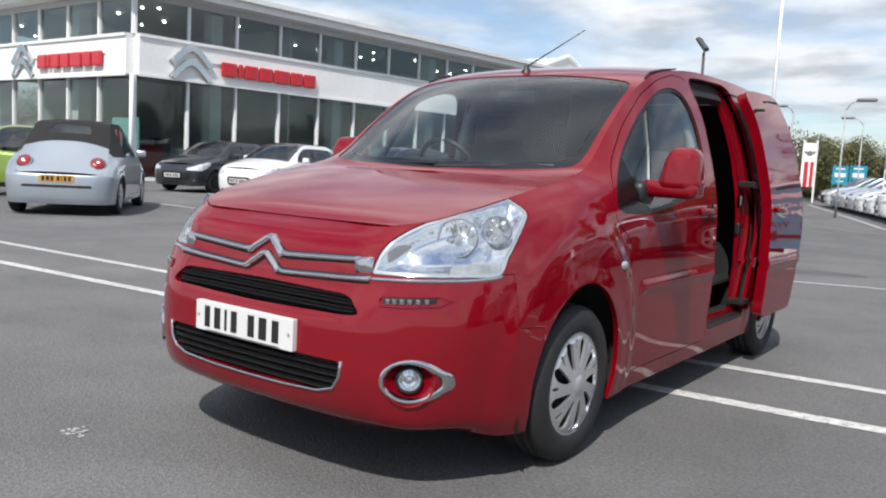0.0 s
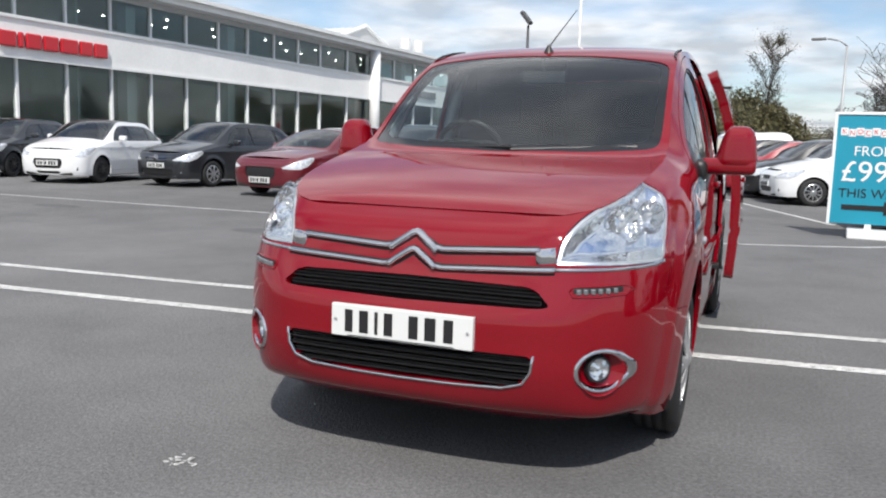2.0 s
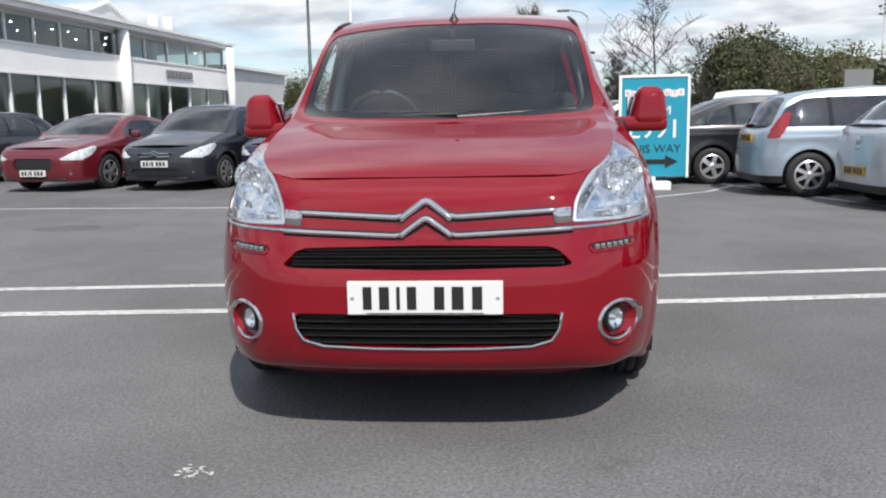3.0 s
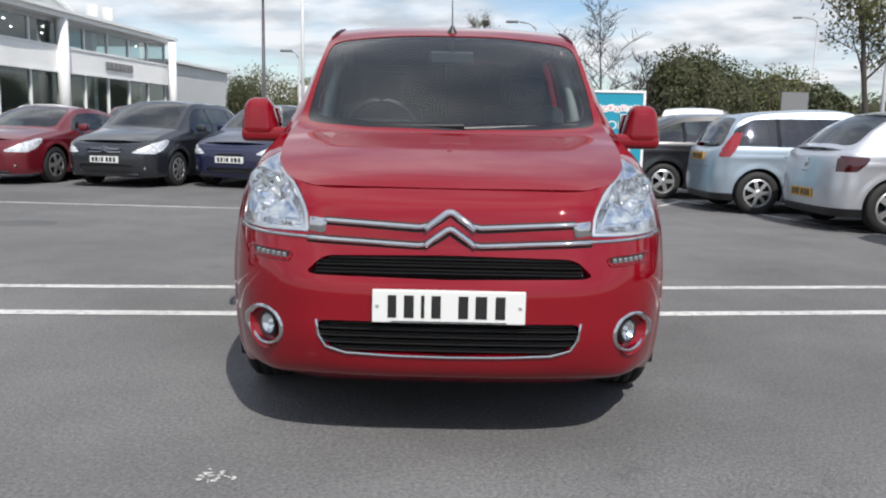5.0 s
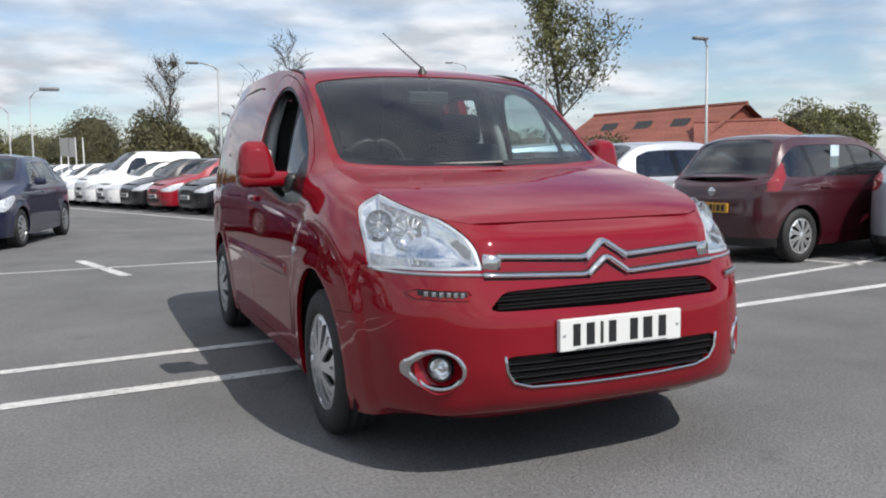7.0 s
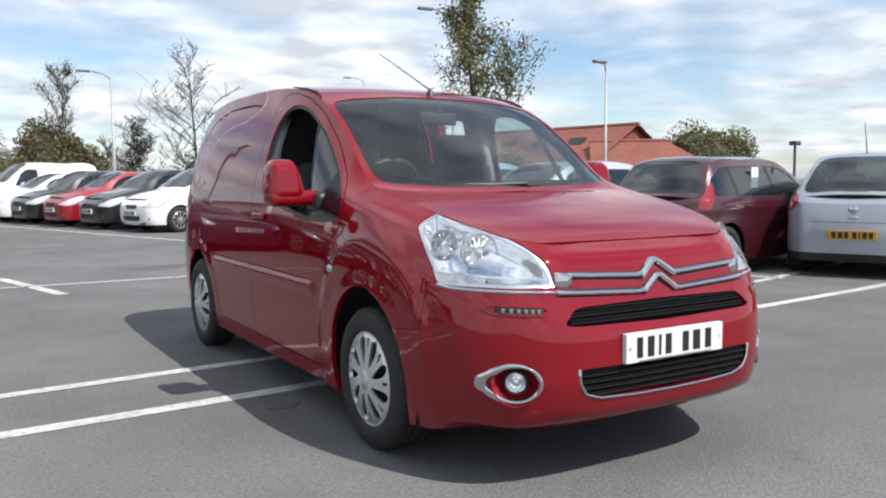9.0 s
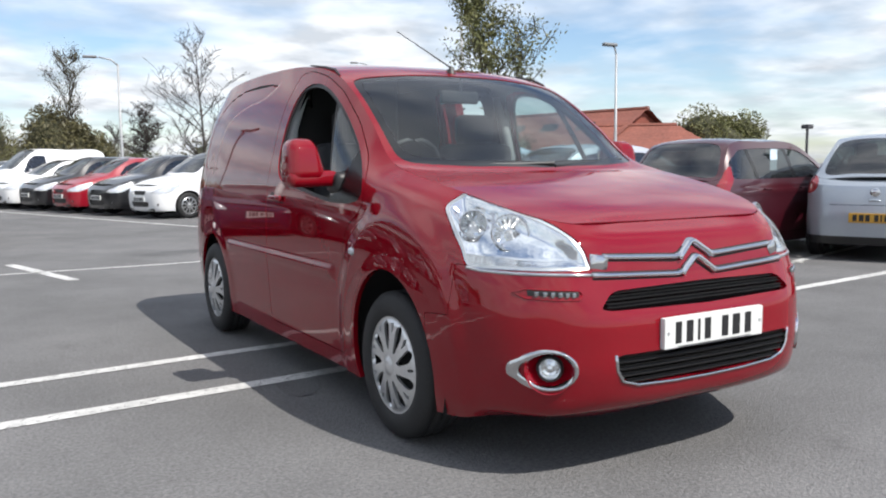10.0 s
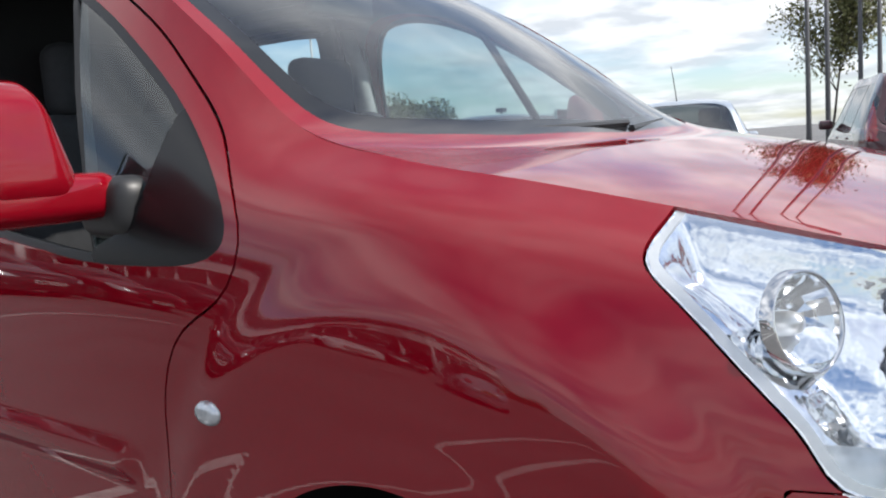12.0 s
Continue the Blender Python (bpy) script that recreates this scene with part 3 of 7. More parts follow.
# side glass: shut beside the passenger, wound down beside the driver
DIV = lambda z: 1.61 + .44 * (z - 1.02)
f_div = lambda V: V[:, 1] - DIV(V[:, 2])
f_foot = inside(rounded([(1.20, 1.06), (1.22, .95), (1.62, .95), (1.60, 1.01), (1.52, 1.04), (1.47, 1.10), (1.44, 1.235), (1.39, 1.24)], .02), 1, 2)
quarter, drop = pane.cut(f_div)
sail, quarter = quarter.cut(f_foot)
for half, side_name in ((lambda s: s, "l"), (lambda s: s.mirrored(), "r")):
    d = door_l if side_name == "l" else door_r
    q = obj("quarter_light", half(quarter.pushed(-0.012)).mesh("quarter_light"), M_GLASS, d)
    q.visible_shadow = False
    obj("mirror_sail", half(sail.pushed(-0.003)).rim(0.012).mesh("mirror_sail"), M_SAIL, d, "black plastic corner behind the mirror")
    if side_name == "l":
        g = obj("door_window", half(drop.pushed(-0.012)).mesh("door_window"), M_GLASS, d)
        g.visible_shadow = False
    edge = pane.cut(shifted(f_glass, 0.016))[1]
    obj("window_seal", half(edge.pushed(-0.006)).rim(0.01).mesh("window_seal"), M_BLACKPL, d)
    sx = 1 if side_name == "l" else -1
    bm = bmesh.new()
    bar = pane.V[np.abs(f_div(pane.V)) < 0.03]
    lo, hi = bar[bar[:, 2].argmin()], bar[bar[:, 2].argmax()]
    zs = np.linspace(lo[2], hi[2], 8)
    pts = []
    for zz in zs:
        near_p = bar[np.abs(bar[:, 2] - zz).argmin()]
        pts.append((sx * (near_p[0] - 0.024), DIV(zz) + .003, zz))
    tube(bm, pts, 0.014, 8)
    part("window_bar", bm, M_SAIL, d)
    # handle: a red grip in a shallow cup
    bm = bmesh.new()
    rounded_block(bm, (0.022, 0.20, 0.034), (sx * 0.893, 2.33, 0.985), 0.010, 3)
    part("door_handle", bm, M_RED, d, smooth=True)
    bm = bmesh.new()
    lathe(bm, [(0.0, 0.0001), (0.0, 0.030), (0.006, 0.036)], 20, "x", (sx * 0.884, 2.40, 0.985))
    part("handle_cup", bm, M_BLACKPL, d)

for strip in (groove.cut(f_slide)[1], groove.mirrored()):
    lower, upper = strip.cut(lambda V: V[:, 2] - 1.40)
    # the upper strip's dark colour stands for the shadow in the step
    obj("pressed_groove", upper.pushed(-0.003).mesh("pressed_groove"), M_DARK, van)
    obj("pressed_groove", lower.pushed(-0.004).mesh("pressed_groove"), M_RED, van)

# sliding door, run back along the side
moved = slide.moved(Matrix.Translation((0.115, 0.66, 0.0)))
sdoor = obj("sliding_door", moved.rim(0.060).mesh("sliding_door"), M_RED, van, "red sliding door run fully back")
# on the door both strips carry that shadow in their dark colour
for piece in groove.cut(f_slide)[0].moved(Matrix.Translation((0.115, 0.66, 0.0))).cut(lambda V: V[:, 2] - 1.40):
    obj("pressed_groove", piece.pushed(-0.002).mesh("pressed_groove"), M_DARK, sdoor)
inner = Sheet(moved.V - 0.055 * moved.N, -moved.N, moved.T[:, ::-1])
obj("door_lining", inner.mesh("door_lining"), M_RED, sdoor)
bm = bmesh.new()
rounded_block(bm, (0.022, 0.20, 0.034), (1.010, 3.36, 0.985), 0.010, 3)
part("door_handle", bm, M_RED, sdoor, smooth=True)
for q in ((.80, .90, 3.16, 3.20, 1.572, 1.588), (.80, .90, 3.12, 3.22, 1.115, 1.15), (.80, .90, 3.10, 3.22, .40, .43)):
    bm = bmesh.new()
    box(bm, *q, 0.005)
    part("guide_arm", bm, M_BLACKPL, sdoor)
# opening: red pillar with its latch, black seal
seal = V_SIDE.cut(shifted(f_slide, -0.004))[0].cut(shifted(f_slide, 0.045))[1]
# the frame ring is near-black at its front run, red at the rear
fore = lambda V: np.maximum(V[:, 1] - 3.05, .40 - V[:, 2])
front_ring, rear_ring = seal.cut(fore)
obj("door_frame", rear_ring.pushed(-0.045).rim(0.03).mesh("door_frame"), M_RED, van)
obj("black_frame_front", front_ring.pushed(-0.045).rim(0.03).mesh("black_frame_front"), M_DARK, van, "black front run of the door frame")
seal2 = V_SIDE.cut(shifted(f_slide, 0.045))[0].cut(shifted(f_slide, 0.075))[1]
obj("door_seal", seal2.cut(fore)[0].pushed(-0.040).rim(0.06).mesh("door_seal"), M_RUBBER, van)
pillar = V_SIDE.cut(inside([(3.13, .30), (3.12, 1.0), (3.13, 1.30), (3.06, 1.7), (3.3, 1.72), (3.4, .3)], 1, 2))[0].cut(f_slide)[0]
obj("rear_pillar", pillar.pushed(-0.065).rim(0.02).mesh("rear_pillar"), M_RED, van)
bm = bmesh.new()
rounded_block(bm, (0.03, 0.04, 0.06), (0.820, 3.125, 1.03), 0.008, 2)
part("door_latch", bm, M_CHROME, van)
bm = bmesh.new()
rounded_block(bm, (0.03, 0.05, 0.07), (0.820, 3.13, .86), 0.008, 2)
part("door_latch", bm, M_BLACKPL, van)
bm = bmesh.new()
box(bm, .70, .872, 2.52, 3.22, .305, .345, 0.01)
part("door_step", bm, M_BLACKPL, van)

# dark lining; bulkhead, floor and underside in near-black that stands for unlit depth
line_cut = V_SIDE.cut(shifted(f_glass, -0.03))[1].cut(arch_field(3.668, .40, .42))[1]
def lining(sh):
    s = sh.cut(lambda V: 1.33 - V[:, 1])[0].cut(lambda V: V[:, 2] - .34)[1].pushed(-0.055)
    return Sheet(s.V, -s.N, s.T[:, ::-1])
obj("inner_lining", lining(line_cut.cut(shifted(f_slide, 0.02))[1]).mesh("inner_lining"), M_DARKTRIM, van)
obj("inner_lining", lining(line_cut).mirrored().mesh("inner_lining"), M_DARKTRIM, van)
rl = joined(roof.pushed(-0.03))
obj("roof_lining", Sheet(rl.V, -rl.N, rl.T[:, ::-1]).mesh("roof_lining"), M_TRIMGREY, van)
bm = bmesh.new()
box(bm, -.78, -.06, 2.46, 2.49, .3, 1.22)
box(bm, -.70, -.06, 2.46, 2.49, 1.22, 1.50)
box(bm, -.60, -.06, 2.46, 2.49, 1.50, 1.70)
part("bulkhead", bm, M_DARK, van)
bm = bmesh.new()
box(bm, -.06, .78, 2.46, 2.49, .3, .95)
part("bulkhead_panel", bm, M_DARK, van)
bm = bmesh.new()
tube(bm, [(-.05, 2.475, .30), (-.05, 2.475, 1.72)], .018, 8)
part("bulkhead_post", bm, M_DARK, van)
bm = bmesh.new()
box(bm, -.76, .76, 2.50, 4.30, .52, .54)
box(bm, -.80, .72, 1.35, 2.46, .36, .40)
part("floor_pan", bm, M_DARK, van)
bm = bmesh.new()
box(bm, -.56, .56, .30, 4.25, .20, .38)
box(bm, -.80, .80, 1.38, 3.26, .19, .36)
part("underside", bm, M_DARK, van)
for yc in (.945, 3.668):
    for sx in (-1, 1):
        bm = bmesh.new()
        lathe(bm, [(sx * .56, .02), (sx * .56, .41), (sx * .86, .41)], 40, "x", (0, yc, .335))
        bmesh.ops.bisect_plane(bm, geom=bm.verts[:] + bm.edges[:] + bm.faces[:], plane_co=(0, 0, .20), plane_no=(0, 0, -1), clear_outer=True)
        part("arch_liner", bm, M_DARK, van, smooth=True)

# nose: grilles, chrome, lamps, plate
bm = bmesh.new()
box(bm, -.52, .52, .10, .12, .62, .73)
box(bm, -.48, .48, .085, .10, .35, .50)
part("grille_backing", bm, M_DARK, van)
for zs, wx, nm in (((.655, .680, .702), .47, "upper_grille"), ((.385, .410, .435, .460, .480), .45, "lower_grille")):
    bm = bmesh.new()
    for z in zs:
        ribbon(bm, [(-wx, z), (wx, z)], 0.0065, -0.012, 0.03, 0.05)
    part(nm, bm, M_BLACKPL, van)
bm = bmesh.new()
ribbon(bm, [(-.463, .486), (-.456, .43), (-.430, .388), (-.36, .367), (-.18, .360), (0, .358), (.18, .360), (.36, .367), (.430, .388), (.456, .43), (.463, .486)], 0.0055, 0.006)
part("grille_surround", bm, M_CHROME, van, smooth=True)
for nm, path in (("upper_chrome_bar", [(-.448, .824), (-.108, .806), (-.078, .812), (0, .858), (.078, .812), (.108, .806), (.448, .824)]),
                 ("lower_chrome_bar", [(-.505, .763), (-.108, .744), (-.078, .750), (0, .802), (.078, .750), (.108, .744), (.505, .763)])):
    bm = bmesh.new()
    ribbon(bm, path, 0.0105, 0.013, 0.01, 0.012)
    part(nm, bm, M_CHROME, van, smooth=True)
    # near-black ribbon round the bar, drawn as the shadow line beside it
    bm = bmesh.new()
    ribbon(bm, [(x, z - .007) for x, z in path], 0.0200, 0.0035, 0.01, 0.012)
    part("bar_shadow", bm, M_DARK, van)
for nm, dz in (("upper_chevron", .857), ("lower_chevron", .800)):
    bm = bmesh.new()
    ribbon(bm, [(-.088, dz - .058), (-.070, dz - .042), (-.012, dz - .002), (0, dz + .001), (.012, dz - .002), (.070, dz - .042), (.088, dz - .058)], 0.0135, 0.018, 0.02, 0.01)
    part(nm, bm, M_CHROME, van, "chrome chevron badge", smooth=True)
for sx in (-1, 1):
    bm = bmesh.new()
    ribbon(bm, [(sx * .440, .798), (sx * .502, .806)], 0.031, 0.007, 0.01, 0.02)
    part("lamp_end", bm, M_CHROME, van, "chrome end piece beside the headlight", smooth=True)
    bm = bmesh.new()
    ribbon(bm, [(sx * x, z) for x, z in ((.50, .764), (.62, .768), (.70, .770), (.765, .772), (.80, .775), (.822, .784))], 0.0065, 0.006, 0.01, 0.02)
    part("lamp_chrome_strip", bm, M_CHROME, van, smooth=True)
    # daytime lamps in a dark slot
    bm = bmesh.new()
    ribbon(bm, [(sx * .572, .697), (sx * .716, .703)], 0.0125, 0.002, 0.01, 0.02)
    drl = part("daytime_lamp", bm, M_BLACKPL, van, "dark strip of daytime lamps in a red rim")
    bm = bmesh.new()
    ribbon(bm, [(sx * x, z) for x, z in ((.560, .698), (.572, .681), (.65, .682), (.725, .688), (.748, .705), (.72, .719), (.60, .715), (.566, .712), (.560, .698))], 0.0035, 0.0045, 0.004, 0.02)
    part("lamp_rim", bm, M_RED, drl, smooth=True)
    for k in range(6):
        x = .588 + .0215 * k
        bm = bmesh.new()
        rounded_block(bm, (.017, .012, .019), (sx * x, skin(x, .70) - .003, .698 + .001 * k), .004, 2)
        part("light_diode", bm, M_DIODE, drl)

# headlamps: clear cover over a bright bowl that dips in from its edge
def dished(sh, depth, reach, lip):
    """The sheet sunk behind itself, the more the further from its open edge."""
    E = np.concatenate([sh.T[:, [0, 1]], sh.T[:, [1, 2]], sh.T[:, [2, 0]]])
    _, inv, cnt = np.unique(np.sort(E, axis=1), axis=0, return_inverse=True, return_counts=True)
    edge = sh.V[np.unique(E[cnt[inv.ravel()] == 1])]
    d = np.array([np.sqrt(((edge - v) ** 2).sum(1).min()) for v in sh.V])
    k = np.clip(d / reach, 0, 1)
    V = sh.V - (lip + (depth - lip) * k * k * (3 - 2 * k))[:, None] * sh.N
    F = np.cross(V[sh.T[:, 1]] - V[sh.T[:, 0]], V[sh.T[:, 2]] - V[sh.T[:, 0]])
    N = np.zeros_like(V)
    for c in range(3):
        np.add.at(N, sh.T[:, c], F)
    return Sheet(V, N, sh.T)


LAMP_BOWL = dished(lamp_sheet, .048, .060, .004)
LAMP_CLEAR = lamp_sheet.cut(lambda V: V[:, 2] - .829 - .10 * (V[:, 0] - .78))[0].cut(lambda V: .728 - V[:, 0])[0].pushed(-.007)
for sx in (-1, 1):
    half = (lambda s: s) if sx == 1 else (lambda s: s.mirrored())
    lens = obj("headlight", half(lamp_sheet.cut(shifted(f_lamp, 0.002))[0]).mesh("headlight"), M_LENS, van, "clear headlight with bright chrome bowls")
    lens.visible_shadow = False
    obj("bowl", half(LAMP_BOWL).mesh("bowl"), M_REFLECT, lens)
    obj("side_lens", half(LAMP_CLEAR).rim(.015).mesh("side_lens"), M_CLEARPL, lens, "ribbed grey side lens")
    edge = lamp_sheet.cut(shifted(f_lamp, 0.011))[1].pushed(-.0045)
    obj("lens_edge", half(edge).rim(.012).mesh("lens_edge"), M_SILVER, lens, "bright moulded edge of the lens")
    for (x, y, z), r in (((.756, .490, .936), .050), ((.686, .352, .908), .066)):
        place = Matrix.Translation((sx * x, y, z)) @ Matrix.Rotation(sx * radians(24), 4, "Z") @ Matrix.Rotation(radians(-12), 4, "X")
        bm = bmesh.new()
        # fluted bowl: alternate flats stand deeper
        rings, flutes = [], 30
        for dpt, rr in ((.050, .16), (.044, .36), (.034, .58), (.020, .80), (.004, .97), (-.002, 1.0)):
            rings.append([bm.verts.new((r * rr * math.cos(2 * math.pi * k / flutes), dpt + (.006 if (k // 2) % 2 and rr < .95 else 0), r * rr * math.sin(2 * math.pi * k / flutes))) for k in range(flutes)])
        for r0, r1 in zip(rings, rings[1:]):
            for k in range(flutes):
                bm.faces.new((r0[k], r0[(k + 1) % flutes], r1[(k + 1) % flutes], r1[k]))
        bmesh.ops.transform(bm, matrix=place, verts=bm.verts)
        part("reflector", bm, M_FACET, lens)
        bm = bmesh.new()
        lathe(bm, [(-.001, r * .99), (-.006, r * 1.02), (-.004, r * 1.06), (0.010, r * 1.09)], 32, "y", (0, 0, 0))
        bmesh.ops.transform(bm, matrix=place, verts=bm.verts)
        part("lamp_bezel", bm, M_CHROME, lens, smooth=True)
        bm = bmesh.new()
        lathe(bm, [(0.048, .014), (0.018, .013), (0.008, .010), (0.004, .001)], 12, "y")
        bmesh.ops.transform(bm, matrix=place, verts=bm.verts)
        part("bulb", bm, M_SILVER, lens, smooth=True)
    # fog lamp: an oval chrome bezel, broad outwards, round a red dish and a clear lens
    fog = thing("fog_lamp", "", "")
    fog.parent = van
    bm = bmesh.new()
    loops = []
    for cx, a, b, o in ((.674, .086, .078, -.004), (.673, .082, .074, .006), (.671, .072, .068, .009), (.668, .063, .063, .004), (.667, .060, .060, -.020)):
        ring = []
        for q in np.linspace(0, 2 * math.pi, 49)[:-1]:
            spur = .012 * min(1.0, max(0.0, (math.cos(q) - .86) / .09)) if o < .005 or a > .07 else 0.0
            x, z = cx + a * math.cos(q) + spur, .434 + b * math.sin(q) * (1 + .04 * max(0.0, math.cos(q)) ** 4)
            ring.append(bm.verts.new((sx * (x + .3 * o), skin(min(x, .775), z) + max(0, x - .775) * 1.4 - o, z)))
        loops.append(ring)
    for r0, r1 in zip(loops, loops[1:]):
        for k in range(48):
            bm.faces.new((r0[k], r0[(k + 1) % 48], r1[(k + 1) % 48], r1[k]))
    bmesh.ops.recalc_face_normals(bm, faces=bm.faces)
    part("fog_bezel", bm, M_CHROME, fog, smooth=True)
    tilt = Matrix.Translation((sx * .668, skin(.668, .434), .434)) @ Matrix.Rotation(sx * radians(42), 4, "Z")
    for nm, prof, m in (("fog_bowl", [(0.0, .088), (0.022, .070), (0.042, .044), (0.048, .001)], M_RED),
                        ("fog_housing", [(0.045, .050), (0.020, .046), (0.014, .042), (0.018, .037)], M_BLACKPL),
                        ("fog_reflector", [(0.018, .038), (0.034, .026), (0.040, .012), (0.026, .010), (0.022, .001)], M_FACET),
                        ("fog_lens", [(0.020, .038), (0.013, .034), (0.009, .020), (0.008, .001)], M_LENS)):
        bm = bmesh.new()
        lathe(bm, prof, 28, "y", (sx * .006, 0, .002))
        bmesh.ops.transform(bm, matrix=tilt, verts=bm.verts)
        bmesh.ops.recalc_face_normals(bm, faces=bm.faces)
        part(nm, bm, m, fog, smooth=nm != "fog_reflector")

bm = bmesh.new()
box(bm, -.265, .265, -.010, .014, .486, .600, 0.004)
plate = part("number_plate", bm, M_WHITEPL, van, "white number plate with dark bars")
xs, wd = [-.196, -.138, -.090, -.044, .050, .112, .178], [.030, .034, .012, .032, .034, .040, .034]
for x, w in zip(xs, wd):
    bm = bmesh.new()
    box(bm, x - w / 2, x + w / 2, -.0118, -.0098, .504, .583)
    part("plate_bar", bm, M_INK, plate)
for x in (-.247, .247):
    bm = bmesh.new()
    lathe(bm, [(-.0135, .0005), (-.013, .006), (-.010, .007)], 12, "y", (x, 0, .545))
    part("plate_screw", bm, M_SILVER, plate)
bm = bmesh.new()
box(bm, -.20, .20, -.0105, -.0097, .489, .4925)
part("plate_bar", bm, M_INK, plate)

# mirrors
for sx in (-1, 1):
    bm = bmesh.new()
    rounded_block(bm, (0.205, 0.165, 0.215), (sx * .998, 1.60, 1.182), 0.060, 7)
    for v in bm.verts:
        k = max(0.0, (v.co.z - 1.095) / 0.19)
        inner_side = abs(v.co.x) < .998
        v.co.x += sx * (.998 - abs(v.co.x)) * (.52 if inner_side else .20) * k
        v.co.y += 0.026 * k * k
        if v.co.y > 1.655:
            v.co.y = 1.655 + (v.co.y - 1.655) * .25
    rounded_block(bm, (0.250, 0.140, 0.078), (sx * .968, 1.595, 1.100), 0.030, 6)
    mir = part("wing_mirror", bm, M_RED, van, "red wing mirror on a black foot", smooth=True)
    bm = bmesh.new()
    rounded_block(bm, (0.085, 0.15, 0.105), (sx * .838, 1.56, 1.078), 0.035, 4)
    part("mirror_foot", bm, M_BLACKPL, mir, smooth=True)
    bm = bmesh.new()
    rounded_block(bm, (0.14, 0.012, 0.13), (sx * .975, 1.684, 1.18), 0.005, 2)
    part("mirror_glass", bm, M_MIRROR, mir)
    bm = bmesh.new()
    for v in bmesh.ops.create_uvsphere(bm, u_segments=16, v_segments=10, radius=1)["verts"]:
        v.co = Vector((sx * .902 + v.co.x * .012, 1.285 + v.co.y * .030, .774 + v.co.z * .019))
    part("side_indicator", bm, M_CLEARPL, van, "clear round indicator", smooth=True)

# wipers, aerial
bm = bmesh.new()
for pts in (((-.50, 1.10, 1.155), (-.25, 1.065, 1.158), (.06, 1.04, 1.163)), ((.06, 1.03, 1.150), (.35, 1.085, 1.165), (.60, 1.16, 1.178))):
    tube(bm, pts, 0.008, 6)
part("wiper", bm, M_BLACKPL, van)
bm = bmesh.new()
lathe(bm, [(0, .030), (.012, .026), (.03, .014), (.045, .008)], 16, "z", (0, 1.885, 1.665))
aer = part("aerial", bm, M_BLACKPL, van, smooth=True)
bm = bmesh.new()
tube(bm, [(0, 1.885, 1.700), (0, 2.53, 1.994)], [.0045, .0025], 6)
part("aerial_rod", bm, M_BLACKPL, aer)

# cab: dashboard, wheel, seats
bm = bmesh.new()
rounded_block(bm, (1.42, .52, .26), (0, 1.42, 1.015), 0.07, 3)
rounded_block(bm, (.36, .22, .10), (-.37, 1.56, 1.14), 0.04, 3)
part("dashboard", bm, M_BLACKPL, van, smooth=True)
bm = bmesh.new()
box(bm, -.45, -.31, 1.36, 1.44, 1.149, 1.152)
part("paper_slip", bm, M_WHITEPL, van)
bm = bmesh.new()
ring = [(-.37 + .185 * math.cos(a), 1.72 - .07 * math.sin(a), 1.12 + .17 * math.sin(a)) for a in np.linspace(0, 2 * math.pi, 33)]
tube(bm, ring, 0.016, 8, cap=False)
tube(bm, [(-.55, 1.72, 1.12), (-.37, 1.70, 1.10), (-.19, 1.72, 1.12)], 0.02, 8)
part("steering_wheel", bm, M_BLACKPL, van, smooth=True)
for x in (-.40, .44):
    bm = bmesh.new()
    wdt = .50
    rounded_block(bm, (wdt, .50, .16), (x, 2.02, .74), 0.05, 3)
    st = part("seat", bm, M_CLOTH, van, smooth=True)
    bm = bmesh.new()
    rounded_block(bm, (wdt, .14, .52), (x, 2.31, 1.03), 0.05, 3)
    part("backrest", bm, M_CLOTH, st, smooth=True)
    bm = bmesh.new()
    rounded_block(bm, (.26, .10, .19), (x, 2.33, 1.38), 0.04, 3)
    tube(bm, [(x - .06, 2.33, 1.22), (x - .06, 2.33, 1.34)], .008, 6)
    tube(bm, [(x + .06, 2.33, 1.22), (x + .06, 2.33, 1.34)], .008, 6)
    part("headrest", bm, M_CLOTH, st, smooth=True)
for sx in (-1, 1):
    bm = bmesh.new()
    tube(bm, [(sx * .80, 2.42, 1.05), (sx * .745, 2.42, 1.38), (sx * .68, 2.40, 1.60)], [.045, .04, .04], 8)
    part("pillar_trim", bm, M_PALETRIM, van, smooth=True)
bm = bmesh.new()
rounded_block(bm, (.24, .03, .07), (0, 1.80, 1.53), 0.012, 3)
tube(bm, [(0, 1.79, 1.56), (0, 1.78, 1.63)], .012, 6)
part("inside_mirror", bm, M_BLACKPL, van)


WHEEL_MESHES = {}


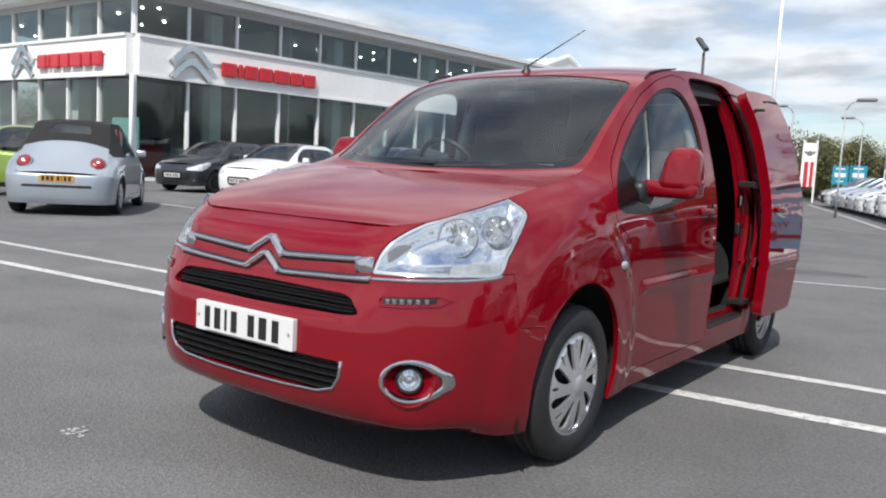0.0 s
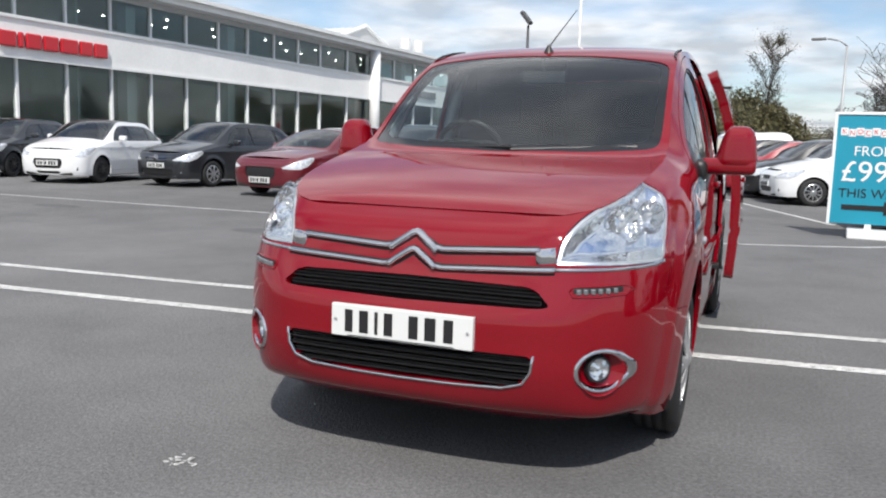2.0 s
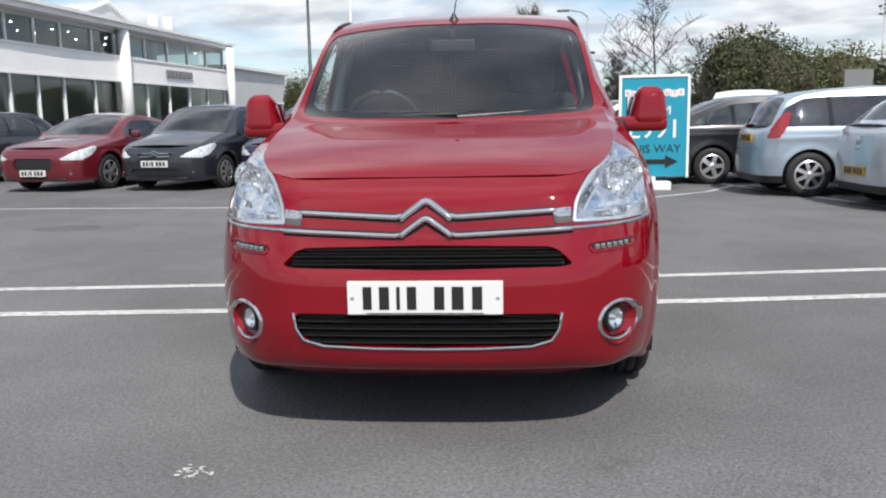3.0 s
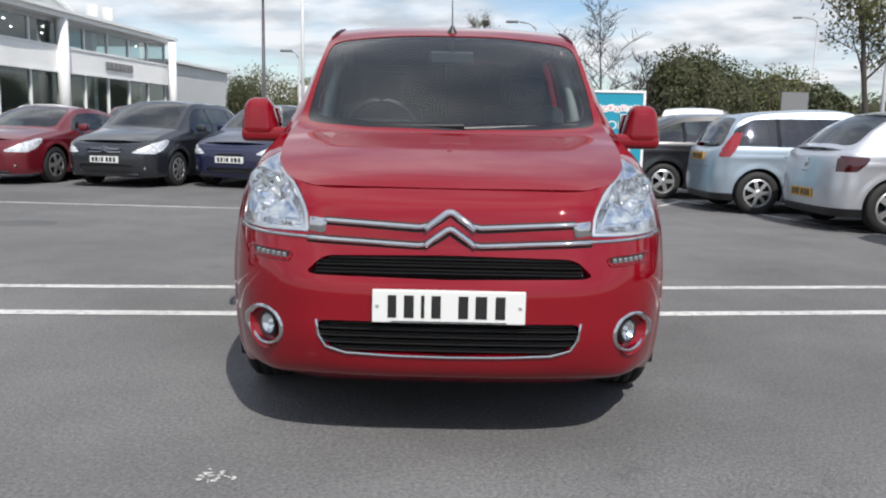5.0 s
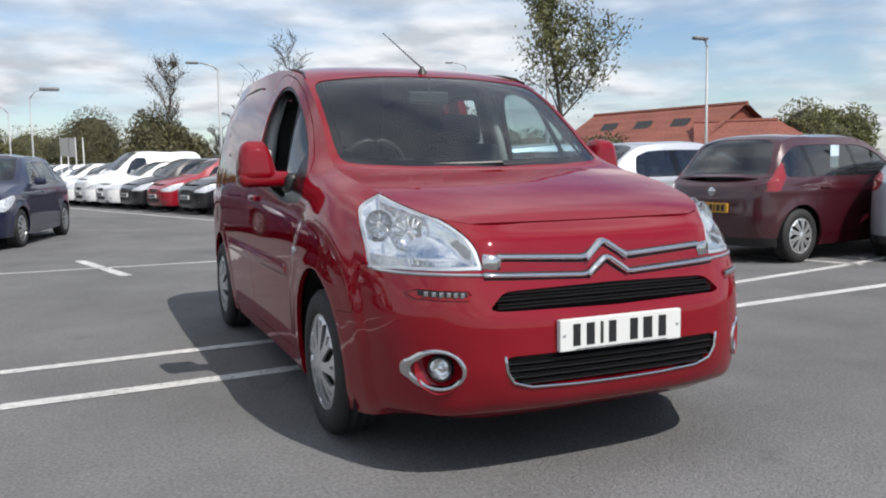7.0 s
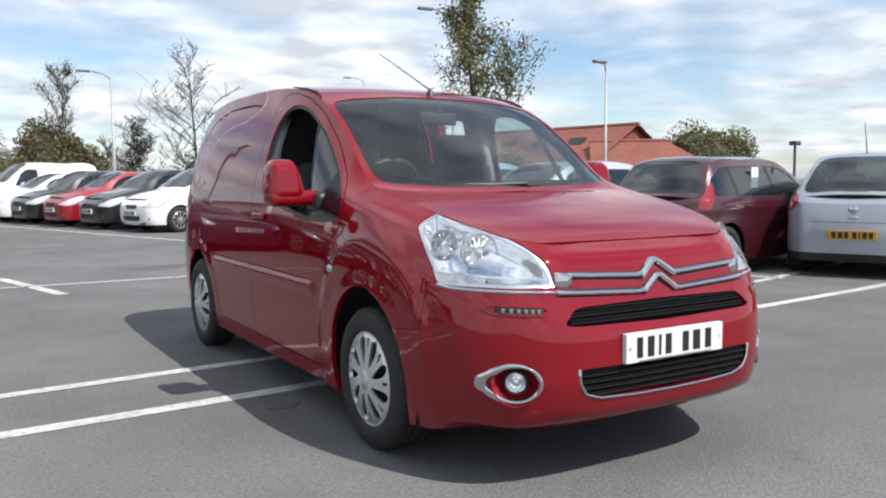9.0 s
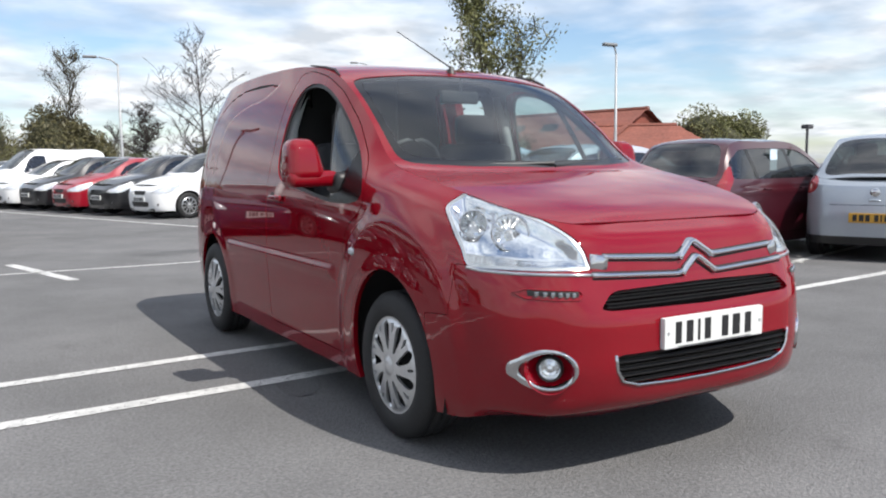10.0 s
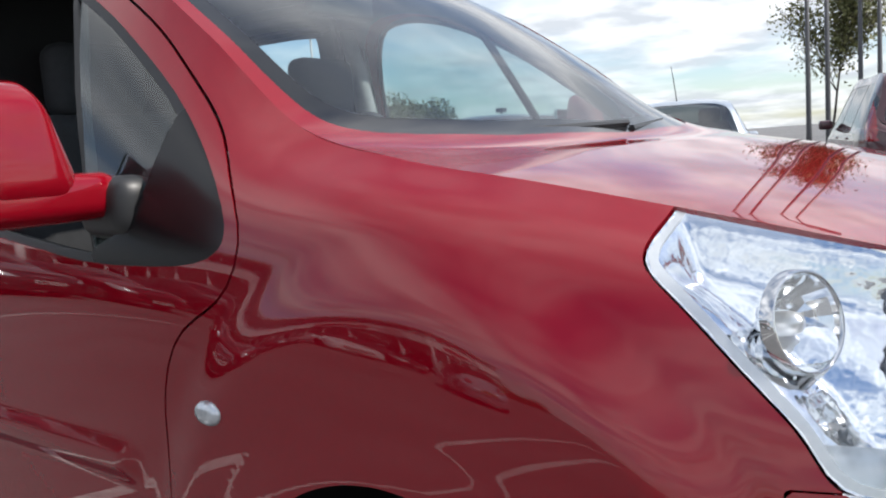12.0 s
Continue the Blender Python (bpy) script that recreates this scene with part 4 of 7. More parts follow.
def wheel(parent, x, y, r=0.316, width=0.195, rim_r=0.196, style=0, sides=48, trim=None):
    """A road wheel whose outer face looks away from the car; style 0: a slotted cover, others: spoked alloys."""
    sx = 1 if x > 0 else -1
    trim = trim or M_SILVER
    key = (r, width, rim_r, style, sides, sx, trim.name)
    w = thing("wheel", "", "")
    w.parent = parent
    w.matrix_basis = Matrix.Translation((x, y, r))
    h = width / 2
    if key not in WHEEL_MESHES:
        bm = bmesh.new()
        prof = [(-h * .9, rim_r), (-h, r * .78), (-h * .92, r * .93), (-h * .72, r * .99)]
        for g in (-.40, 0, .40):
            prof += [(h * (g - .06), r), (h * (g - .05), r - .007), (h * (g + .05), r - .007), (h * (g + .06), r)]
        prof += [(h * .72, r * .99), (h * .92, r * .93), (h, r * .78), (h * .97, r * .70), (h * .88, rim_r)]
        lathe(bm, [(sx * a, b) for a, b in prof], sides, "x")
        bmesh.ops.recalc_face_normals(bm, faces=bm.faces)
        tyre = bpy.data.meshes.new("tyre")
        bm.to_mesh(tyre); bm.free(); tyre.shade_smooth(); tyre.materials.append(M_RUBBER)
        bm = bmesh.new()
        lathe(bm, [(sx * a, b) for a, b in ((h * .45, .001), (h * .45, rim_r * .93), (h * .80, rim_r * .99), (h * .91, rim_r * 1.02))], sides, "x")
        rim = bpy.data.meshes.new("rim")
        bm.to_mesh(rim); bm.free(); rim.shade_smooth(); rim.materials.append(M_DARK)
        n, k = 22, sides * 2
        rad = np.linspace(0.002, rim_r * 1.02, n)
        ang = np.linspace(0, 2 * np.pi, k + 1)
        dome = h * .92 + .016 * (1 - (rad / rim_r) ** 2) - .012 * np.exp(-((rad - rim_r * .96) / .008) ** 2) + .010 * np.clip((.034 - rad) / .004, 0, 1)
        G = np.stack([np.broadcast_to(dome[:, None], (n, k + 1)), rad[:, None] * np.cos(ang), rad[:, None] * np.sin(ang)], -1)
        disc = Sheet.grid(G)
        if disc.N[:, 0].mean() < 0:
            disc = Sheet(disc.V, -disc.N, disc.T[:, ::-1])

        def slots(V):
            a, q = np.arctan2(V[:, 2], V[:, 1]), np.hypot(V[:, 1], V[:, 2])
            if style == 0:
                step = 2 * np.pi / 9
                best = np.full(len(V), 1.0)
                for off, r0, r1, wd in ((0.0, .32, .93, .100), (.5, .66, .92, .034)):
                    d = (a + off * step + 0.25 * (q / rim_r - .6) + step / 2) % step - step / 2
                    u = (q / rim_r - (r0 + r1) / 2) / ((r1 - r0) / 2)
                    best = np.minimum(best, np.hypot(u ** 2, d * q / (wd * rim_r * np.clip(.95 + .55 * u, .3, 1.5))) - 1)
                return best * 0.01
            count = {1: 5, 2: 7, 3: 10}[style]
            step = 2 * np.pi / count
            d = np.abs((a + step / 2) % step - step / 2) * q
            spoke = rim_r * (.17 if style == 1 else .12 if style == 2 else .07)
            return np.maximum.reduce([np.abs(q / rim_r - .60) - .28, (spoke - (step / 2 * q - d)) / rim_r]) * 0.02
        disc = disc.cut(slots)[1].rim(0.012)
        if sx < 0:
            disc = disc.mirrored()
        face = disc.mesh("wheel_trim")
        face.materials.append(trim)
        WHEEL_MESHES[key] = (("tyre", tyre), ("rim", rim), ("wheel_trim", face))
    for nm, me in WHEEL_MESHES[key]:
        new(nm, me).parent = w
    return w


for x, y in ((.782, .950), (-.782, .950), (.790, 3.672), (-.790, 3.672)):
    wheel(van, x, y, width=.205, rim_r=.207)

# ---- ground ----
def asphalt():
    m = bpy.data.materials.new("asphalt")
    m.use_nodes = True
    n, l = m.node_tree.nodes, m.node_tree.links
    b = n["Principled BSDF"]
    tc = n.new("ShaderNodeTexCoord")

    def noise_at(scale, detail, rough=0.55):
        t = n.new("ShaderNodeTexNoise")
        t.inputs["Scale"].default_value, t.inputs["Detail"].default_value, t.inputs["Roughness"].default_value = scale, detail, rough
        l.new(tc.outputs["Object"], t.inputs["Vector"])
        return t.outputs["Fac"]

    def ramp(src, p0, p1, v0, v1):
        r = n.new("ShaderNodeMapRange")
        r.inputs[1].default_value, r.inputs[2].default_value, r.inputs[3].default_value, r.inputs[4].default_value = p0, p1, v0, v1
        l.new(src, r.inputs[0])
        return r.outputs[0]

    def times(a, c):
        k = n.new("ShaderNodeMath"); k.operation = "MULTIPLY"
        l.new(a, k.inputs[0]); l.new(c, k.inputs[1])
        return k.outputs[0]
    stones = n.new("ShaderNodeTexVoronoi")
    stones.inputs["Scale"].default_value = 110
    l.new(tc.outputs["Object"], stones.inputs["Vector"])
    out = times(ramp(noise_at(0.16, 4), .35, .65, .84, 1.13), ramp(noise_at(0.9, 5, .65), .3, .7, .80, 1.16))
    out = times(out, ramp(noise_at(60, 3), .3, .7, .72, 1.28))
    out = times(out, ramp(stones.outputs["Distance"], .0, .6, 1.12, .86))
    out = times(out, ramp(noise_at(2.3, 6, .7), .60, .72, 1.0, .80))
    v = n.new("ShaderNodeVectorMath"); v.operation = "SCALE"
    v.inputs[0].default_value = (0.143, 0.142, 0.144)
    l.new(out, v.inputs["Scale"]); l.new(v.outputs[0], b.inputs["Base Color"])
    b.inputs["Roughness"].default_value = 0.88
    b.inputs["Specular IOR Level"].default_value = 0.35
    bp = n.new("ShaderNodeBump")
    bp.inputs["Strength"].default_value, bp.inputs["Distance"].default_value = 0.7, 0.006
    l.new(stones.outputs["Distance"], bp.inputs["Height"]); l.new(bp.outputs[0], b.inputs["Normal"])
    return m


M_ASPHALT = asphalt()
M_PATCH = mat("asphalt_patch", (0.085, 0.085, 0.087), rough=0.9, grain=0.35, scale=70, bump=0.004, spot=0.2)


def worn_paint():
    m = mat("worn_white_paint", (0.47, 0.47, 0.46), rough=0.7, grain=0.22, scale=18, spot=0.15, spot_scale=2.0, bump=0.001)
    n, l = m.node_tree.nodes, m.node_tree.links
    tc, t, r, tr, mx = (n.new("ShaderNode" + k) for k in ("TexCoord", "TexNoise", "MapRange", "BsdfTransparent", "MixShader"))
    t.inputs["Scale"].default_value, t.inputs["Detail"].default_value, t.inputs["Roughness"].default_value = 34, 6, .75
    l.new(tc.outputs["Object"], t.inputs["Vector"])
    r.inputs[1].default_value, r.inputs[2].default_value = .36, .44
    l.new(t.outputs["Fac"], r.inputs[0]); l.new(r.outputs[0], mx.inputs[0])
    l.new(tr.outputs[0], mx.inputs[1]); l.new(n["Principled BSDF"].outputs[0], mx.inputs[2])
    l.new(mx.outputs[0], n["Material Output"].inputs[0])
    return m


M_LINE = worn_paint()
bm = bmesh.new()
bmesh.ops.create_grid(bm, x_segments=2, y_segments=2, size=900)
tagged(part("ground", bm, M_ASPHALT, None), "weathered grey asphalt car park with stains", "ground", kind="structure")


def line(points, width, name="road_marking", label="worn white painted parking line"):
    bm = bmesh.new()
    pts = [Vector((*p, 0)) for p in points]
    left, right = [], []
    for i, p in enumerate(pts):
        d = (pts[min(i + 1, len(pts) - 1)] - pts[max(i - 1, 0)]).normalized()
        o = Vector((-d.y, d.x, 0)) * width / 2
        left.append(bm.verts.new(p + o + Vector((0, 0, .004)))); right.append(bm.verts.new(p - o + Vector((0, 0, .004))))
    for i in range(len(pts) - 1):
        bm.faces.new((left[i], right[i], right[i + 1], left[i + 1]))
    return tagged(part(name, bm, M_LINE, None), label, "road marking", kind="structure")


line([(-16, 1.55), (-6, 1.80), (-1.3, 2.10), (1.5, 2.35), (3.0, 2.53), (5.75, 2.80), (12, 3.6)], .115)
line([(-16, 2.35), (-7, 2.58), (-3, 2.78), (0, 3.02), (1.6, 3.20), (3.5, 3.44), (5.85, 3.93)], .105)
line([(5.95, 3.85), (5.35, 5.9), (4.85, 7.6), (3.95, 10.75), (3.35, 13.0), (2.6, 15.6)], .10)
line([(-22, 8.7), (-13, 8.4), (-6, 8.35), (-3, 8.18), (0, 8.12), (1.4, 8.62), (2.4, 9.05), (3.3, 9.8), (3.9, 10.75)], .08)
line([(-1.92, 9.2), (-1.42, 7.2)], .13)
line([(2.3, 12.4), (1.68, 14.34), (-1.2, 23.4), (-4.6, 34.4), (-7.6, 44)], .10)
line([(5.9, 3.95), (10.5, 5.2)], .10)
line([(4.9, 7.5), (9.4, 8.7)], .10)
line([(3.95, 10.75), (8.2, 11.9)], .10)
# darker repair patches
def patch(x, y, a, b, deg, name="asphalt_patch"):
    bm = bmesh.new()
    r = random.Random(int(x * 100))
    ring = [bm.verts.new(((a / 2) * math.cos(k) * (1 + r.uniform(-.12, .12)), (b / 2) * math.sin(k) * (1 + r.uniform(-.12, .12)), 0)) for k in np.linspace(0, 2 * math.pi, 14, endpoint=False)]
    bm.faces.new(ring)
    ob = tagged(part(name, bm, M_PATCH, None), "darker asphalt repair patch in the car park", "patch", kind="structure")
    ob.matrix_basis = pose(x, y, .003, 0, 0, deg)
for q in ((.1, 9.5, 1.1, .5, 8), (4.3, 4.6, .55, .35, 15), (-4.7, 6.2, .8, .45, 5), (-17.2, 11.4, 1.3, .4, 10), (-.9, 2.0, .5, .25, 70), (-9.2, 7.3, .9, .4, 0)):
    patch(*q)
# flecks of old white paint
r = random.Random(5)
bm = bmesh.new()
for k in range(26):
    px, py = r.gauss(0, .030), r.gauss(0, .022)
    s = r.uniform(.004, .013)
    bm.faces.new([bm.verts.new((px + s * math.cos(a) * r.uniform(.6, 1.3), py + s * math.sin(a) * r.uniform(.6, 1.3), 0)) for a in np.linspace(0, 2 * math.pi, 6, endpoint=False)])
fl = tagged(part("paint_flecks", bm, M_LINE, None), "flecks of old white paint on the asphalt", "paint flecks", kind="stuff")
fl.matrix_basis = pose(-.772, -.215, .004)

# ---- other cars ----
M_TAILDARK = mat("smoked_tail_lamp", (0.045, 0.004, 0.006), rough=0.06, coat=1.0)
M_TAIL = mat("tail_lamp_red", (0.22, 0.006, 0.010), rough=0.08, coat=1.0)
M_CARLAMP = mat("car_lamp", (0.72, 0.74, 0.76), rough=0.18, metal=0.55, grain=0.35, scale=26)
M_CARGLASS = glass("car_glass", (0.24, 0.29, 0.285), ior=1.8)
M_ROOFCLOTH = mat("soft_top_cloth", (0.012, 0.012, 0.013), rough=0.9, grain=0.2, scale=150)
M_ALLOY = mat("alloy_grey", (0.45, 0.46, 0.47), rough=0.3, metal=0.8)
M_ALLOYDARK = mat("alloy_black", (0.03, 0.03, 0.032), rough=0.35, metal=0.4)


def car(name, label, place, body, L=4.1, W=1.72, H=1.47, nose=0.70, cowl=(1.05, 0.98), roof0=1.85, roof1=3.2, tail=(3.85, 0.98), belt=0.93,
        axles=(0.80, 3.28), wheel_r=0.305, style=1, trim=None, roof=None, grille=((0.30, .56, .66), (0.42, .28, .40)), lamp_y=0.52, plate_z=0.46, rear_plate=0.55,
        round_tails=False, tall_tails=False, chrome=False, window_end=0.22, panel=False, doors=(1.15, 2.15, 3.0), detail=1.0, group="", tail_x=.55, side_strip=False, soft=False, end_z=None, lamp_spot=(.74, .78, .105), tail_mat=None):
    """A parked car, nose at the origin looking along -y, carried to place (x, y, degrees)."""
    x, y, deg = place
    base = thing(name, label, "van" if panel else "car", pose(x, y, 0, 0, 0, deg), group)
    half = W / 2
    ky = [0, cowl[0] * .55, cowl[0], (cowl[0] * .45 + roof0 * .55), roof0, (roof0 + roof1) / 2, roof1, (roof1 * .45 + tail[0] * .55), tail[0], L]
    kz = [nose + .05, (nose + cowl[1]) / 2 + .04, cowl[1], cowl[1] + (H - .05 - cowl[1]) * .60, H - .055, H - .035, H - .075, tail[1] + (H - .075 - tail[1]) * .52, tail[1], tail[1] - .05 if end_z is None else end_z]
    kx = [.80, .83, .85, .78, .70, .69, .68, .74, .80, .78]
    zt, xt = (lambda q: np.interp(q, ky, kz)), (lambda q: np.interp(q, ky, kx))
    plan = [(0, 0), (.45, .012), (.74, .07), (.90, .21), (.965, .45)]
    mids = [q for q in sorted({axles[0] + .15, cowl[0], (cowl[0] + roof0) / 2, roof0, (roof0 + roof1) / 2, roof1, (roof1 + tail[0]) / 2}) if .55 < q < L - .50]
    cols_p = [(f, q) for f, q in plan] + [(1.0 if .9 < q < L - .9 else .99, q) for q in mids] + [(f, L - q * .8) for f, q in reversed(plan)]
    cols, tops = [], []
    for f, q in cols_p:
        ez, ex = float(zt(q)), min(float(xt(q)), max(f * .93, 0)) * half
        front, rear = max(0, 1 - q / .5), max(0, 1 - (L - q) / .5)
        sh = min(belt, ez - .07)
        zs = [.19, .27, .40, .52, .62, sh - .10 if sh - .10 > .66 else .66, sh, sh + (ez - sh) * .35, sh + (ez - sh) * .7, ez]
        zs = np.maximum.accumulate(np.array(zs) + np.arange(10) * 1e-3)
        fx = [.955, .975, .99, 1, 1, .995, .975]
        edge = ex / half
        xs = [f * k for k in fx] + [f * .975 + (edge - f * .975) * k for k in (.30, .66, 1.0)]
        lean = np.array([.05, .015, 0, 0, .012, .035, .06, .085, .11, .15])
        ys = q + front * lean - rear * lean * (.5 if panel else .8)
        cols.append([(xs[j] * half, ys[j], zs[j]) for j in range(10)])
    G = np.array(cols)
    a, b = int(130 * detail), int(46 * detail)
    dense = np.swapaxes(catmull(np.swapaxes(catmull(G, a), 0, 1), b), 0, 1)
    dense[0, :, 0] = dense[-1, :, 0] = 0
    dy, dz = dense[..., 1], dense[..., 2]
    for yc in axles:
        r = np.hypot(dy - yc, dz - wheel_r)
        dense[..., 0] += np.where(dense[..., 0] > half * .6, .012 * np.clip((wheel_r + .12 - r) / .05, 0, 1), 0)
    dense[..., 0] += .010 * np.exp(-((dz - (belt - .12)) / .025) ** 2) * (dense[..., 0] > half * .85)
    side = Sheet.grid(dense)
    if side.N[:, 0].mean() < 0:
        side = Sheet(side.V, -side.N, side.T[:, ::-1])
    E = G[2:-2, 9]
    C = E.copy()
    C[:, 0] = 0
    bow = np.interp(E[:, 1], [0, cowl[0], (cowl[0] + roof0) / 2, roof0 + .3, roof1 - .2, (roof1 + tail[0]) / 2, tail[0], L], [-.03, -.11, -.12, -.02, .02, .10, .07, .02])
    C[:, 1] += bow
    C[:, 2] += np.interp(E[:, 1], [0, cowl[0] * .5, cowl[0], roof0, roof1, tail[0], L], [.02, .045, .03, .045, .045, .03, .02])
    n1, n2 = int(120 * detail), int(26 * detail)
    s = np.linspace(0, 1, n2)[None, :, None]
    Ed, Cd = catmull(E, n1)[:, None], catmull(C, n1)[:, None]
    top = Sheet.grid(np.concatenate([Ed[..., :1] * s, Cd[..., 1:2] + (Ed - Cd)[..., 1:2] * s**2, Cd[..., 2:] + (Ed - Cd)[..., 2:] * s**2.6], -1))
    if top.N[:, 2].mean() < 0:
        top = Sheet(top.V, -top.N, top.T[:, ::-1])
    # cuts
    for yc in axles:
        side = side.cut(lambda V: np.where(V[:, 0] > half * .6, np.hypot(V[:, 1] - yc, V[:, 2] - wheel_r) - wheel_r - .045, 1.0))[1]
    lampf = rounded([(.02, lamp_y + .07), (.06, lamp_y + .14), (.24, lamp_y + .24), (.56, lamp_y + .31), (.62, lamp_y + .26), (.40, lamp_y + .12), (.22, lamp_y + .06)], .03)
    lamps, side = side.cut(inside(lampf, 1, 2, only=lambda V: (V[:, 0] > half * .50) & (V[:, 1] < .8)))
    if round_tails:
        tf = lambda V: np.where(V[:, 1] > L - .6, np.hypot(V[:, 0] - half * lamp_spot[0], V[:, 2] - lamp_spot[1]) - lamp_spot[2], 1.0)
    elif tall_tails:
        tf = inside(rounded([(L - .48, belt + .42), (L - .38, belt + .40), (L - .14, belt + .02), (L + .1, belt - .06), (L + .1, belt - .12), (L - .24, belt - .12), (L - .36, belt + .05)], .04), 1, 2, only=lambda V: (V[:, 0] > half * .80) & (V[:, 1] > L - .8))
    else:
        tf = inside(rounded([(L - .40, belt - .03), (L - .1, belt - .01), (L + .1, belt - .03), (L + .1, belt - .20), (L - .25, belt - .20)], .04), 1, 2, only=lambda V: (V[:, 0] > half * tail_x) & (V[:, 1] > L - .8))
    if soft:
        tf = lambda V: np.full(len(V), 1.0)
    tails, side = side.cut(tf)
    if not panel:
        # tailgate gap and a dark lower valance
        gate = inside(rounded(both([(0, .655), (half * .60, .655), (half * .70, .72), (half * .72, 1.3), (0, 1.3)]), .05), 0, 2)
        if not soft:
            side = side.cut(lambda V: np.where(V[:, 1] > L - .5, np.abs(gate(V)) - .004, 1.0))[1]
        valance, side = side.cut(lambda V: np.maximum(V[:, 2] - (.29 if not soft else .40), L - .62 - V[:, 1]) if not soft else np.where(V[:, 1] > L - .45, np.hypot((V[:, 2] - .475) / .022, np.maximum(np.abs(V[:, 0]) - .50, 0) / .03) - 1, 1.0))
        if len(valance.T):
            obj("rear_valance", joined(valance).pushed(-.004).rim(.012).mesh("rear_valance"), M_BLACKPL, base)
    holes = Sheet(side.V[:0], side.N[:0], side.T[:0])
    for gx, z0, z1 in grille:
        got, side = side.cut(inside(rounded(both([(0, z1), (gx * .94, z1), (gx, (z0 + z1) / 2), (gx * .85, z0), (0, z0)]), .03), 0, 2, only=lambda V: V[:, 1] < .5))
        holes = holes + got
    # side windows
    e0, e1 = cowl[0] + .40, tail[0] - window_end
    up_y = np.linspace(e0 + .12, e1 - .10, 9)
    drop = .060
    line = [(e0 - .12, belt + .035)] + [(q, min(float(zt(q)) - drop, H - .11)) for q in up_y] + [(e1, belt + .10), (e1 - .06, belt + .035)]
    if panel:
        line = [(e0 - .12, belt + .035)] + [(q, min(float(zt(q)) - drop, H - .20)) for q in np.linspace(e0 + .12, 2.1, 6)] + [(2.12, belt + .05)]
    panes, side = side.cut(inside(rounded(line, .05), 1, 2))
    bars, panes = panes.cut(lambda V: np.minimum.reduce([np.abs(V[:, 1] - d) - .035 for d in doors[1:]]))
    for d in doors:
        side = side.cut(lambda V: np.maximum.reduce([np.abs(V[:, 1] - d - .06 * (V[:, 2] - .6)) - .0045, .30 - V[:, 2], V[:, 2] - belt - .01]))[1]
    side = side.cut(lambda V: np.maximum.reduce([np.abs(V[:, 2] - .30) - .004, doors[0] - V[:, 1], V[:, 1] - doors[-1]]))[1]
    sc = rounded(both([(0, cowl[0] - .07), (half * .66, cowl[0] + .01), (half * .77, cowl[0] + .10), (half * .70, (cowl[0] + roof0) / 2), (half * .62, roof0 - .06), (half * .5, roof0 - .03), (0, roof0 - .05)]), .06)
    screen, top = top.cut(inside(sc, 0, 1))
    if not panel:
        rg = rounded(both([(0, roof1 + .10), (half * .5, roof1 + .06), (half * .62, roof1 + .10), (half * .68, (roof1 + tail[0]) / 2), (half * .74, tail[0] - .08), (half * .6, tail[0] - .02), (0, tail[0] + .02)]), .06)
        if soft:
            rg = rounded(both([(0, roof1 + .16), (half * .34, roof1 + .16), (half * .40, tail[0] - .24), (0, tail[0] - .22)]), .05)
        rear, top = top.cut(inside(rg, 0, 1))
    hood, roofp = top.cut(lambda V: V[:, 1] - (cowl[0] - .09 + .10 * (V[:, 0] / half) ** 2))
    lid, roofp = roofp.cut(lambda V: tail[0] + (.04 if not soft else -.06) - V[:, 1])
    if soft:
        hoodside, side = side.cut(lambda V: np.maximum.reduce([belt + .02 - V[:, 2], cowl[0] + .35 + (H - V[:, 2]) * .9 - V[:, 1] - .1, V[:, 1] - tail[0] - .02]))
        for q in (hoodside, hoodside.mirrored()):
            obj("soft_top_side", q.rim(.02).mesh("soft_top_side"), roof, base)
    obj("body", joined(side).rim(.02).mesh("body"), body, base)
    obj("bonnet", joined(hood).rim(.015).mesh("bonnet"), body, base)
    obj("roof", joined(roofp).rim(.01).mesh("roof"), roof or body, base)
    if len(lid.T):
        obj("boot_lid", joined(lid).rim(.01).mesh("boot_lid"), body, base)
    cuts = [-1.0, *doors[1:], 99.0]
    for c0, c1 in zip(cuts, cuts[1:]):
        sh = panes.cut(lambda V: np.maximum(c0 - V[:, 1], V[:, 1] - c1))[0] if len(panes.T) else panes
        if len(sh.T) > 4:
            for q in (sh, sh.mirrored()):
                obj("side_window", q.pushed(-.006).mesh("side_window"), M_CARGLASS, base).visible_shadow = False
    obj("windscreen", joined(screen.pushed(-.004)).mesh("windscreen"), M_CARGLASS, base).visible_shadow = False
    if not panel and len(rear.T):
        obj("rear_window", joined(rear.pushed(-.004)).mesh("rear_window"), M_CARGLASS, base).visible_shadow = False
    for c in doors[1:]:
        sh = bars.cut(lambda V: np.abs(V[:, 1] - c) - .045)[0] if len(bars.T) else bars
        if len(sh.T) > 2:
            for q in (sh, sh.mirrored()):
                obj("door_pillar", q.pushed(-.004).rim(.01).mesh("door_pillar"), M_GLOSSBLACK, base)
    obj("grille", joined(holes.pushed(-.025)).mesh("grille"), M_BLACKPL, base)
    for m, nm, sh, inset in ((M_CARLAMP, "headlight", lamps, -.003), (tail_mat or M_TAIL, "tail_light", tails, -.001)):
        if len(sh.T):
            for q in (sh, sh.mirrored()):
                obj(nm, q.pushed(inset).rim(.01).mesh(nm), m, base)
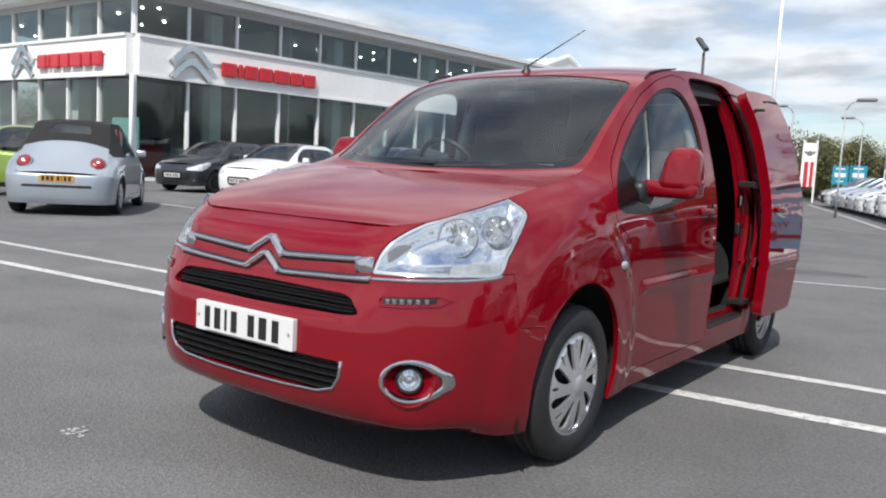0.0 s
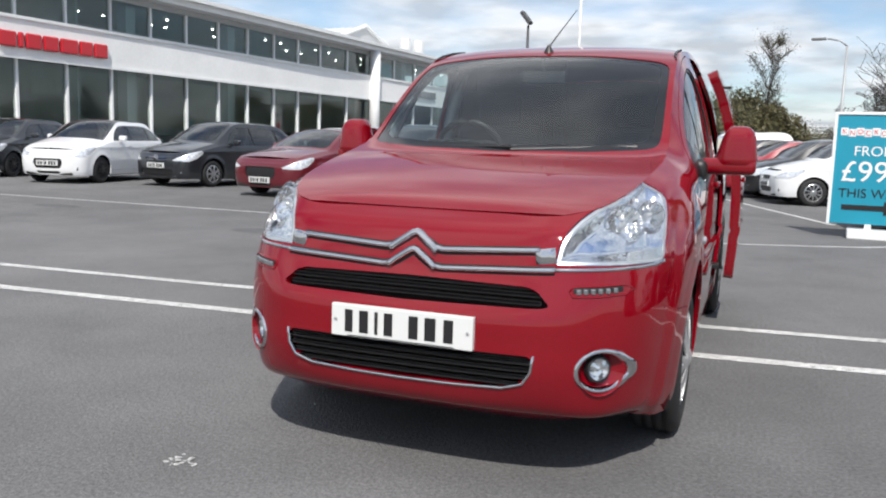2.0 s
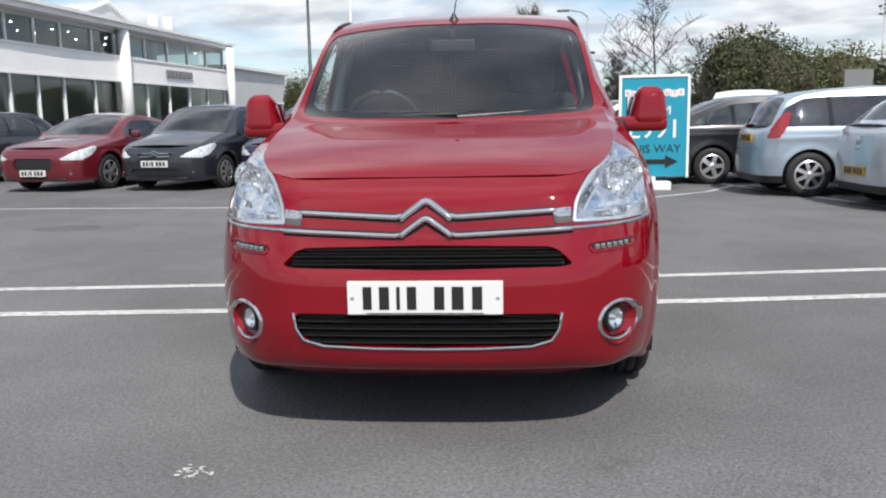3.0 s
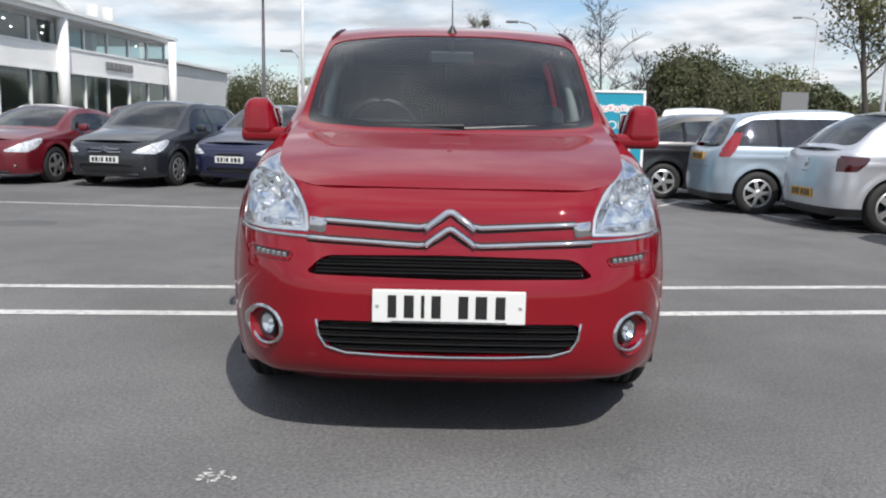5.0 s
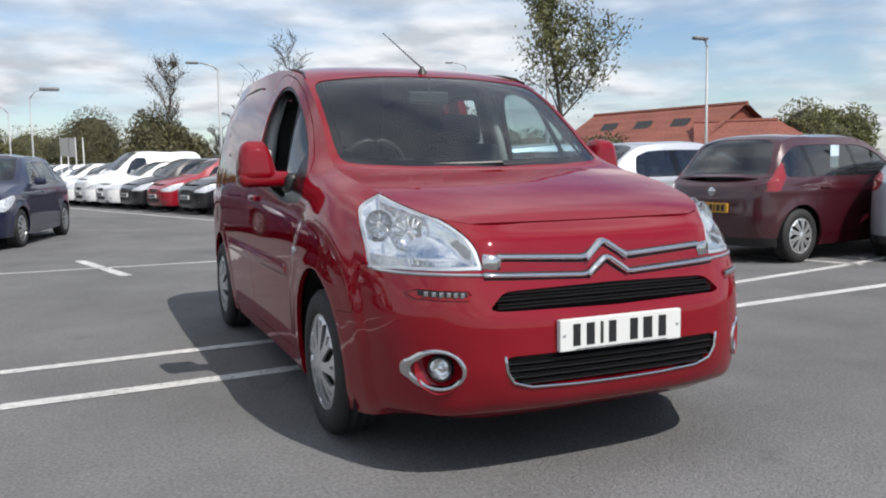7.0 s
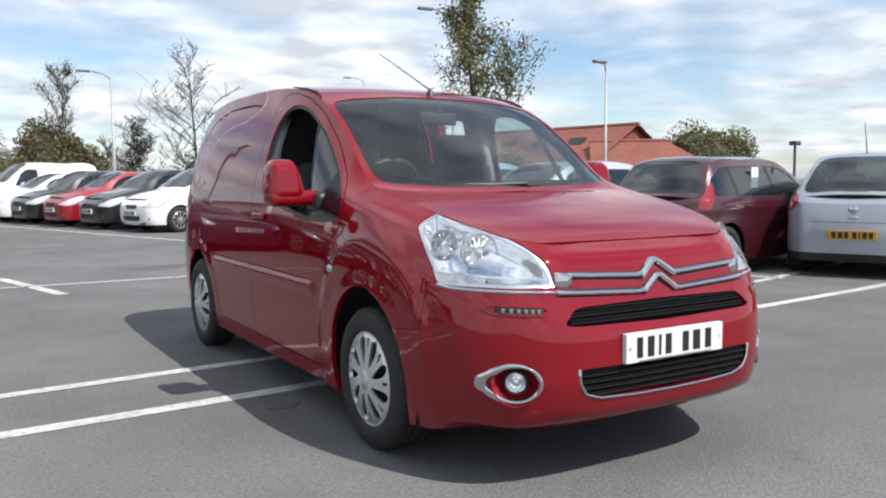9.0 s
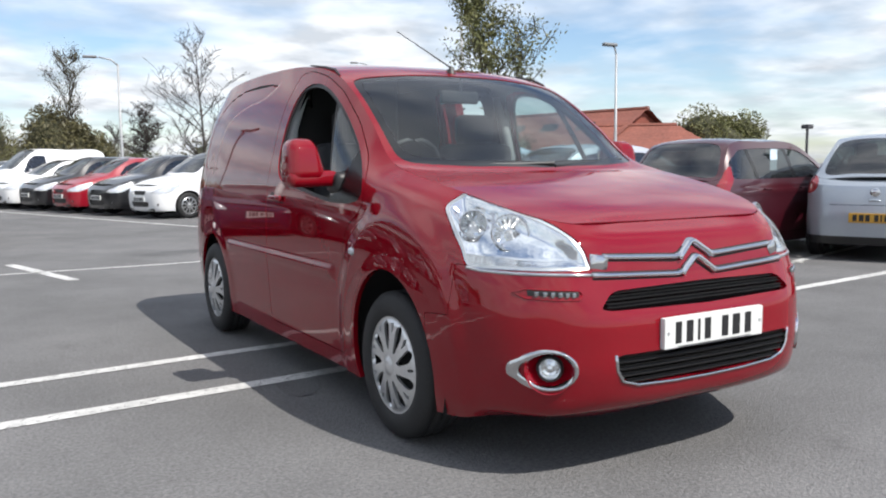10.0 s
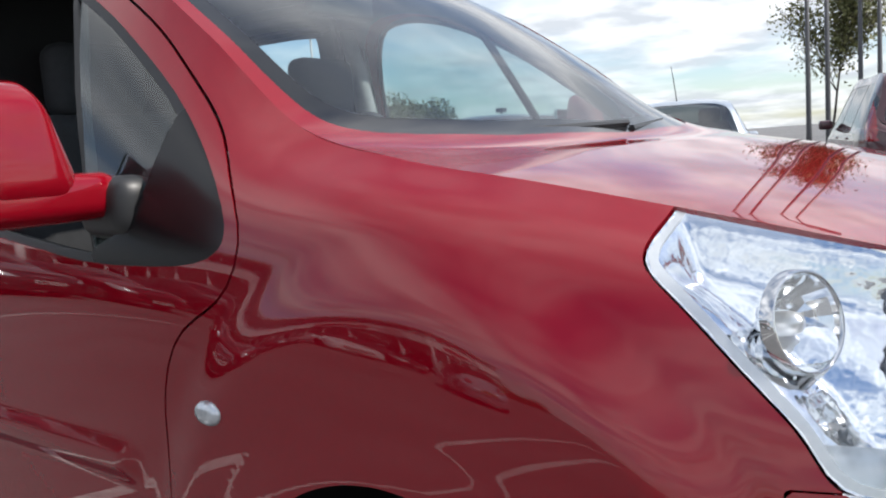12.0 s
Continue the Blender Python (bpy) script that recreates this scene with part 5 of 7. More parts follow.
    if soft:
        for sx in (-1, 1):
            ty = float(np.interp(.84, kz[:-3:-1], ky[:-3:-1])) + .02
            place_m = Matrix.Translation((sx * .56, ty, .845)) @ Matrix.Rotation(sx * radians(-14), 4, "Z") @ Matrix.Rotation(radians(38), 4, "X")
            for nm, prof, m in (("tail_light", [(-.05, .125), (.03, .118), (.052, .085), (.060, .001)], M_TAIL), ("light_ring", [(.0, .135), (.020, .133), (.030, .118)], body), ("light_centre", [(.050, .034), (.064, .024), (.068, .001)], M_CARLAMP)):
                bm = bmesh.new()
                lathe(bm, prof, 28, "y", (0, 0, 0))
                bmesh.ops.transform(bm, matrix=place_m, verts=bm.verts)
                bmesh.ops.recalc_face_normals(bm, faces=bm.faces)
                part(nm, bm, m, base, smooth=True)
    elif not panel:
        zb = .80
        yb = float(dense[-1, :, 1][np.abs(dense[-1, :, 2] - zb).argmin()])
        bm = bmesh.new()
        lathe(bm, [(.012, .001), (.012, .045), (.0, .055)], 20, "y", (0, yb, zb))
        part("rear_badge", bm, M_CHROME, base, smooth=True)
        bm = bmesh.new()
        rounded_block(bm, (.12, .03, .035), (0, yb + .004, zb - .09), .01, 2)
        part("tailgate_handle", bm, body, base, smooth=True)
    bm = bmesh.new()
    box(bm, -half * .88, half * .88, axles[0] + wheel_r + .1, axles[1] - wheel_r - .1, .17, .34)
    box(bm, -half * .60, half * .60, .12, L - .12, .20, .40)
    # added dark block fills the cabin, so it reads unlit and stops light
    box(bm, -half * .80, half * .80, cowl[0] + .05, min(tail[0] + .1, L - .32), .34, belt - .16)
    part("underbody_dark_fill", bm, M_DARK, base)
    for sx in (-.45, .45):
        bm = bmesh.new()
        rounded_block(bm, (.46, .13, .62), (sx * half, roof0 + .45, belt), .05, 2)
        back = part("front_seat", bm, M_CLOTH, base)
        bm = bmesh.new()
        rounded_block(bm, (.25, .10, .18), (sx * half, roof0 + .50, belt + .38), .04, 2)
        part("headrest", bm, M_CLOTH, back)
    if not panel:
        bm = bmesh.new()
        rounded_block(bm, (W * .68, .14, .50), (0, roof1 - .05, belt - .05), .05, 2)
        part("rear_bench", bm, M_CLOTH, base)
    bm = bmesh.new()
    rounded_block(bm, (W * .74, .40, .22), (0, cowl[0] + .25, belt - .03), .06, 2)
    part("dashboard", bm, M_CLOTH, base)
    for sx in (-1, 1):
        bm = bmesh.new()
        rounded_block(bm, (.18, .11, .13), (sx * (half + .08), cowl[0] + .50, belt + .09), .035, 3)
        part("door_mirror", bm, body, base, smooth=True)
        for d in doors[1:]:
            bm = bmesh.new()
            rounded_block(bm, (.022, .17, .026), (sx * (half + .004), d - .16, belt - .09), .008, 2)
            part("door_handle", bm, body, base)
    if side_strip:
        for sx in (-1, 1):
            bm = bmesh.new()
            rounded_block(bm, (.02, doors[-1] - doors[0] - .1, .05), (sx * (half + .002), (doors[0] + doors[-1]) / 2, .52), .008, 2)
            part("rubbing_strip", bm, M_BLACKPL, base)
    nose_y = float(dense[0, :, 1][np.abs(dense[0, :, 2] - plate_z).argmin()])
    tail_y = float(dense[-1, :, 1][np.abs(dense[-1, :, 2] - rear_plate).argmin()])
    for yy, zz, m, sg in ((nose_y, plate_z, M_WHITEPL, -1), (tail_y, rear_plate, M_YELLOWPL, 1)):
        bm = bmesh.new()
        lo, hi = sorted((yy + sg * .018, yy - sg * .01))
        box(bm, -.26, .26, lo, hi, zz - .055, zz + .055, .004)
        p = part("number_plate", bm, m, base)
        for k, w in zip((-.20, -.135, -.08, -.03, .06, .125, .195), (.045, .045, .018, .045, .045, .05, .045)):
            bm = bmesh.new()
            f = yy + sg * .0185
            box(bm, k - w / 2, k + w / 2, min(f, f + sg * .0015), max(f, f + sg * .0015), zz - .037, zz + .037)
            part("plate_bar", bm, M_INK, p)
    for sx in (-1, 1):
        fy = float(dense[0, :, 1][np.abs(dense[0, :, 2] - .34).argmin()]) + .11
        bm = bmesh.new()
        lathe(bm, [(.03, .052), (-.012, .048), (-.018, .036), (-.016, .001)], 16, "y", (sx * half * .74, fy, .34))
        fl_ = part("fog_lamp", bm, M_BLACKPL, base, smooth=True)
        bm = bmesh.new()
        lathe(bm, [(-.019, .032), (-.024, .018), (-.025, .001)], 14, "y", (sx * half * .74, fy, .34))
        part("lamp_glass", bm, M_CARLAMP, fl_, smooth=True)
        bm = bmesh.new()
        tube(bm, [(sx * half * .10, cowl[0] - .01, cowl[1] + .035), (sx * half * .34, cowl[0] + .03, cowl[1] + .045), (sx * half * .60, cowl[0] + .06, cowl[1] + .03)], .009, 5)
        part("wiper", bm, M_BLACKPL, base)
    yb0 = float(dense[0, :, 1][np.abs(dense[0, :, 2] - .235).argmin()])
    bm = bmesh.new()
    rounded_block(bm, (W * .66, .06, .05), (0, yb0 + .045, .225), .018, 2)
    part("front_lip", bm, M_BLACKPL, base, smooth=True)
    if chrome:
        for z0, wx in ((lamp_y + .135, .26), (lamp_y + .085, .30)):
            bm = bmesh.new()
            yy = float(dense[0, :, 1][np.abs(dense[0, :, 2] - z0).argmin()])
            tube(bm, [(-wx, yy + .012, z0), (-.08, yy - .012, z0), (0, yy - .018, z0 + .05), (.08, yy - .012, z0), (wx, yy + .012, z0)], .012, 6)
            part("chrome_bar", bm, M_CHROME, base)
    for sx in (-1, 1):
        for yc in axles:
            wheel(base, sx * (half - .105), yc, wheel_r, .19, wheel_r * .66, style, 32, trim or M_ALLOY)
    return base


M_SHEET = mat("window_sheet", (0.55, 0.68, 0.78), rough=.5, spot=.15, spot_scale=6)
P_SILVERBLUE = paint("silver_blue_paint", (0.37, 0.41, 0.46), flake=0.6)
P_SILVER = paint("silver_paint", (0.50, 0.52, 0.56), flake=0.55)
P_WHITE = paint("white_paint", (0.72, 0.73, 0.74), flake=0.0, rough=0.4)
P_BLACK = paint("black_paint", (0.008, 0.008, 0.010), flake=0.0, rough=0.3)
P_GREY = paint("dark_grey_paint", (0.016, 0.018, 0.022), flake=0.15)
P_NAVY = paint("navy_paint", (0.005, 0.007, 0.034), flake=0.1)
P_BLUEGREY = paint("blue_grey_paint", (0.012, 0.014, 0.019), flake=0.15)
P_CRIMSON = paint("crimson_paint", (0.11, 0.005, 0.012), flake=0.1)
P_MAROON = paint("maroon_paint", (0.040, 0.003, 0.008), flake=0.1)
P_RED = paint("bright_red_paint", (0.26, 0.004, 0.016), flake=0.0)
P_LIGHTBLUE = paint("light_blue_paint", (0.33, 0.40, 0.47), flake=0.5)
P_GREEN = paint("lime_green_paint", (0.16, 0.24, 0.03), flake=0.2)


ROW_A = "parked cars in the row by the showroom"
ROW_B = "parked cars in the row beside the lane"
ROW_C = "parked cars in the far row"
# row by the showroom, noses out
car("hatchback", "dark navy hatchback parked nose out", (-3.75, 11.35, -13), P_NAVY, L=3.97, W=1.74, H=1.46, style=3, belt=.94, grille=((.26, .46, .60), (.45, .26, .36)), lamp_y=.52, plate_z=.50, group=ROW_A)
car("hatchback", "dark blue-grey hatchback with chrome grille bars, parked nose out", (-5.78, 11.05, -11), P_BLUEGREY, L=4.33, W=1.79, H=1.49, roof1=3.35, tail=(4.05, 1.0), axles=(.88, 3.49), doors=(1.2, 2.25, 3.15), style=2, grille=((.34, .57, .66), (.50, .25, .40)), chrome=True, plate_z=.48, group=ROW_A)
car("coupe", "crimson sports coupe parked nose out", (-8.05, 11.15, -9), P_CRIMSON, L=4.29, W=1.85, H=1.36, roof0=1.95, roof1=2.9, tail=(3.95, .98), cowl=(1.15, .93), belt=.90, axles=(.93, 3.54), doors=(1.25, 2.5, 2.6), style=1, wheel_r=.325, grille=((.40, .36, .60), (.30, .24, .32)), lamp_y=.50, plate_z=.34, group=ROW_A)
car("hatchback", "dark grey hatchback parked nose out", (-11.55, 12.3, -8), P_GREY, L=4.33, W=1.79, H=1.49, roof1=3.35, tail=(4.05, 1.0), axles=(.88, 3.49), doors=(1.2, 2.25, 3.15), style=2, grille=((.34, .57, .66), (.50, .25, .40)), chrome=True, plate_z=.48, group=ROW_A)
car("hatchback", "white hatchback with a black roof parked nose out", (-13.8, 11.4, 12), P_WHITE, L=3.95, W=1.72, H=1.46, roof=P_BLACK, belt=.95, style=3, trim=M_ALLOYDARK, grille=((.36, .34, .56), (.3, .22, .28)), lamp_y=.54, plate_z=.46, group=ROW_A)
car("hatchback", "dark grey hatchback parked nose out by the glass front", (-16.9, 11.7, 14), P_GREY, L=3.95, W=1.72, H=1.46, roof=P_BLACK, belt=.95, style=3, trim=M_ALLOYDARK, grille=((.36, .34, .56), (.3, .22, .28)), lamp_y=.54, plate_z=.46, group=ROW_A)
car("hatchback", "red hatchback with dark glass, parked behind the front row", (-8.4, 18.2, 5), P_CRIMSON, L=4.1, W=1.74, H=1.50, group="parked cars behind the front row")
car("estate_car", "dark estate car parked behind the front row", (-4.9, 18.5, 5), P_BLACK, L=4.5, W=1.78, H=1.48, roof1=3.7, tail=(4.25, 1.0), axles=(.9, 3.6), doors=(1.2, 2.25, 3.2), group="parked cars behind the front row")
car("hatchback", "white hatchback parked behind the front row", (-11.2, 18.6, 5), P_WHITE, L=4.1, W=1.74, H=1.50, group="parked cars behind the front row")
# cabriolet and green car, seen from behind
hd = math.degrees(math.atan2(-.75, -.66))
car("cabriolet", "silver-blue rounded cabriolet with a raised black soft top", (-11.0 - .75 * 3.32, 5.45 + .66 * 3.32, hd), P_SILVERBLUE, L=4.10, W=1.74, H=1.57, nose=.62, cowl=(1.25, .98), roof0=1.95, roof1=2.84, tail=(3.44, 1.0), end_z=.64, belt=.95, axles=(.82, 3.33), doors=(1.35, 2.55, 2.62), style=0, trim=M_SILVER, roof=M_ROOFCLOTH, round_tails=True, rear_plate=.60, wheel_r=.315, window_end=.62, soft=True)
car("hatchback", "lime green hatchback beside the cabriolet", (-17.9, 9.2, hd), P_GREEN, L=3.9, W=1.70, H=1.50)
# row beside the lane, tails out
def tail_at(x, y, deg, L):
    r = radians(deg)
    return (x + L * math.sin(r), y - L * math.cos(r), deg)
car("saloon", "black saloon parked tail out", tail_at(2.59, 11.96, 92, 4.7), P_BLACK, L=4.7, W=1.80, H=1.44, cowl=(1.25, .97), roof0=2.05, roof1=3.3, tail=(4.15, 1.02), axles=(.95, 3.65), doors=(1.3, 2.4, 3.3), style=1, trim=M_SILVER, tall_tails=False, group=ROW_B)
car("hatchback", "pale blue five-door hatchback parked tail out", tail_at(3.76, 9.65, 90, 3.92), P_LIGHTBLUE, L=3.92, W=1.69, H=1.47, roof1=3.45, tail=(3.82, .98), belt=.92, axles=(.78, 3.27), style=2, trim=M_SILVER, tall_tails=True, side_strip=False, rear_plate=.80, window_end=.14, group=ROW_B)
car("hatchback", "silver three-door hatchback parked tail out", tail_at(4.48, 7.55, 93, 3.95), P_SILVER, L=3.95, W=1.70, H=1.44, roof1=3.1, tail=(3.75, 1.0), belt=.92, axles=(.80, 3.26), doors=(1.2, 2.55, 2.62), style=1, rear_plate=.44, window_end=.42, tail_x=.72, tail_mat=M_TAILDARK, trim=M_SILVER, wheel_r=.315, group=ROW_B)
rescue = car("recovery_van", "white recovery van with yellow and black chevrons on its tail", tail_at(5.08, 14.55, 158, 4.4), P_WHITE, L=4.4, W=1.75, H=1.62, nose=.80, cowl=(1.05, 1.05), roof0=1.9, roof1=4.15, tail=(4.36, 1.0), belt=.98, axles=(.93, 3.66), doors=(1.4, 2.45, 3.3), panel=True, style=0, trim=M_SILVER)
M_CHEVYELLOW = mat("warning_yellow", (0.60, 0.48, 0.03), rough=.5)
for k in range(6):
    sx = -1 if k < 3 else 1
    x0 = .10 + .22 * (k % 3)
    bm = bmesh.new()
    poly_prism(bm, [(sx * x0, 1.44), (sx * (x0 + .11), 1.44), (sx * (x0 + .25), 1.14), (sx * (x0 + .14), 1.14)], 4.395, 4.415, "xz")
    part("chevron_bar", bm, M_CHEVYELLOW if k % 2 else M_INK, rescue, "yellow chevron" if k % 2 else "black chevron")
maroon = car("hatchback", "maroon five-door hatchback with a sheet in its window", tail_at(4.87, 5.05, 98, 3.82), P_MAROON, L=3.82, W=1.65, H=1.44, roof1=3.25, tail=(3.66, .97), axles=(.76, 3.25), style=0, trim=M_SILVER, tall_tails=True, rear_plate=.62, window_end=.16, group=ROW_B)
pale_hatch = car("hatchback", "pale silver-blue hatchback parked tail out", tail_at(6.55, 3.40, 112, 3.9), P_SILVERBLUE, L=3.9, W=1.65, H=1.47, roof1=3.2, tail=(3.72, .98), axles=(.80, 3.26), style=0, trim=M_SILVER, rear_plate=.51, round_tails=True, lamp_spot=(.90, .90, .115), window_end=.2, group=ROW_B)
car("people_carrier", "dark red tall car parked tail out beside the trees", tail_at(8.75, 1.20, 108, 4.4), P_MAROON, L=4.4, W=1.80, H=1.66, roof1=3.9, tail=(4.28, 1.05), belt=1.0, axles=(.85, 3.55), doors=(1.2, 2.25, 3.2), style=1, trim=M_SILVER, tall_tails=True, rear_plate=.70, window_end=.14, group=ROW_B)
bm = bmesh.new()
box(bm, -.685, -.680, 2.40, 2.56, 1.06, 1.32)
part("paper_sheet", bm, M_SHEET, maroon, "pale blue and white sheet in the window")
bm = bmesh.new()
tube(bm, [(0, 3.12, 1.42), (.02, 3.10, 1.62), (.05, 3.06, 1.86)], [.008, .006, .004], 6)
part("roof_aerial", bm, M_BLACKPL, pale_hatch)
# far row, noses towards the lane
HC = -73.3
ROWC = [("hatchback", "white hatchback with dark alloy wheels", P_WHITE, None, M_ALLOY, 3, 4.28, 1.53), ("hatchback", "glossy black hatchback with silver wheels", P_BLACK, None, M_SILVER, 1, 4.0, 1.5), ("city_car", "small bright red city car", P_RED, None, M_SILVER, 2, 3.45, 1.47),
        ("hatchback", "black hatchback with bright lamps", P_BLACK, None, M_SILVER, 2, 4.0, 1.52), ("hatchback", "white hatchback with a black roof", P_WHITE, P_BLACK, M_ALLOYDARK, 3, 3.95, 1.46), ("delivery_van", "white panel van beside white hatchbacks", P_WHITE, None, M_SILVER, 0, 4.4, 1.84),
        ("hatchback", "plain white hatchback with grey alloys", P_WHITE, None, M_ALLOY, 1, 4.0, 1.48), ("hatchback", "white hatchback with a black bumper", P_WHITE, None, M_ALLOY, 1, 4.0, 1.48), ("hatchback", "silver hatchback at the row end", P_SILVER, None, M_ALLOY, 1, 4.1, 1.48)]
cx, cy = 1.22, 17.95
for k, (nm, lb, p, rf, tr, stl, ln, ht) in enumerate(ROWC):
    at = (cx - .66 * k, cy + 2.01 * k, HC)
    if nm == "delivery_van":
        car(nm, lb, at, p, L=4.4, W=1.81, H=ht, nose=.85, cowl=(1.05, 1.12), roof0=1.9, roof1=4.15, tail=(4.36, 1.0), belt=1.05, axles=(.93, 3.66), doors=(1.4, 2.45, 3.3), panel=True, style=0, trim=M_SILVER, group=ROW_C, detail=0.8)
        continue
    car(nm, lb, at, p, L=ln, H=ht, W=1.74 if ln > 3.6 else 1.63, roof1=ln * .79, tail=(ln * .94, .98), axles=(.80, ln - .72), doors=(1.15, 2.1, ln * .72), cowl=(1.05, .99), roof=rf, trim=tr, style=stl, belt=.95, group=ROW_C, detail=0.8)
# the rest of that row, further up the lane
for k, (lb, p, ht) in enumerate((("silver hatchback far up the row", P_SILVER, 1.5), ("pale blue hatchback far up the row", P_LIGHTBLUE, 1.5), ("white hatchback far up the row", P_WHITE, 1.48), ("dark grey hatchback far up the row", P_GREY, 1.5))):
    car("hatchback", lb, (cx - .66 * (k + 9), cy + 2.01 * (k + 9), HC), p, L=4.0, H=ht, roof1=3.15, tail=(3.76, .98), axles=(.80, 3.28), doors=(1.15, 2.1, 2.9), style=1, belt=.95, group=ROW_C, detail=0.6)

# ---- showroom ----
M_CLAD = mat("white_cladding", (0.80, 0.80, 0.79), rough=0.45, grain=0.03, scale=8, spot=0.05, spot_scale=.4)
M_FRAME = mat("white_frame", (0.74, 0.75, 0.75), rough=0.4, spot=.04)
M_SHOPGLASS = glass("showroom_glass", (0.70, 0.76, 0.75), ior=1.5)
M_INNER = mat("showroom_wall", (0.58, 0.59, 0.59), rough=.8, spot=.1)
M_INFLOOR = mat("showroom_floor", (0.22, 0.22, 0.22), rough=.25)
M_SIGNRED = mat("sign_red", (0.50, 0.008, 0.018), rough=.3, coat=.4)
M_DOWNLIGHT = mat("downlight", (1, 1, 1), emit=(1, .97, .9, 16))
M_WAREHOUSE = mat("grey_sheet_wall", (0.50, 0.51, 0.51), rough=.5, grain=.05, spot=.06, spot_scale=.3)

shop = thing("car_showroom", "two-storey white car showroom with large glass panes and a red sign", "building")
BAND0, BAND1, WIN1, EAVE = 3.63, 4.95, 6.25, 6.84


def along(p, q):
    p, q = Vector((*p, 0)), Vector((*q, 0))
    d = (q - p)
    ln = d.length
    ang = math.atan2(d.y, d.x)
    return Matrix.Translation(p) @ Matrix.Rotation(ang, 4, "Z"), ln


def facade(p, q, count, low=True, bright=False):
    """A glazed front from p to q, its outer face on the right hand; local x runs along it, -y looks out."""
    m, ln = along(p, q)
    step = ln / count

    def put(name, bm, material, label=""):
        bmesh.ops.transform(bm, matrix=m, verts=bm.verts)
        return part(name, bm, material, shop, label)
    bm = bmesh.new(); box(bm, 0, ln, -.32, .25, BAND0, BAND1, .02); put("sign_band", bm, M_CLAD, "white cladding band")
    bm = bmesh.new(); box(bm, 0, ln, -.36, -.30, BAND0 - .05, BAND0 + .05); put("band_trim", bm, M_FRAME)
    bm = bmesh.new(); box(bm, 0, ln, -.38, .2, BAND1 - .04, BAND1 + .07); put("band_trim", bm, M_FRAME)
    for z0, z1 in ((.12, BAND0), (BAND1 + .07, WIN1)):
        for k in range(count):
            bm = bmesh.new()
            box(bm, k * step + .05, (k + 1) * step - .05, -.01, .01, z0, z1)
            g = put("window_pane", bm, M_SHOPGLASS)
            g.visible_shadow = False
        for k in range(count + 1):
            bm = bmesh.new()
            box(bm, k * step - .05, k * step + .05, -.10, .08, z0, z1, .01)
            put("mullion", bm, M_FRAME)
    bm = bmesh.new(); box(bm, 0, ln, -.06, .10, 0, .12); put("plinth", bm, M_FRAME)
    for k in range(2, count, 3):
        bm = bmesh.new(); box(bm, k * step - .75, k * step - .25, .5, 1.0, 0, EAVE - .2); put("column", bm, M_FRAME)
    # inside: back wall, floor, ceiling lamps
    bm = bmesh.new(); box(bm, 0, ln, 7.0, 7.1, 0, EAVE - .3); put("back_wall", bm, M_INNER)
    bm = bmesh.new(); box(bm, 0, ln, .15, 7.0, BAND0 + .4, BAND1 - .1); put("upper_floor", bm, M_INNER)
    bm = bmesh.new(); box(bm, 0, ln, .12, 7.0, .0, .06); put("shop_floor", bm, M_INFLOOR)
    r = random.Random(count)
    for k in range(count):
        for d in (1.6, 3.6):
            bm = bmesh.new()
            lathe(bm, [(0, .001), (0, .045), (.03, .06)], 12, "z", (k * step + r.uniform(.5, 2.0), d, WIN1 - .06))
            put("downlight", bm, M_DOWNLIGHT)
    for k in range(1, count, 2):
        bm = bmesh.new(); box(bm, k * step - 1.2, k * step + .9, 3.0, 3.8, .06, r.uniform(.9, 1.6), .05); put("display_counter", bm, r.choice((M_SIGNRED, M_INNER, M_TRIMGREY)))


P0, P1, P2, P3, PL = (-23.3, 14.65), (-21.8, 37.4), (-21.4, 42.9), (-20.25, 56.6), (-38.4, 15.0)
facade(PL, P0, 7)
facade(P0, P1, 11)
facade(P1, P2, 2)
facade(P2, P3, 5)
# roof slab with a deep eave, and a set-back plant screen
def slab(points, z0, z1, name, material):
    bm = bmesh.new()
    poly_prism(bm, points, z0, z1, "xy")
    return part(name, bm, material, shop)
def outward(pts, d):
    return [(x + dx * d, y + dy * d) for (x, y), (dx, dy) in pts]
ring = [(PL, (0, -1)), (P0, (.9, -.9)), (P1, (1.1, -.2)), (P2, (1, -.3)), (P3, (.9, .6))]
back = [(-34, 58.5), (-41, 40)]
slab(outward(ring, .75) + back, WIN1 + .22, EAVE, "roof", M_CLAD)
slab(outward(ring, .95) + back, EAVE - .12, EAVE + .05, "roof_edge", M_FRAME)
slab(outward(ring, .12) + back, WIN1, WIN1 + .24, "soffit", M_WAREHOUSE)
# standing-seam roof set back behind the eaves, gabled at its far end
def pitched(a, b, wid, z0, z1, name):
    """A ridged roof from a to b, with raised seams down both slopes."""
    m, ln = along(a, b)
    bm = bmesh.new()
    poly_prism(bm, [(-wid / 2, z0), (wid / 2, z0), (0, z1)], 0, ln, "yz")
    bmesh.ops.transform(bm, matrix=m, verts=bm.verts)
    roof_part = part(name, bm, M_WAREHOUSE, shop)
    for sgn in (-1, 1):
        for k in range(int(ln / .6) + 1):
            bm = bmesh.new()
            tube(bm, [m @ Vector((k * .6, sgn * wid / 2, z0 + .03)), m @ Vector((k * .6, 0, z1 + .03))], .03, 4)
            part("roof_seam", bm, M_FRAME, roof_part)
        bm = bmesh.new()
        tube(bm, [m @ Vector((ln + .05, sgn * (wid / 2 + .2), z0)), m @ Vector((ln + .05, 0, z1 + .08))], .12, 6)
        part("barge_board", bm, M_FRAME, roof_part)
pitched((-29.5, 19.0), (-28.6, 36.0), 7.0, EAVE, EAVE + 1.25, "upper_roof")
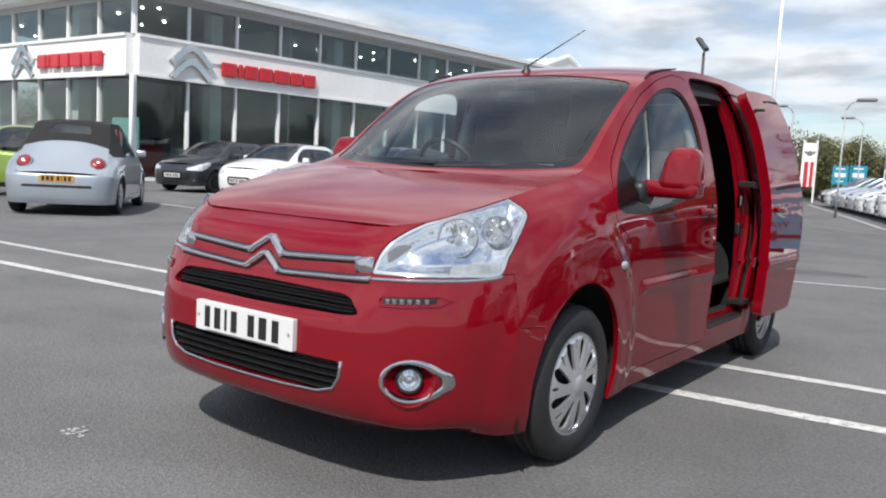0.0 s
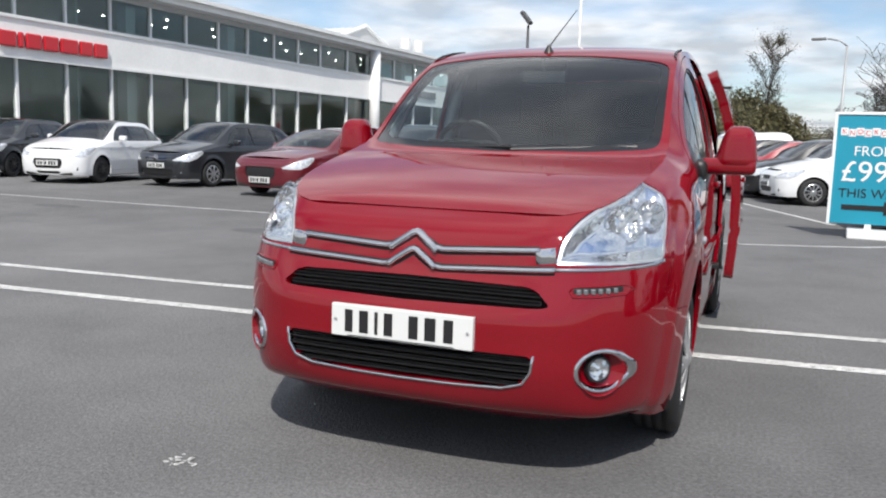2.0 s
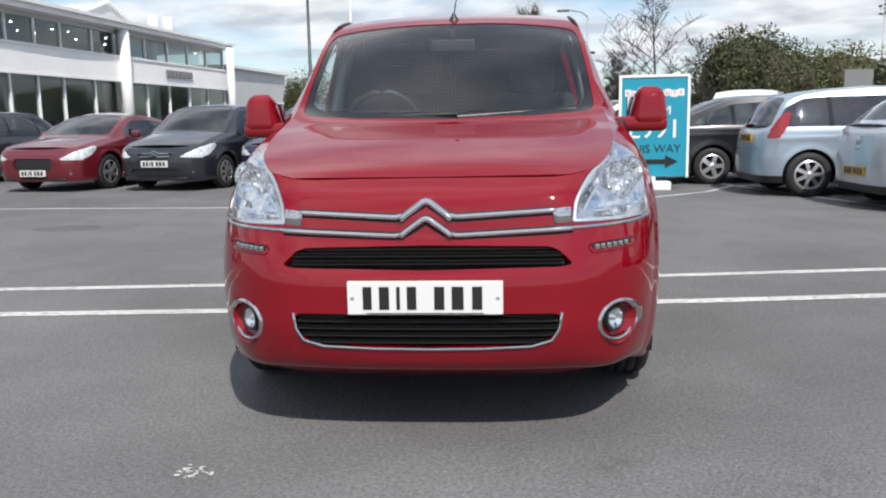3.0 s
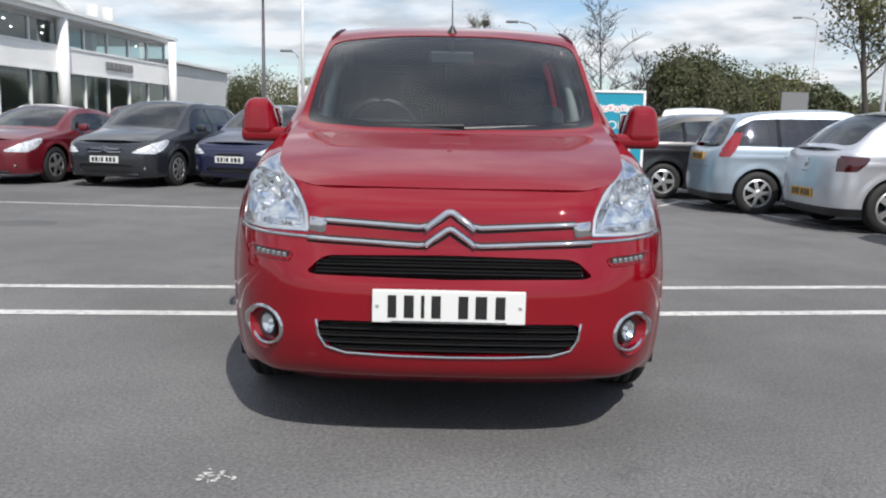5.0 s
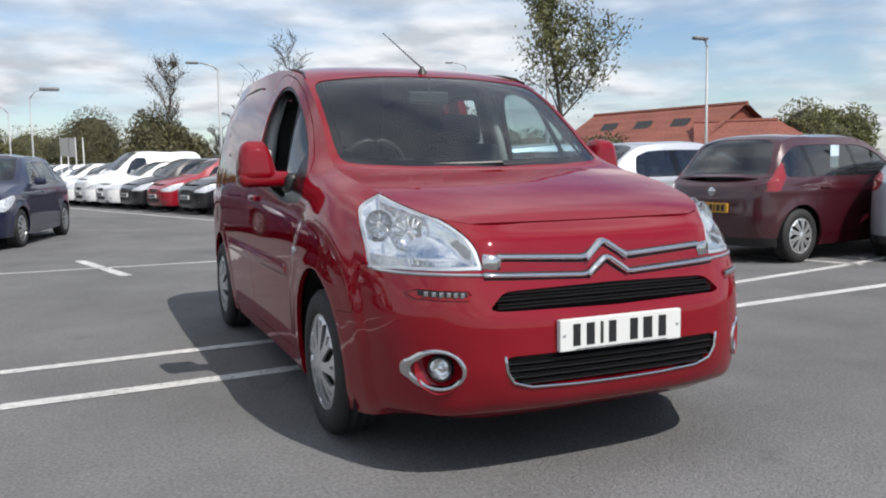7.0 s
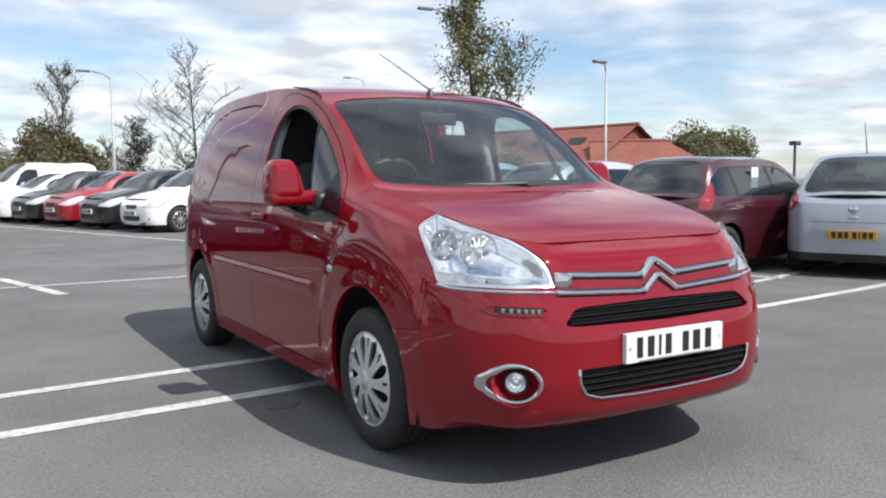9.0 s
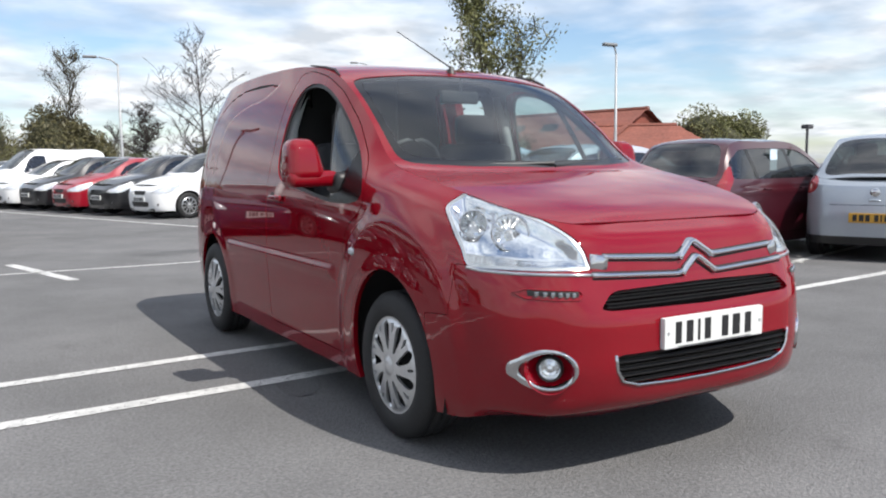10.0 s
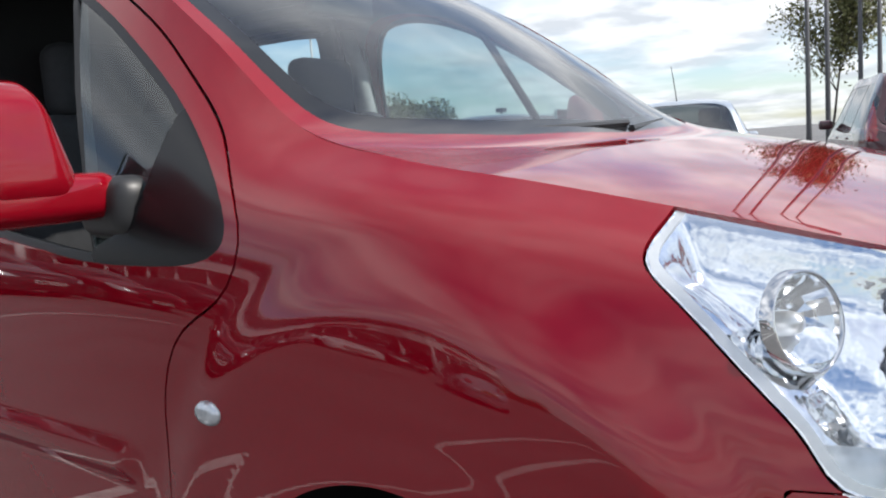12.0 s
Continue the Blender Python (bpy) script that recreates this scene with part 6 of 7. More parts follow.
pitched((-38.0, 47.0), (-23.2, 45.6), 9.0, EAVE, EAVE + 1.5, "gable_roof")
# round columns at the entrance and at the far end, corner post
for x, y, rr in ((-20.9, 42.5, .32), (-19.3, 55.6, .27)):
    bm = bmesh.new()
    tube(bm, [(x, y, 0), (x, y, WIN1 + .25)], rr, 20)
    part("round_column", bm, M_FRAME, shop, smooth=True)
bm = bmesh.new()
tube(bm, [(-23.12, 14.45, 0), (-23.12, 14.45, BAND0)], .07, 12)
part("corner_post", bm, M_FRAME, shop, smooth=True)
for dx in (0, 1.4):
    bm = bmesh.new()
    tube(bm, [(-23.3 + dx * .3, 52.2 + dx, EAVE), (-23.3 + dx * .3, 52.2 + dx, EAVE + 1.6)], .40, 14)
    part("vent_stack", bm, M_WAREHOUSE, shop, smooth=True)


def wall_sign(p, q, start, k=1.0):
    """Two bright chevrons, one over the other, and a row of red blocks on a band."""
    m, ln = along(p, q)
    base = thing("wall_sign", "chrome chevrons and red block letters on the white band", "sign")
    for dz in (0, -.50):
        bm = bmesh.new()
        top = [(-.86, -.58), (-.52, -.22), (-.22, .05), (0, .14), (.22, .05), (.52, -.22), (.86, -.58)]
        low = [(.70, -.72), (.46, -.46), (.20, -.22), (0, -.14), (-.20, -.22), (-.46, -.46), (-.70, -.72)]
        poly_prism(bm, [(start + .86 + x * k, 4.80 + dz + z * .92) for x, z in top + low], -.46, -.33, "xz")
        bmesh.ops.transform(bm, matrix=m, verts=bm.verts)
        part("chevron", bm, M_CHROME, base)
    x = start + 2.12 * k
    for n, w in enumerate((.66, .20, .60, .62, .74, .58, .60)):
        w *= k
        bm = bmesh.new()
        rounded_block(bm, (w, .12, .52), (x + w / 2, -.42, 4.20), .05, 2)
        bmesh.ops.transform(bm, matrix=m, verts=bm.verts)
        part("sign_block", bm, M_SIGNRED, base)
        x += w + .09 * k
    bm = bmesh.new()
    box(bm, start + 1.5 * k, x, -.36, -.33, 4.34, 4.37)
    bmesh.ops.transform(bm, matrix=m, verts=bm.verts)
    part("sign_rail", bm, M_SILVER, base)


wall_sign(P0, P1, 1.12)
wall_sign(PL, P0, 7.1)
m3, _ = along(P2, P3)
base = thing("wall_sign", "row of dark grey block letters on the white band", "sign")
x = 4.6
for w in (.30, .42, .42, .42, .36, .42, .38):
    bm = bmesh.new()
    rounded_block(bm, (w, .10, .46), (x + w / 2, -.41, 4.32), .04, 2)
    bmesh.ops.transform(bm, matrix=m3, verts=bm.verts)
    part("sign_block", bm, M_TRIMGREY, base)
    x += w + .12
# posters on the upper glass
bm = bmesh.new(); box(bm, 1.2, 2.6, .06, .08, 5.15, 6.0)
bmesh.ops.transform(bm, matrix=m3, verts=bm.verts)
tagged(part("window_poster", bm, mat("poster_blue", (.25, .50, .62), rough=.5), None), "pale blue poster behind the upper window", "poster")
m0, l0 = along(PL, P0)
bm = bmesh.new(); box(bm, l0 - 2.2, l0 - .5, .5, .55, .1, 2.2)
bmesh.ops.transform(bm, matrix=m0, verts=bm.verts)
tagged(part("display_board", bm, mat("board_turquoise", (.22, .50, .50), rough=.5), None), "turquoise display board inside the showroom glass", "display board")

# workshop shed beyond
shed = thing("workshop_shed", "plain pale grey sheet-clad workshop with a low pitched roof", "building")
bm = bmesh.new(); poly_prism(bm, [(-20.3, 57.6), (-19.4, 70.5), (-44, 72), (-44, 58.6)], 0, 5.3, "xy"); part("wall", bm, M_WAREHOUSE, shed)
bm = bmesh.new(); poly_prism(bm, [(-20.0, 57.4), (-19.1, 70.9), (-44.4, 72.4), (-44.4, 58.4)], 5.3, 5.5, "xy"); part("roof", bm, M_FRAME, shed)

# brick building with tiled roof, beyond the lane
M_BRICK = mat("red_brick", (0.22, 0.062, 0.042), rough=.85, grain=.2, scale=14, spot=.15, spot_scale=.7)
M_TILE = mat("clay_tile", (0.19, 0.062, 0.043), rough=.8, grain=.25, scale=9, spot=.15, spot_scale=.6)
house = thing("brick_building", "low red-brick building with a clay-tiled pitched roof", "building")
def polar(deg, dist, z=0.0):
    return Vector((-2.44 + dist * math.sin(radians(deg)), -2.22 + dist * math.cos(radians(deg)), z))
A, B = polar(35.0, 49.5), polar(44.3, 43.5)
dirn = (B - A).normalized(); out = Vector((dirn.y, -dirn.x, 0))
def house_block(a, b, wid, eave, ridge, hip=0.0):
    o = Vector(((b - a).normalized().y, -(b - a).normalized().x, 0)) * wid / 2
    up = Vector((0, 0, 1))
    bm = bmesh.new()
    f = [bm.verts.new(p) for p in (a + o, b + o, b - o, a - o)]
    t = [bm.verts.new(p + eave * up) for p in (a + o, b + o, b - o, a - o)]
    g0, g1 = bm.verts.new(a + ridge * up), bm.verts.new(b + ridge * up if not hip else b + eave * up)
    for i in range(4):
        j = (i + 1) % 4
        bm.faces.new((f[i], f[j], t[j], t[i]))
    bm.faces.new((t[1], t[2], g1)) if not hip else None
    bm.faces.new((t[3], t[0], g0))
    part("wall", bm, M_BRICK, house)
    d = (b - a).normalized()
    e = o * 1.10
    ra, rb = a - d * .3 + (ridge + .12) * up, b + d * (.3 - hip) + (ridge + .12) * up
    n = 10
    for s in (1, -1):
        bm = bmesh.new()
        lo_a, lo_b = a - d * .3 + e * s + (eave - .22) * up, b + d * .3 + e * s + (eave - .22) * up
        rows = [[bm.verts.new(lo.lerp(hi, k / n) + (.03 if k % 2 else 0) * up) for lo, hi in ((lo_a, ra), (lo_b, rb))] for k in range(n + 1)]
        for r0, r1 in zip(rows, rows[1:]):
            bm.faces.new((r0[0], r0[1], r1[1], r1[0]))
        part("roof_slope", bm, M_TILE, house)
    if hip:
        bm = bmesh.new()
        bm.faces.new([bm.verts.new(p) for p in (b + d * .3 + e + (eave - .22) * up, b + d * .3 - e + (eave - .22) * up, rb)])
        part("roof_slope", bm, M_TILE, house)
    bm = bmesh.new()
    tube(bm, [ra, rb], .12, 6)
    part("ridge", bm, M_TILE, house)
house_block(A, B, 6.8, 2.15, 3.85)
house_block(B - dirn * .8 + out * 2.2, polar(48.6, 42.7), 4.5, 1.85, 2.95, hip=1.9)
for k in (.25, .5, .75):
    c = A.lerp(B, k) + out * 1.75 + Vector((0, 0, 3.05))
    bm = bmesh.new(); box(bm, -.5, .5, -.05, .05, -.4, .4)
    bmesh.ops.transform(bm, matrix=Matrix.Translation(c) @ Matrix.Rotation(math.atan2(dirn.y, dirn.x), 4, "Z") @ Matrix.Rotation(radians(-45), 4, "X"), verts=bm.verts)
    part("rooflight", bm, M_DARKTRIM, house)

# ---- sign boards, lamp posts, trees ----
M_TEAL = mat("sign_teal", (0.012, 0.25, 0.36), rough=.4, spot=.04)
M_POLE = mat("galvanised_pole", (0.34, 0.35, 0.36), rough=.5, metal=.3, spot=.08)
M_POLEDARK = mat("dark_pole", (0.05, 0.05, 0.055), rough=.5)


def words(text, size, material, parent, at, name="lettering"):
    cu = bpy.data.curves.new(name, "FONT")
    cu.body, cu.size, cu.align_x, cu.extrude = text, size, "CENTER", 0.002
    ob = new("tmp", cu)
    dg = bpy.context.evaluated_depsgraph_get()
    me = bpy.data.meshes.new_from_object(ob.evaluated_get(dg))
    bpy.data.objects.remove(ob)
    me.materials.clear()
    o = obj(name, me, material, parent)
    o.matrix_basis = at
    return o


def price_board(x, y, deg, full=True, w=1.22, h=1.88, z0=.25):
    b = thing("price_board", "teal forecourt price board in a white frame on a white foot", "sign", pose(x, y, 0, 0, 0, deg) @ Matrix.Scale(.81, 4))
    bm = bmesh.new(); box(bm, -w / 2, w / 2, -.03, .03, z0, z0 + h); part("board", bm, M_TEAL, b)
    for n, (x0, x1, za, zb) in enumerate(((-w / 2 - .05, -w / 2, z0 - .02, z0 + h + .05), (w / 2, w / 2 + .05, z0 - .02, z0 + h + .05), (-w / 2, w / 2, z0 + h, z0 + h + .05))):
        bm = bmesh.new(); box(bm, x0, x1, -.05, .05, za, zb, .008); part("board_frame", bm, M_FRAME, b)
    bm = bmesh.new(); box(bm, -.32, .32, -.25, .25, .0, .16, .02); part("foot", bm, M_FRAME, b)
    bm = bmesh.new(); box(bm, -.05, .05, -.03, .03, .16, z0); part("foot_post", bm, M_FRAME, b)
    face = lambda px, pz: Matrix.Translation((px, -.036, pz)) @ Matrix.Rotation(radians(90), 4, "X")
    if full:
        for k, ch in enumerate("KNOCKOUTS"):
            bm = bmesh.new(); rounded_block(bm, (.115, .008, .13), (-.49 + .1225 * k, -.034, z0 + 1.58 + .012 * (-1) ** k), .003, 1); part("letter_tile", bm, M_FRAME, b)
            words(ch, .12, M_SIGNRED, b, Matrix.Translation((-.49 + .1225 * k, -.0405, z0 + 1.54 + .012 * (-1) ** k)) @ Matrix.Rotation(radians(90), 4, "X"))
        words("FROM", .24, M_FRAME, b, face(0, z0 + 1.18))
        words("£991", .50, M_FRAME, b, face(0, z0 + .74))
        words("THIS WAY", .22, M_INK, b, face(0, z0 + .46))
        bm = bmesh.new()
        poly_prism(bm, [(-.44, z0 + .24), (.22, z0 + .24), (.22, z0 + .16), (.46, z0 + .285), (.22, z0 + .41), (.22, z0 + .33), (-.44, z0 + .33)], -.038, -.034, "xz")
        part("arrow", bm, M_INK, b)
    else:
        for z, hh, ww in ((1.45, .12, .7), (1.05, .34, .8), (.6, .10, .6)):
            bm = bmesh.new(); box(bm, -ww / 2, ww / 2, -.038, -.034, z0 + z - hh / 2, z0 + z + hh / 2); part("text_bar", bm, M_FRAME, b)
    return b


price_board(2.57, 10.33, -4)


def banner(x, y, deg):
    b = thing("banner_sign", "teal banner board on slim grey posts behind the parked cars", "sign", pose(x, y, 0, 0, 0, deg), "banner boards in the lane")
    for k in (-.34, .34):
        bm = bmesh.new(); tube(bm, [(k, 0, 0), (k, 0, 2.14)], .018, 8); part("post", bm, M_POLE, b)
    bm = bmesh.new(); box(bm, -.39, .39, -.035, -.022, 1.12, 2.12); part("board", bm, M_TEAL, b)
    bm = bmesh.new(); box(bm, -.39, .39, -.022, -.016, 1.12, 2.12); part("board_back", bm, M_FRAME, b)
    for z, hh, ww in ((1.97, .06, .46), (1.64, .22, .54), (1.30, .05, .36)):
        bm = bmesh.new(); box(bm, -ww / 2, ww / 2, -.040, -.035, z - hh / 2, z + hh / 2); part("text_bar", bm, M_FRAME, b)


banner(-6.65, 46.4, 10)
banner(-5.35, 43.9, 10)


def post_sign(x, y, deg):
    """Two pale panels, each on a pair of slim white posts."""
    b = thing("post_sign", "pale panels on four slim white posts between parked cars", "sign", pose(x, y, 0, 0, 0, deg))
    for k in (-.44, -.17, .13, .42):
        bm = bmesh.new(); tube(bm, [(k, 0, 0), (k, 0, 2.55)], .022, 8); part("post", bm, M_FRAME, b)
    for x0, x1, z0 in ((-.46, -.15, 1.82), (-.13, .11, 1.78)):
        bm = bmesh.new(); box(bm, x0, x1, -.045, -.023, z0, 2.53); part("panel", bm, M_TRIMGREY, b)


post_sign(-2.25, 33.45, 17)


def lamp_post(x, y, h, arm=(0, 0), heads=1, material=None, r=.075):
    p = thing("street_lamp", "tall galvanised street lamp" if heads == 1 else "slim dark post with a tilted floodlight on top", "lamp", pose(x, y, 0), "lamps of the car park")
    material = material or M_POLE
    bm = bmesh.new()
    tube(bm, [(0, 0, 0), (0, 0, 1.0), (0, 0, h - .3 if heads == 1 else h)], [r * 1.25, r, r * .62], 10)
    part("pole", bm, material, p, smooth=True)
    if heads == 1:
        ax, ay = arm
        bm = bmesh.new(); tube(bm, [(0, 0, h - .35), (ax * .25, ay * .25, h - .1), (ax * .7, ay * .7, h)], r * .5, 8); part("arm", bm, material, p, smooth=True)
        bm = bmesh.new()
        rounded_block(bm, (.62, .22, .12), (0, 0, 0), .05, 3)
        bmesh.ops.transform(bm, matrix=Matrix.Translation((ax, ay, h)) @ Matrix.Rotation(math.atan2(ay, ax), 4, "Z"), verts=bm.verts)
        part("lamp_head", bm, M_TRIMGREY, p, smooth=True)
    else:
        bm = bmesh.new()
        tube(bm, [(0, 0, h), (.05, 0, h + .10)], .02, 6)
        part("bracket", bm, material, p)
        bm = bmesh.new()
        rounded_block(bm, (.10, .24, .36), (0, 0, 0), .02, 2)
        bmesh.ops.transform(bm, matrix=Matrix.Translation((-.05, 0, h + .20)) @ Matrix.Rotation(radians(-38), 4, "Y"), verts=bm.verts)
        part("floodlight", bm, M_POLEDARK, p)
    return p


lamp_post(-4.45, 17.3, 4.05, heads=2, material=M_POLEDARK, r=.05)
lamp_post(4.25, 38.2, 6.25, (-1.15, .2))
lamp_post(25.6, 55.7, 9.1, (-1.3, .3))
lamp_post(14.5, 24.9, 7.65, (-1.15, .1))
lamp_post(18.7, 20.9, 5.5, (-.32, 0), r=.06)
lamp_post(-3.4, 28.7, 4.0, (.62, .0), r=.034)
lamp_post(-5.1, 42.4, 4.4, (-.7, .0), r=.042)
lamp_post(-7.3, 38, 4.6, (-.6, .0), r=.06)
bm = bmesh.new(); tube(bm, [(0, 0, 0), (0, 0, 9.5)], [.07, .035], 10)
fp = tagged(part("flagpole", bm, M_FRAME, None, smooth=True), "tall plain white flagpole", "flagpole")
fp.matrix_basis = pose(-4.9, 25.3, 0)
# brand pylon with a red panel
pyl = thing("pylon_sign", "slim white pylon sign with a red panel and a winged badge", "sign", pose(-8.9, 49.3, 0, 0, 0, 5))
for x0, x1 in ((-.40, -.31), (.31, .40)):
    bm = bmesh.new(); box(bm, x0, x1, -.1, .1, 0, 3.6); part("post", bm, M_FRAME, pyl)
bm = bmesh.new(); box(bm, -.31, .31, -.05, .05, .9, 3.45); part("panel", bm, M_FRAME, pyl)
for x0, x1 in ((-.25, -.03), (.08, .25)):
    bm = bmesh.new(); box(bm, x0, x1, -.06, -.051, .9, 2.35); part("stripe", bm, M_SIGNRED, pyl, "red stripe")
bm = bmesh.new(); lathe(bm, [(-.09, .001), (-.09, .13), (-.05, .15)], 24, "y", (0, 0, 2.85)); part("badge", bm, M_TRIMGREY, pyl)
for sx in (-1, 1):
    bm = bmesh.new(); poly_prism(bm, [(sx * .12, 2.78), (sx * .30, 2.90), (sx * .28, 2.98), (sx * .12, 2.92)], -.085, -.052, "xz"); part("badge_wing", bm, M_TRIMGREY, pyl)

# road sign backs and a camera mast
def plain_sign(x, y, deg, w, h, z):
    s = thing("road_sign", "grey back of a large road sign on two posts", "sign", pose(x, y, 0, 0, 0, deg))
    for k in (-.35, .35):
        bm = bmesh.new(); tube(bm, [(k * w, .05, 0), (k * w, .05, z + h)], .045, 8); part("post", bm, M_POLE, s)
    bm = bmesh.new(); box(bm, -w / 2, w / 2, -.02, .02, z, z + h); part("sign_plate", bm, M_TRIMGREY, s)
plain_sign(11.6, 25.0, 10, .98, .92, 1.58)
mast = thing("camera_mast", "slim mast with a security camera", "mast", pose(25.0, 17.4, 0))
bm = bmesh.new(); tube(bm, [(0, 0, 0), (0, 0, 2.42)], .05, 8); part("pole", bm, M_POLEDARK, mast)
bm = bmesh.new(); rounded_block(bm, (.34, .3, .16), (0, 0, 2.48), .03, 2); part("camera_box", bm, M_POLEDARK, mast)


# filler colour for shrub cores, darkened as the shade within
M_SHADECORE = mat("shrub_shade_core", (0.040, 0.040, 0.018), rough=.9, grain=.4, scale=9, bump=.05)


def leaf_mat(name, c0, c1):
    m = bpy.data.materials.new(name)
    m.use_nodes = True
    n, l = m.node_tree.nodes, m.node_tree.links
    b = n["Principled BSDF"]
    g, r = n.new("ShaderNodeNewGeometry"), n.new("ShaderNodeValToRGB")
    r.color_ramp.elements[0].color, r.color_ramp.elements[1].color = (*c0, 1), (*c1, 1)
    l.new(g.outputs["Random Per Island"], r.inputs[0]); l.new(r.outputs[0], b.inputs["Base Color"])
    b.inputs["Roughness"].default_value = .6
    return m


M_BARK = mat("bark", (0.042, 0.035, 0.030), rough=.9, grain=.3, scale=12)
M_TWIG = mat("twigs", (0.040, 0.033, 0.029), rough=.9, grain=.2, scale=6)
M_LEAF = leaf_mat("spring_leaves", (0.060, 0.070, 0.020), (0.16, 0.155, 0.050))
M_LEAFBROWN = leaf_mat("budding_scrub", (0.045, 0.040, 0.018), (0.105, 0.095, 0.036))
M_LEAFDARK = leaf_mat("evergreen_leaves", (0.022, 0.032, 0.011), (0.075, 0.085, 0.028))


def branches(h, seed, spread=.55, depth=4, first=.22, up=.25, lean=0.0, thick=.012, reach=.34):
    """Tapered limbs of a tree round one leader, as lists of (points, radii), and the twigs' places."""
    r = random.Random(seed)
    limbs, tips = [], []

    def grow(p, d, ln, rad, lv):
        n = 9 if lv == 0 else 5 if lv == 1 else 4
        pts, rs = [p.copy()], [rad]
        for k in range(n):
            wob = .05 if lv == 0 else .13
            d = (d + Vector((r.gauss(0, wob), r.gauss(0, wob), r.gauss(0, .05) + up * .10))).normalized()
            p = p + d * ln / n
            f = (k + 1) / n
            pts.append(p.copy()); rs.append(rad * (1 - (.85 if lv == 0 else .62) * f))
            if lv >= 2:
                tips.append((p.copy(), lv))
            if lv < depth and (lv or f > first):
                for _ in range(2 if lv == 0 else 1 + (r.random() < .35)):
                    a = r.uniform(0, 2 * math.pi)
                    side = Vector((math.cos(a), math.sin(a), r.uniform(.15, .6))).normalized()
                    if lv == 0:
                        size = h * reach * r.uniform(.6, 1.1) * (1.15 - .75 * f)
                    else:
                        size = ln * r.uniform(.38, .62)
                    grow(p, (d * (1 - spread) + side * spread).normalized(), size, rs[-1] * (.50 if lv == 0 else .62), lv + 1)
        limbs.append((pts, rs, lv))
    grow(Vector((0, 0, 0)), Vector((lean, 0, 1)).normalized(), h * .92, h * thick, 0)
    return limbs, tips


def limbs_mesh(name, limbs, keep):
    V, F = [], []
    for pts, rs, lv in limbs:
        if not keep(lv):
            continue
        sides = 8 if lv == 0 else 5 if lv == 1 else 3
        start = len(V)
        for i, (p, rr) in enumerate(zip(pts, rs)):
            d = (pts[min(i + 1, len(pts) - 1)] - pts[max(i - 1, 0)]).normalized()
            a = d.cross(Vector((.3, .9, .2))).normalized()
            b = d.cross(a)
            for k in range(sides):
                t = 2 * math.pi * k / sides
                V.append(p + max(rr, .009) * (math.cos(t) * a + math.sin(t) * b))
        for i in range(len(pts) - 1):
            for k in range(sides):
                q = start + i * sides
                F.append((q + k, q + (k + 1) % sides, q + sides + (k + 1) % sides, q + sides + k))
    me = bpy.data.meshes.new(name)
    me.from_pydata([tuple(v) for v in V], [], F)
    me.shade_smooth()
    return me


def leaves_mesh(name, centres, size, seed):
    """Small pointed leaves, two faces each, turned at random."""
    r = np.random.default_rng(seed)
    c = np.asarray(centres, float)
    n = len(c)
    a = r.normal(size=(n, 3)); a /= np.linalg.norm(a, axis=1, keepdims=True)
    b = np.cross(a, r.normal(size=(n, 3))); b /= np.linalg.norm(b, axis=1, keepdims=True)
    s = size * r.uniform(.6, 1.3, (n, 1))
    V = np.stack([c - a * s, c + b * s * .45, c + a * s, c - b * s * .45], 1).reshape(-1, 3)
    i = np.arange(n) * 4
    F = np.concatenate([np.stack([i, i + 1, i + 2], 1), np.stack([i, i + 2, i + 3], 1)])
    me = bpy.data.meshes.new(name)
    me.from_pydata(V.tolist(), [], F.tolist())
    return me


def bare_tree(x, y, h, seed, label="bare tree with fine spreading twigs", buds=0, depth=4, spread=.62, thick=.012, reach=.36):
    t = thing("bare_tree", label, "tree", pose(x, y, 0, 0, 0, seed * 40))
    limbs, tips = branches(h, seed, depth=depth, spread=spread, thick=thick, reach=reach)
    obj("trunk", limbs_mesh("trunk", limbs, lambda lv: lv <= 1), M_BARK, t)
    obj("twig_crown", limbs_mesh("twig_crown", limbs, lambda lv: lv > 1), M_TWIG, t)
    if buds:
        r = random.Random(seed)
        c = [tuple(p + Vector((r.gauss(0, .12), r.gauss(0, .12), r.gauss(0, .12)))) for p, lv in tips for _ in range(buds)]
        obj("bud_haze", leaves_mesh("bud_haze", c, .026, seed), M_LEAFBROWN, t)
    return t


def leafy_tree(x, y, h, seed, radius, leaves=5200, size=.09, low=.25, material=None, label="slim tree in fresh spring leaf"):
    t = thing("tree", label, "tree", pose(x, y, 0, 0, 0, seed * 31))
    limbs, tips = branches(h, seed, depth=3, spread=.55, up=.45, thick=.010, reach=radius / h * 1.05, first=low)
    obj("trunk", limbs_mesh("trunk", limbs, lambda lv: True), M_BARK, t)
    r = np.random.default_rng(seed)
    # leaves gathered along the twigs, so that the crown keeps its gaps
    C = np.array([tuple(p) for p, lv in tips])
    P = C[r.integers(0, len(C), leaves)] + r.normal(scale=.085 * radius, size=(leaves, 3))
    obj("crown", leaves_mesh("crown", P, size, seed), material or M_LEAF, t)
    return t


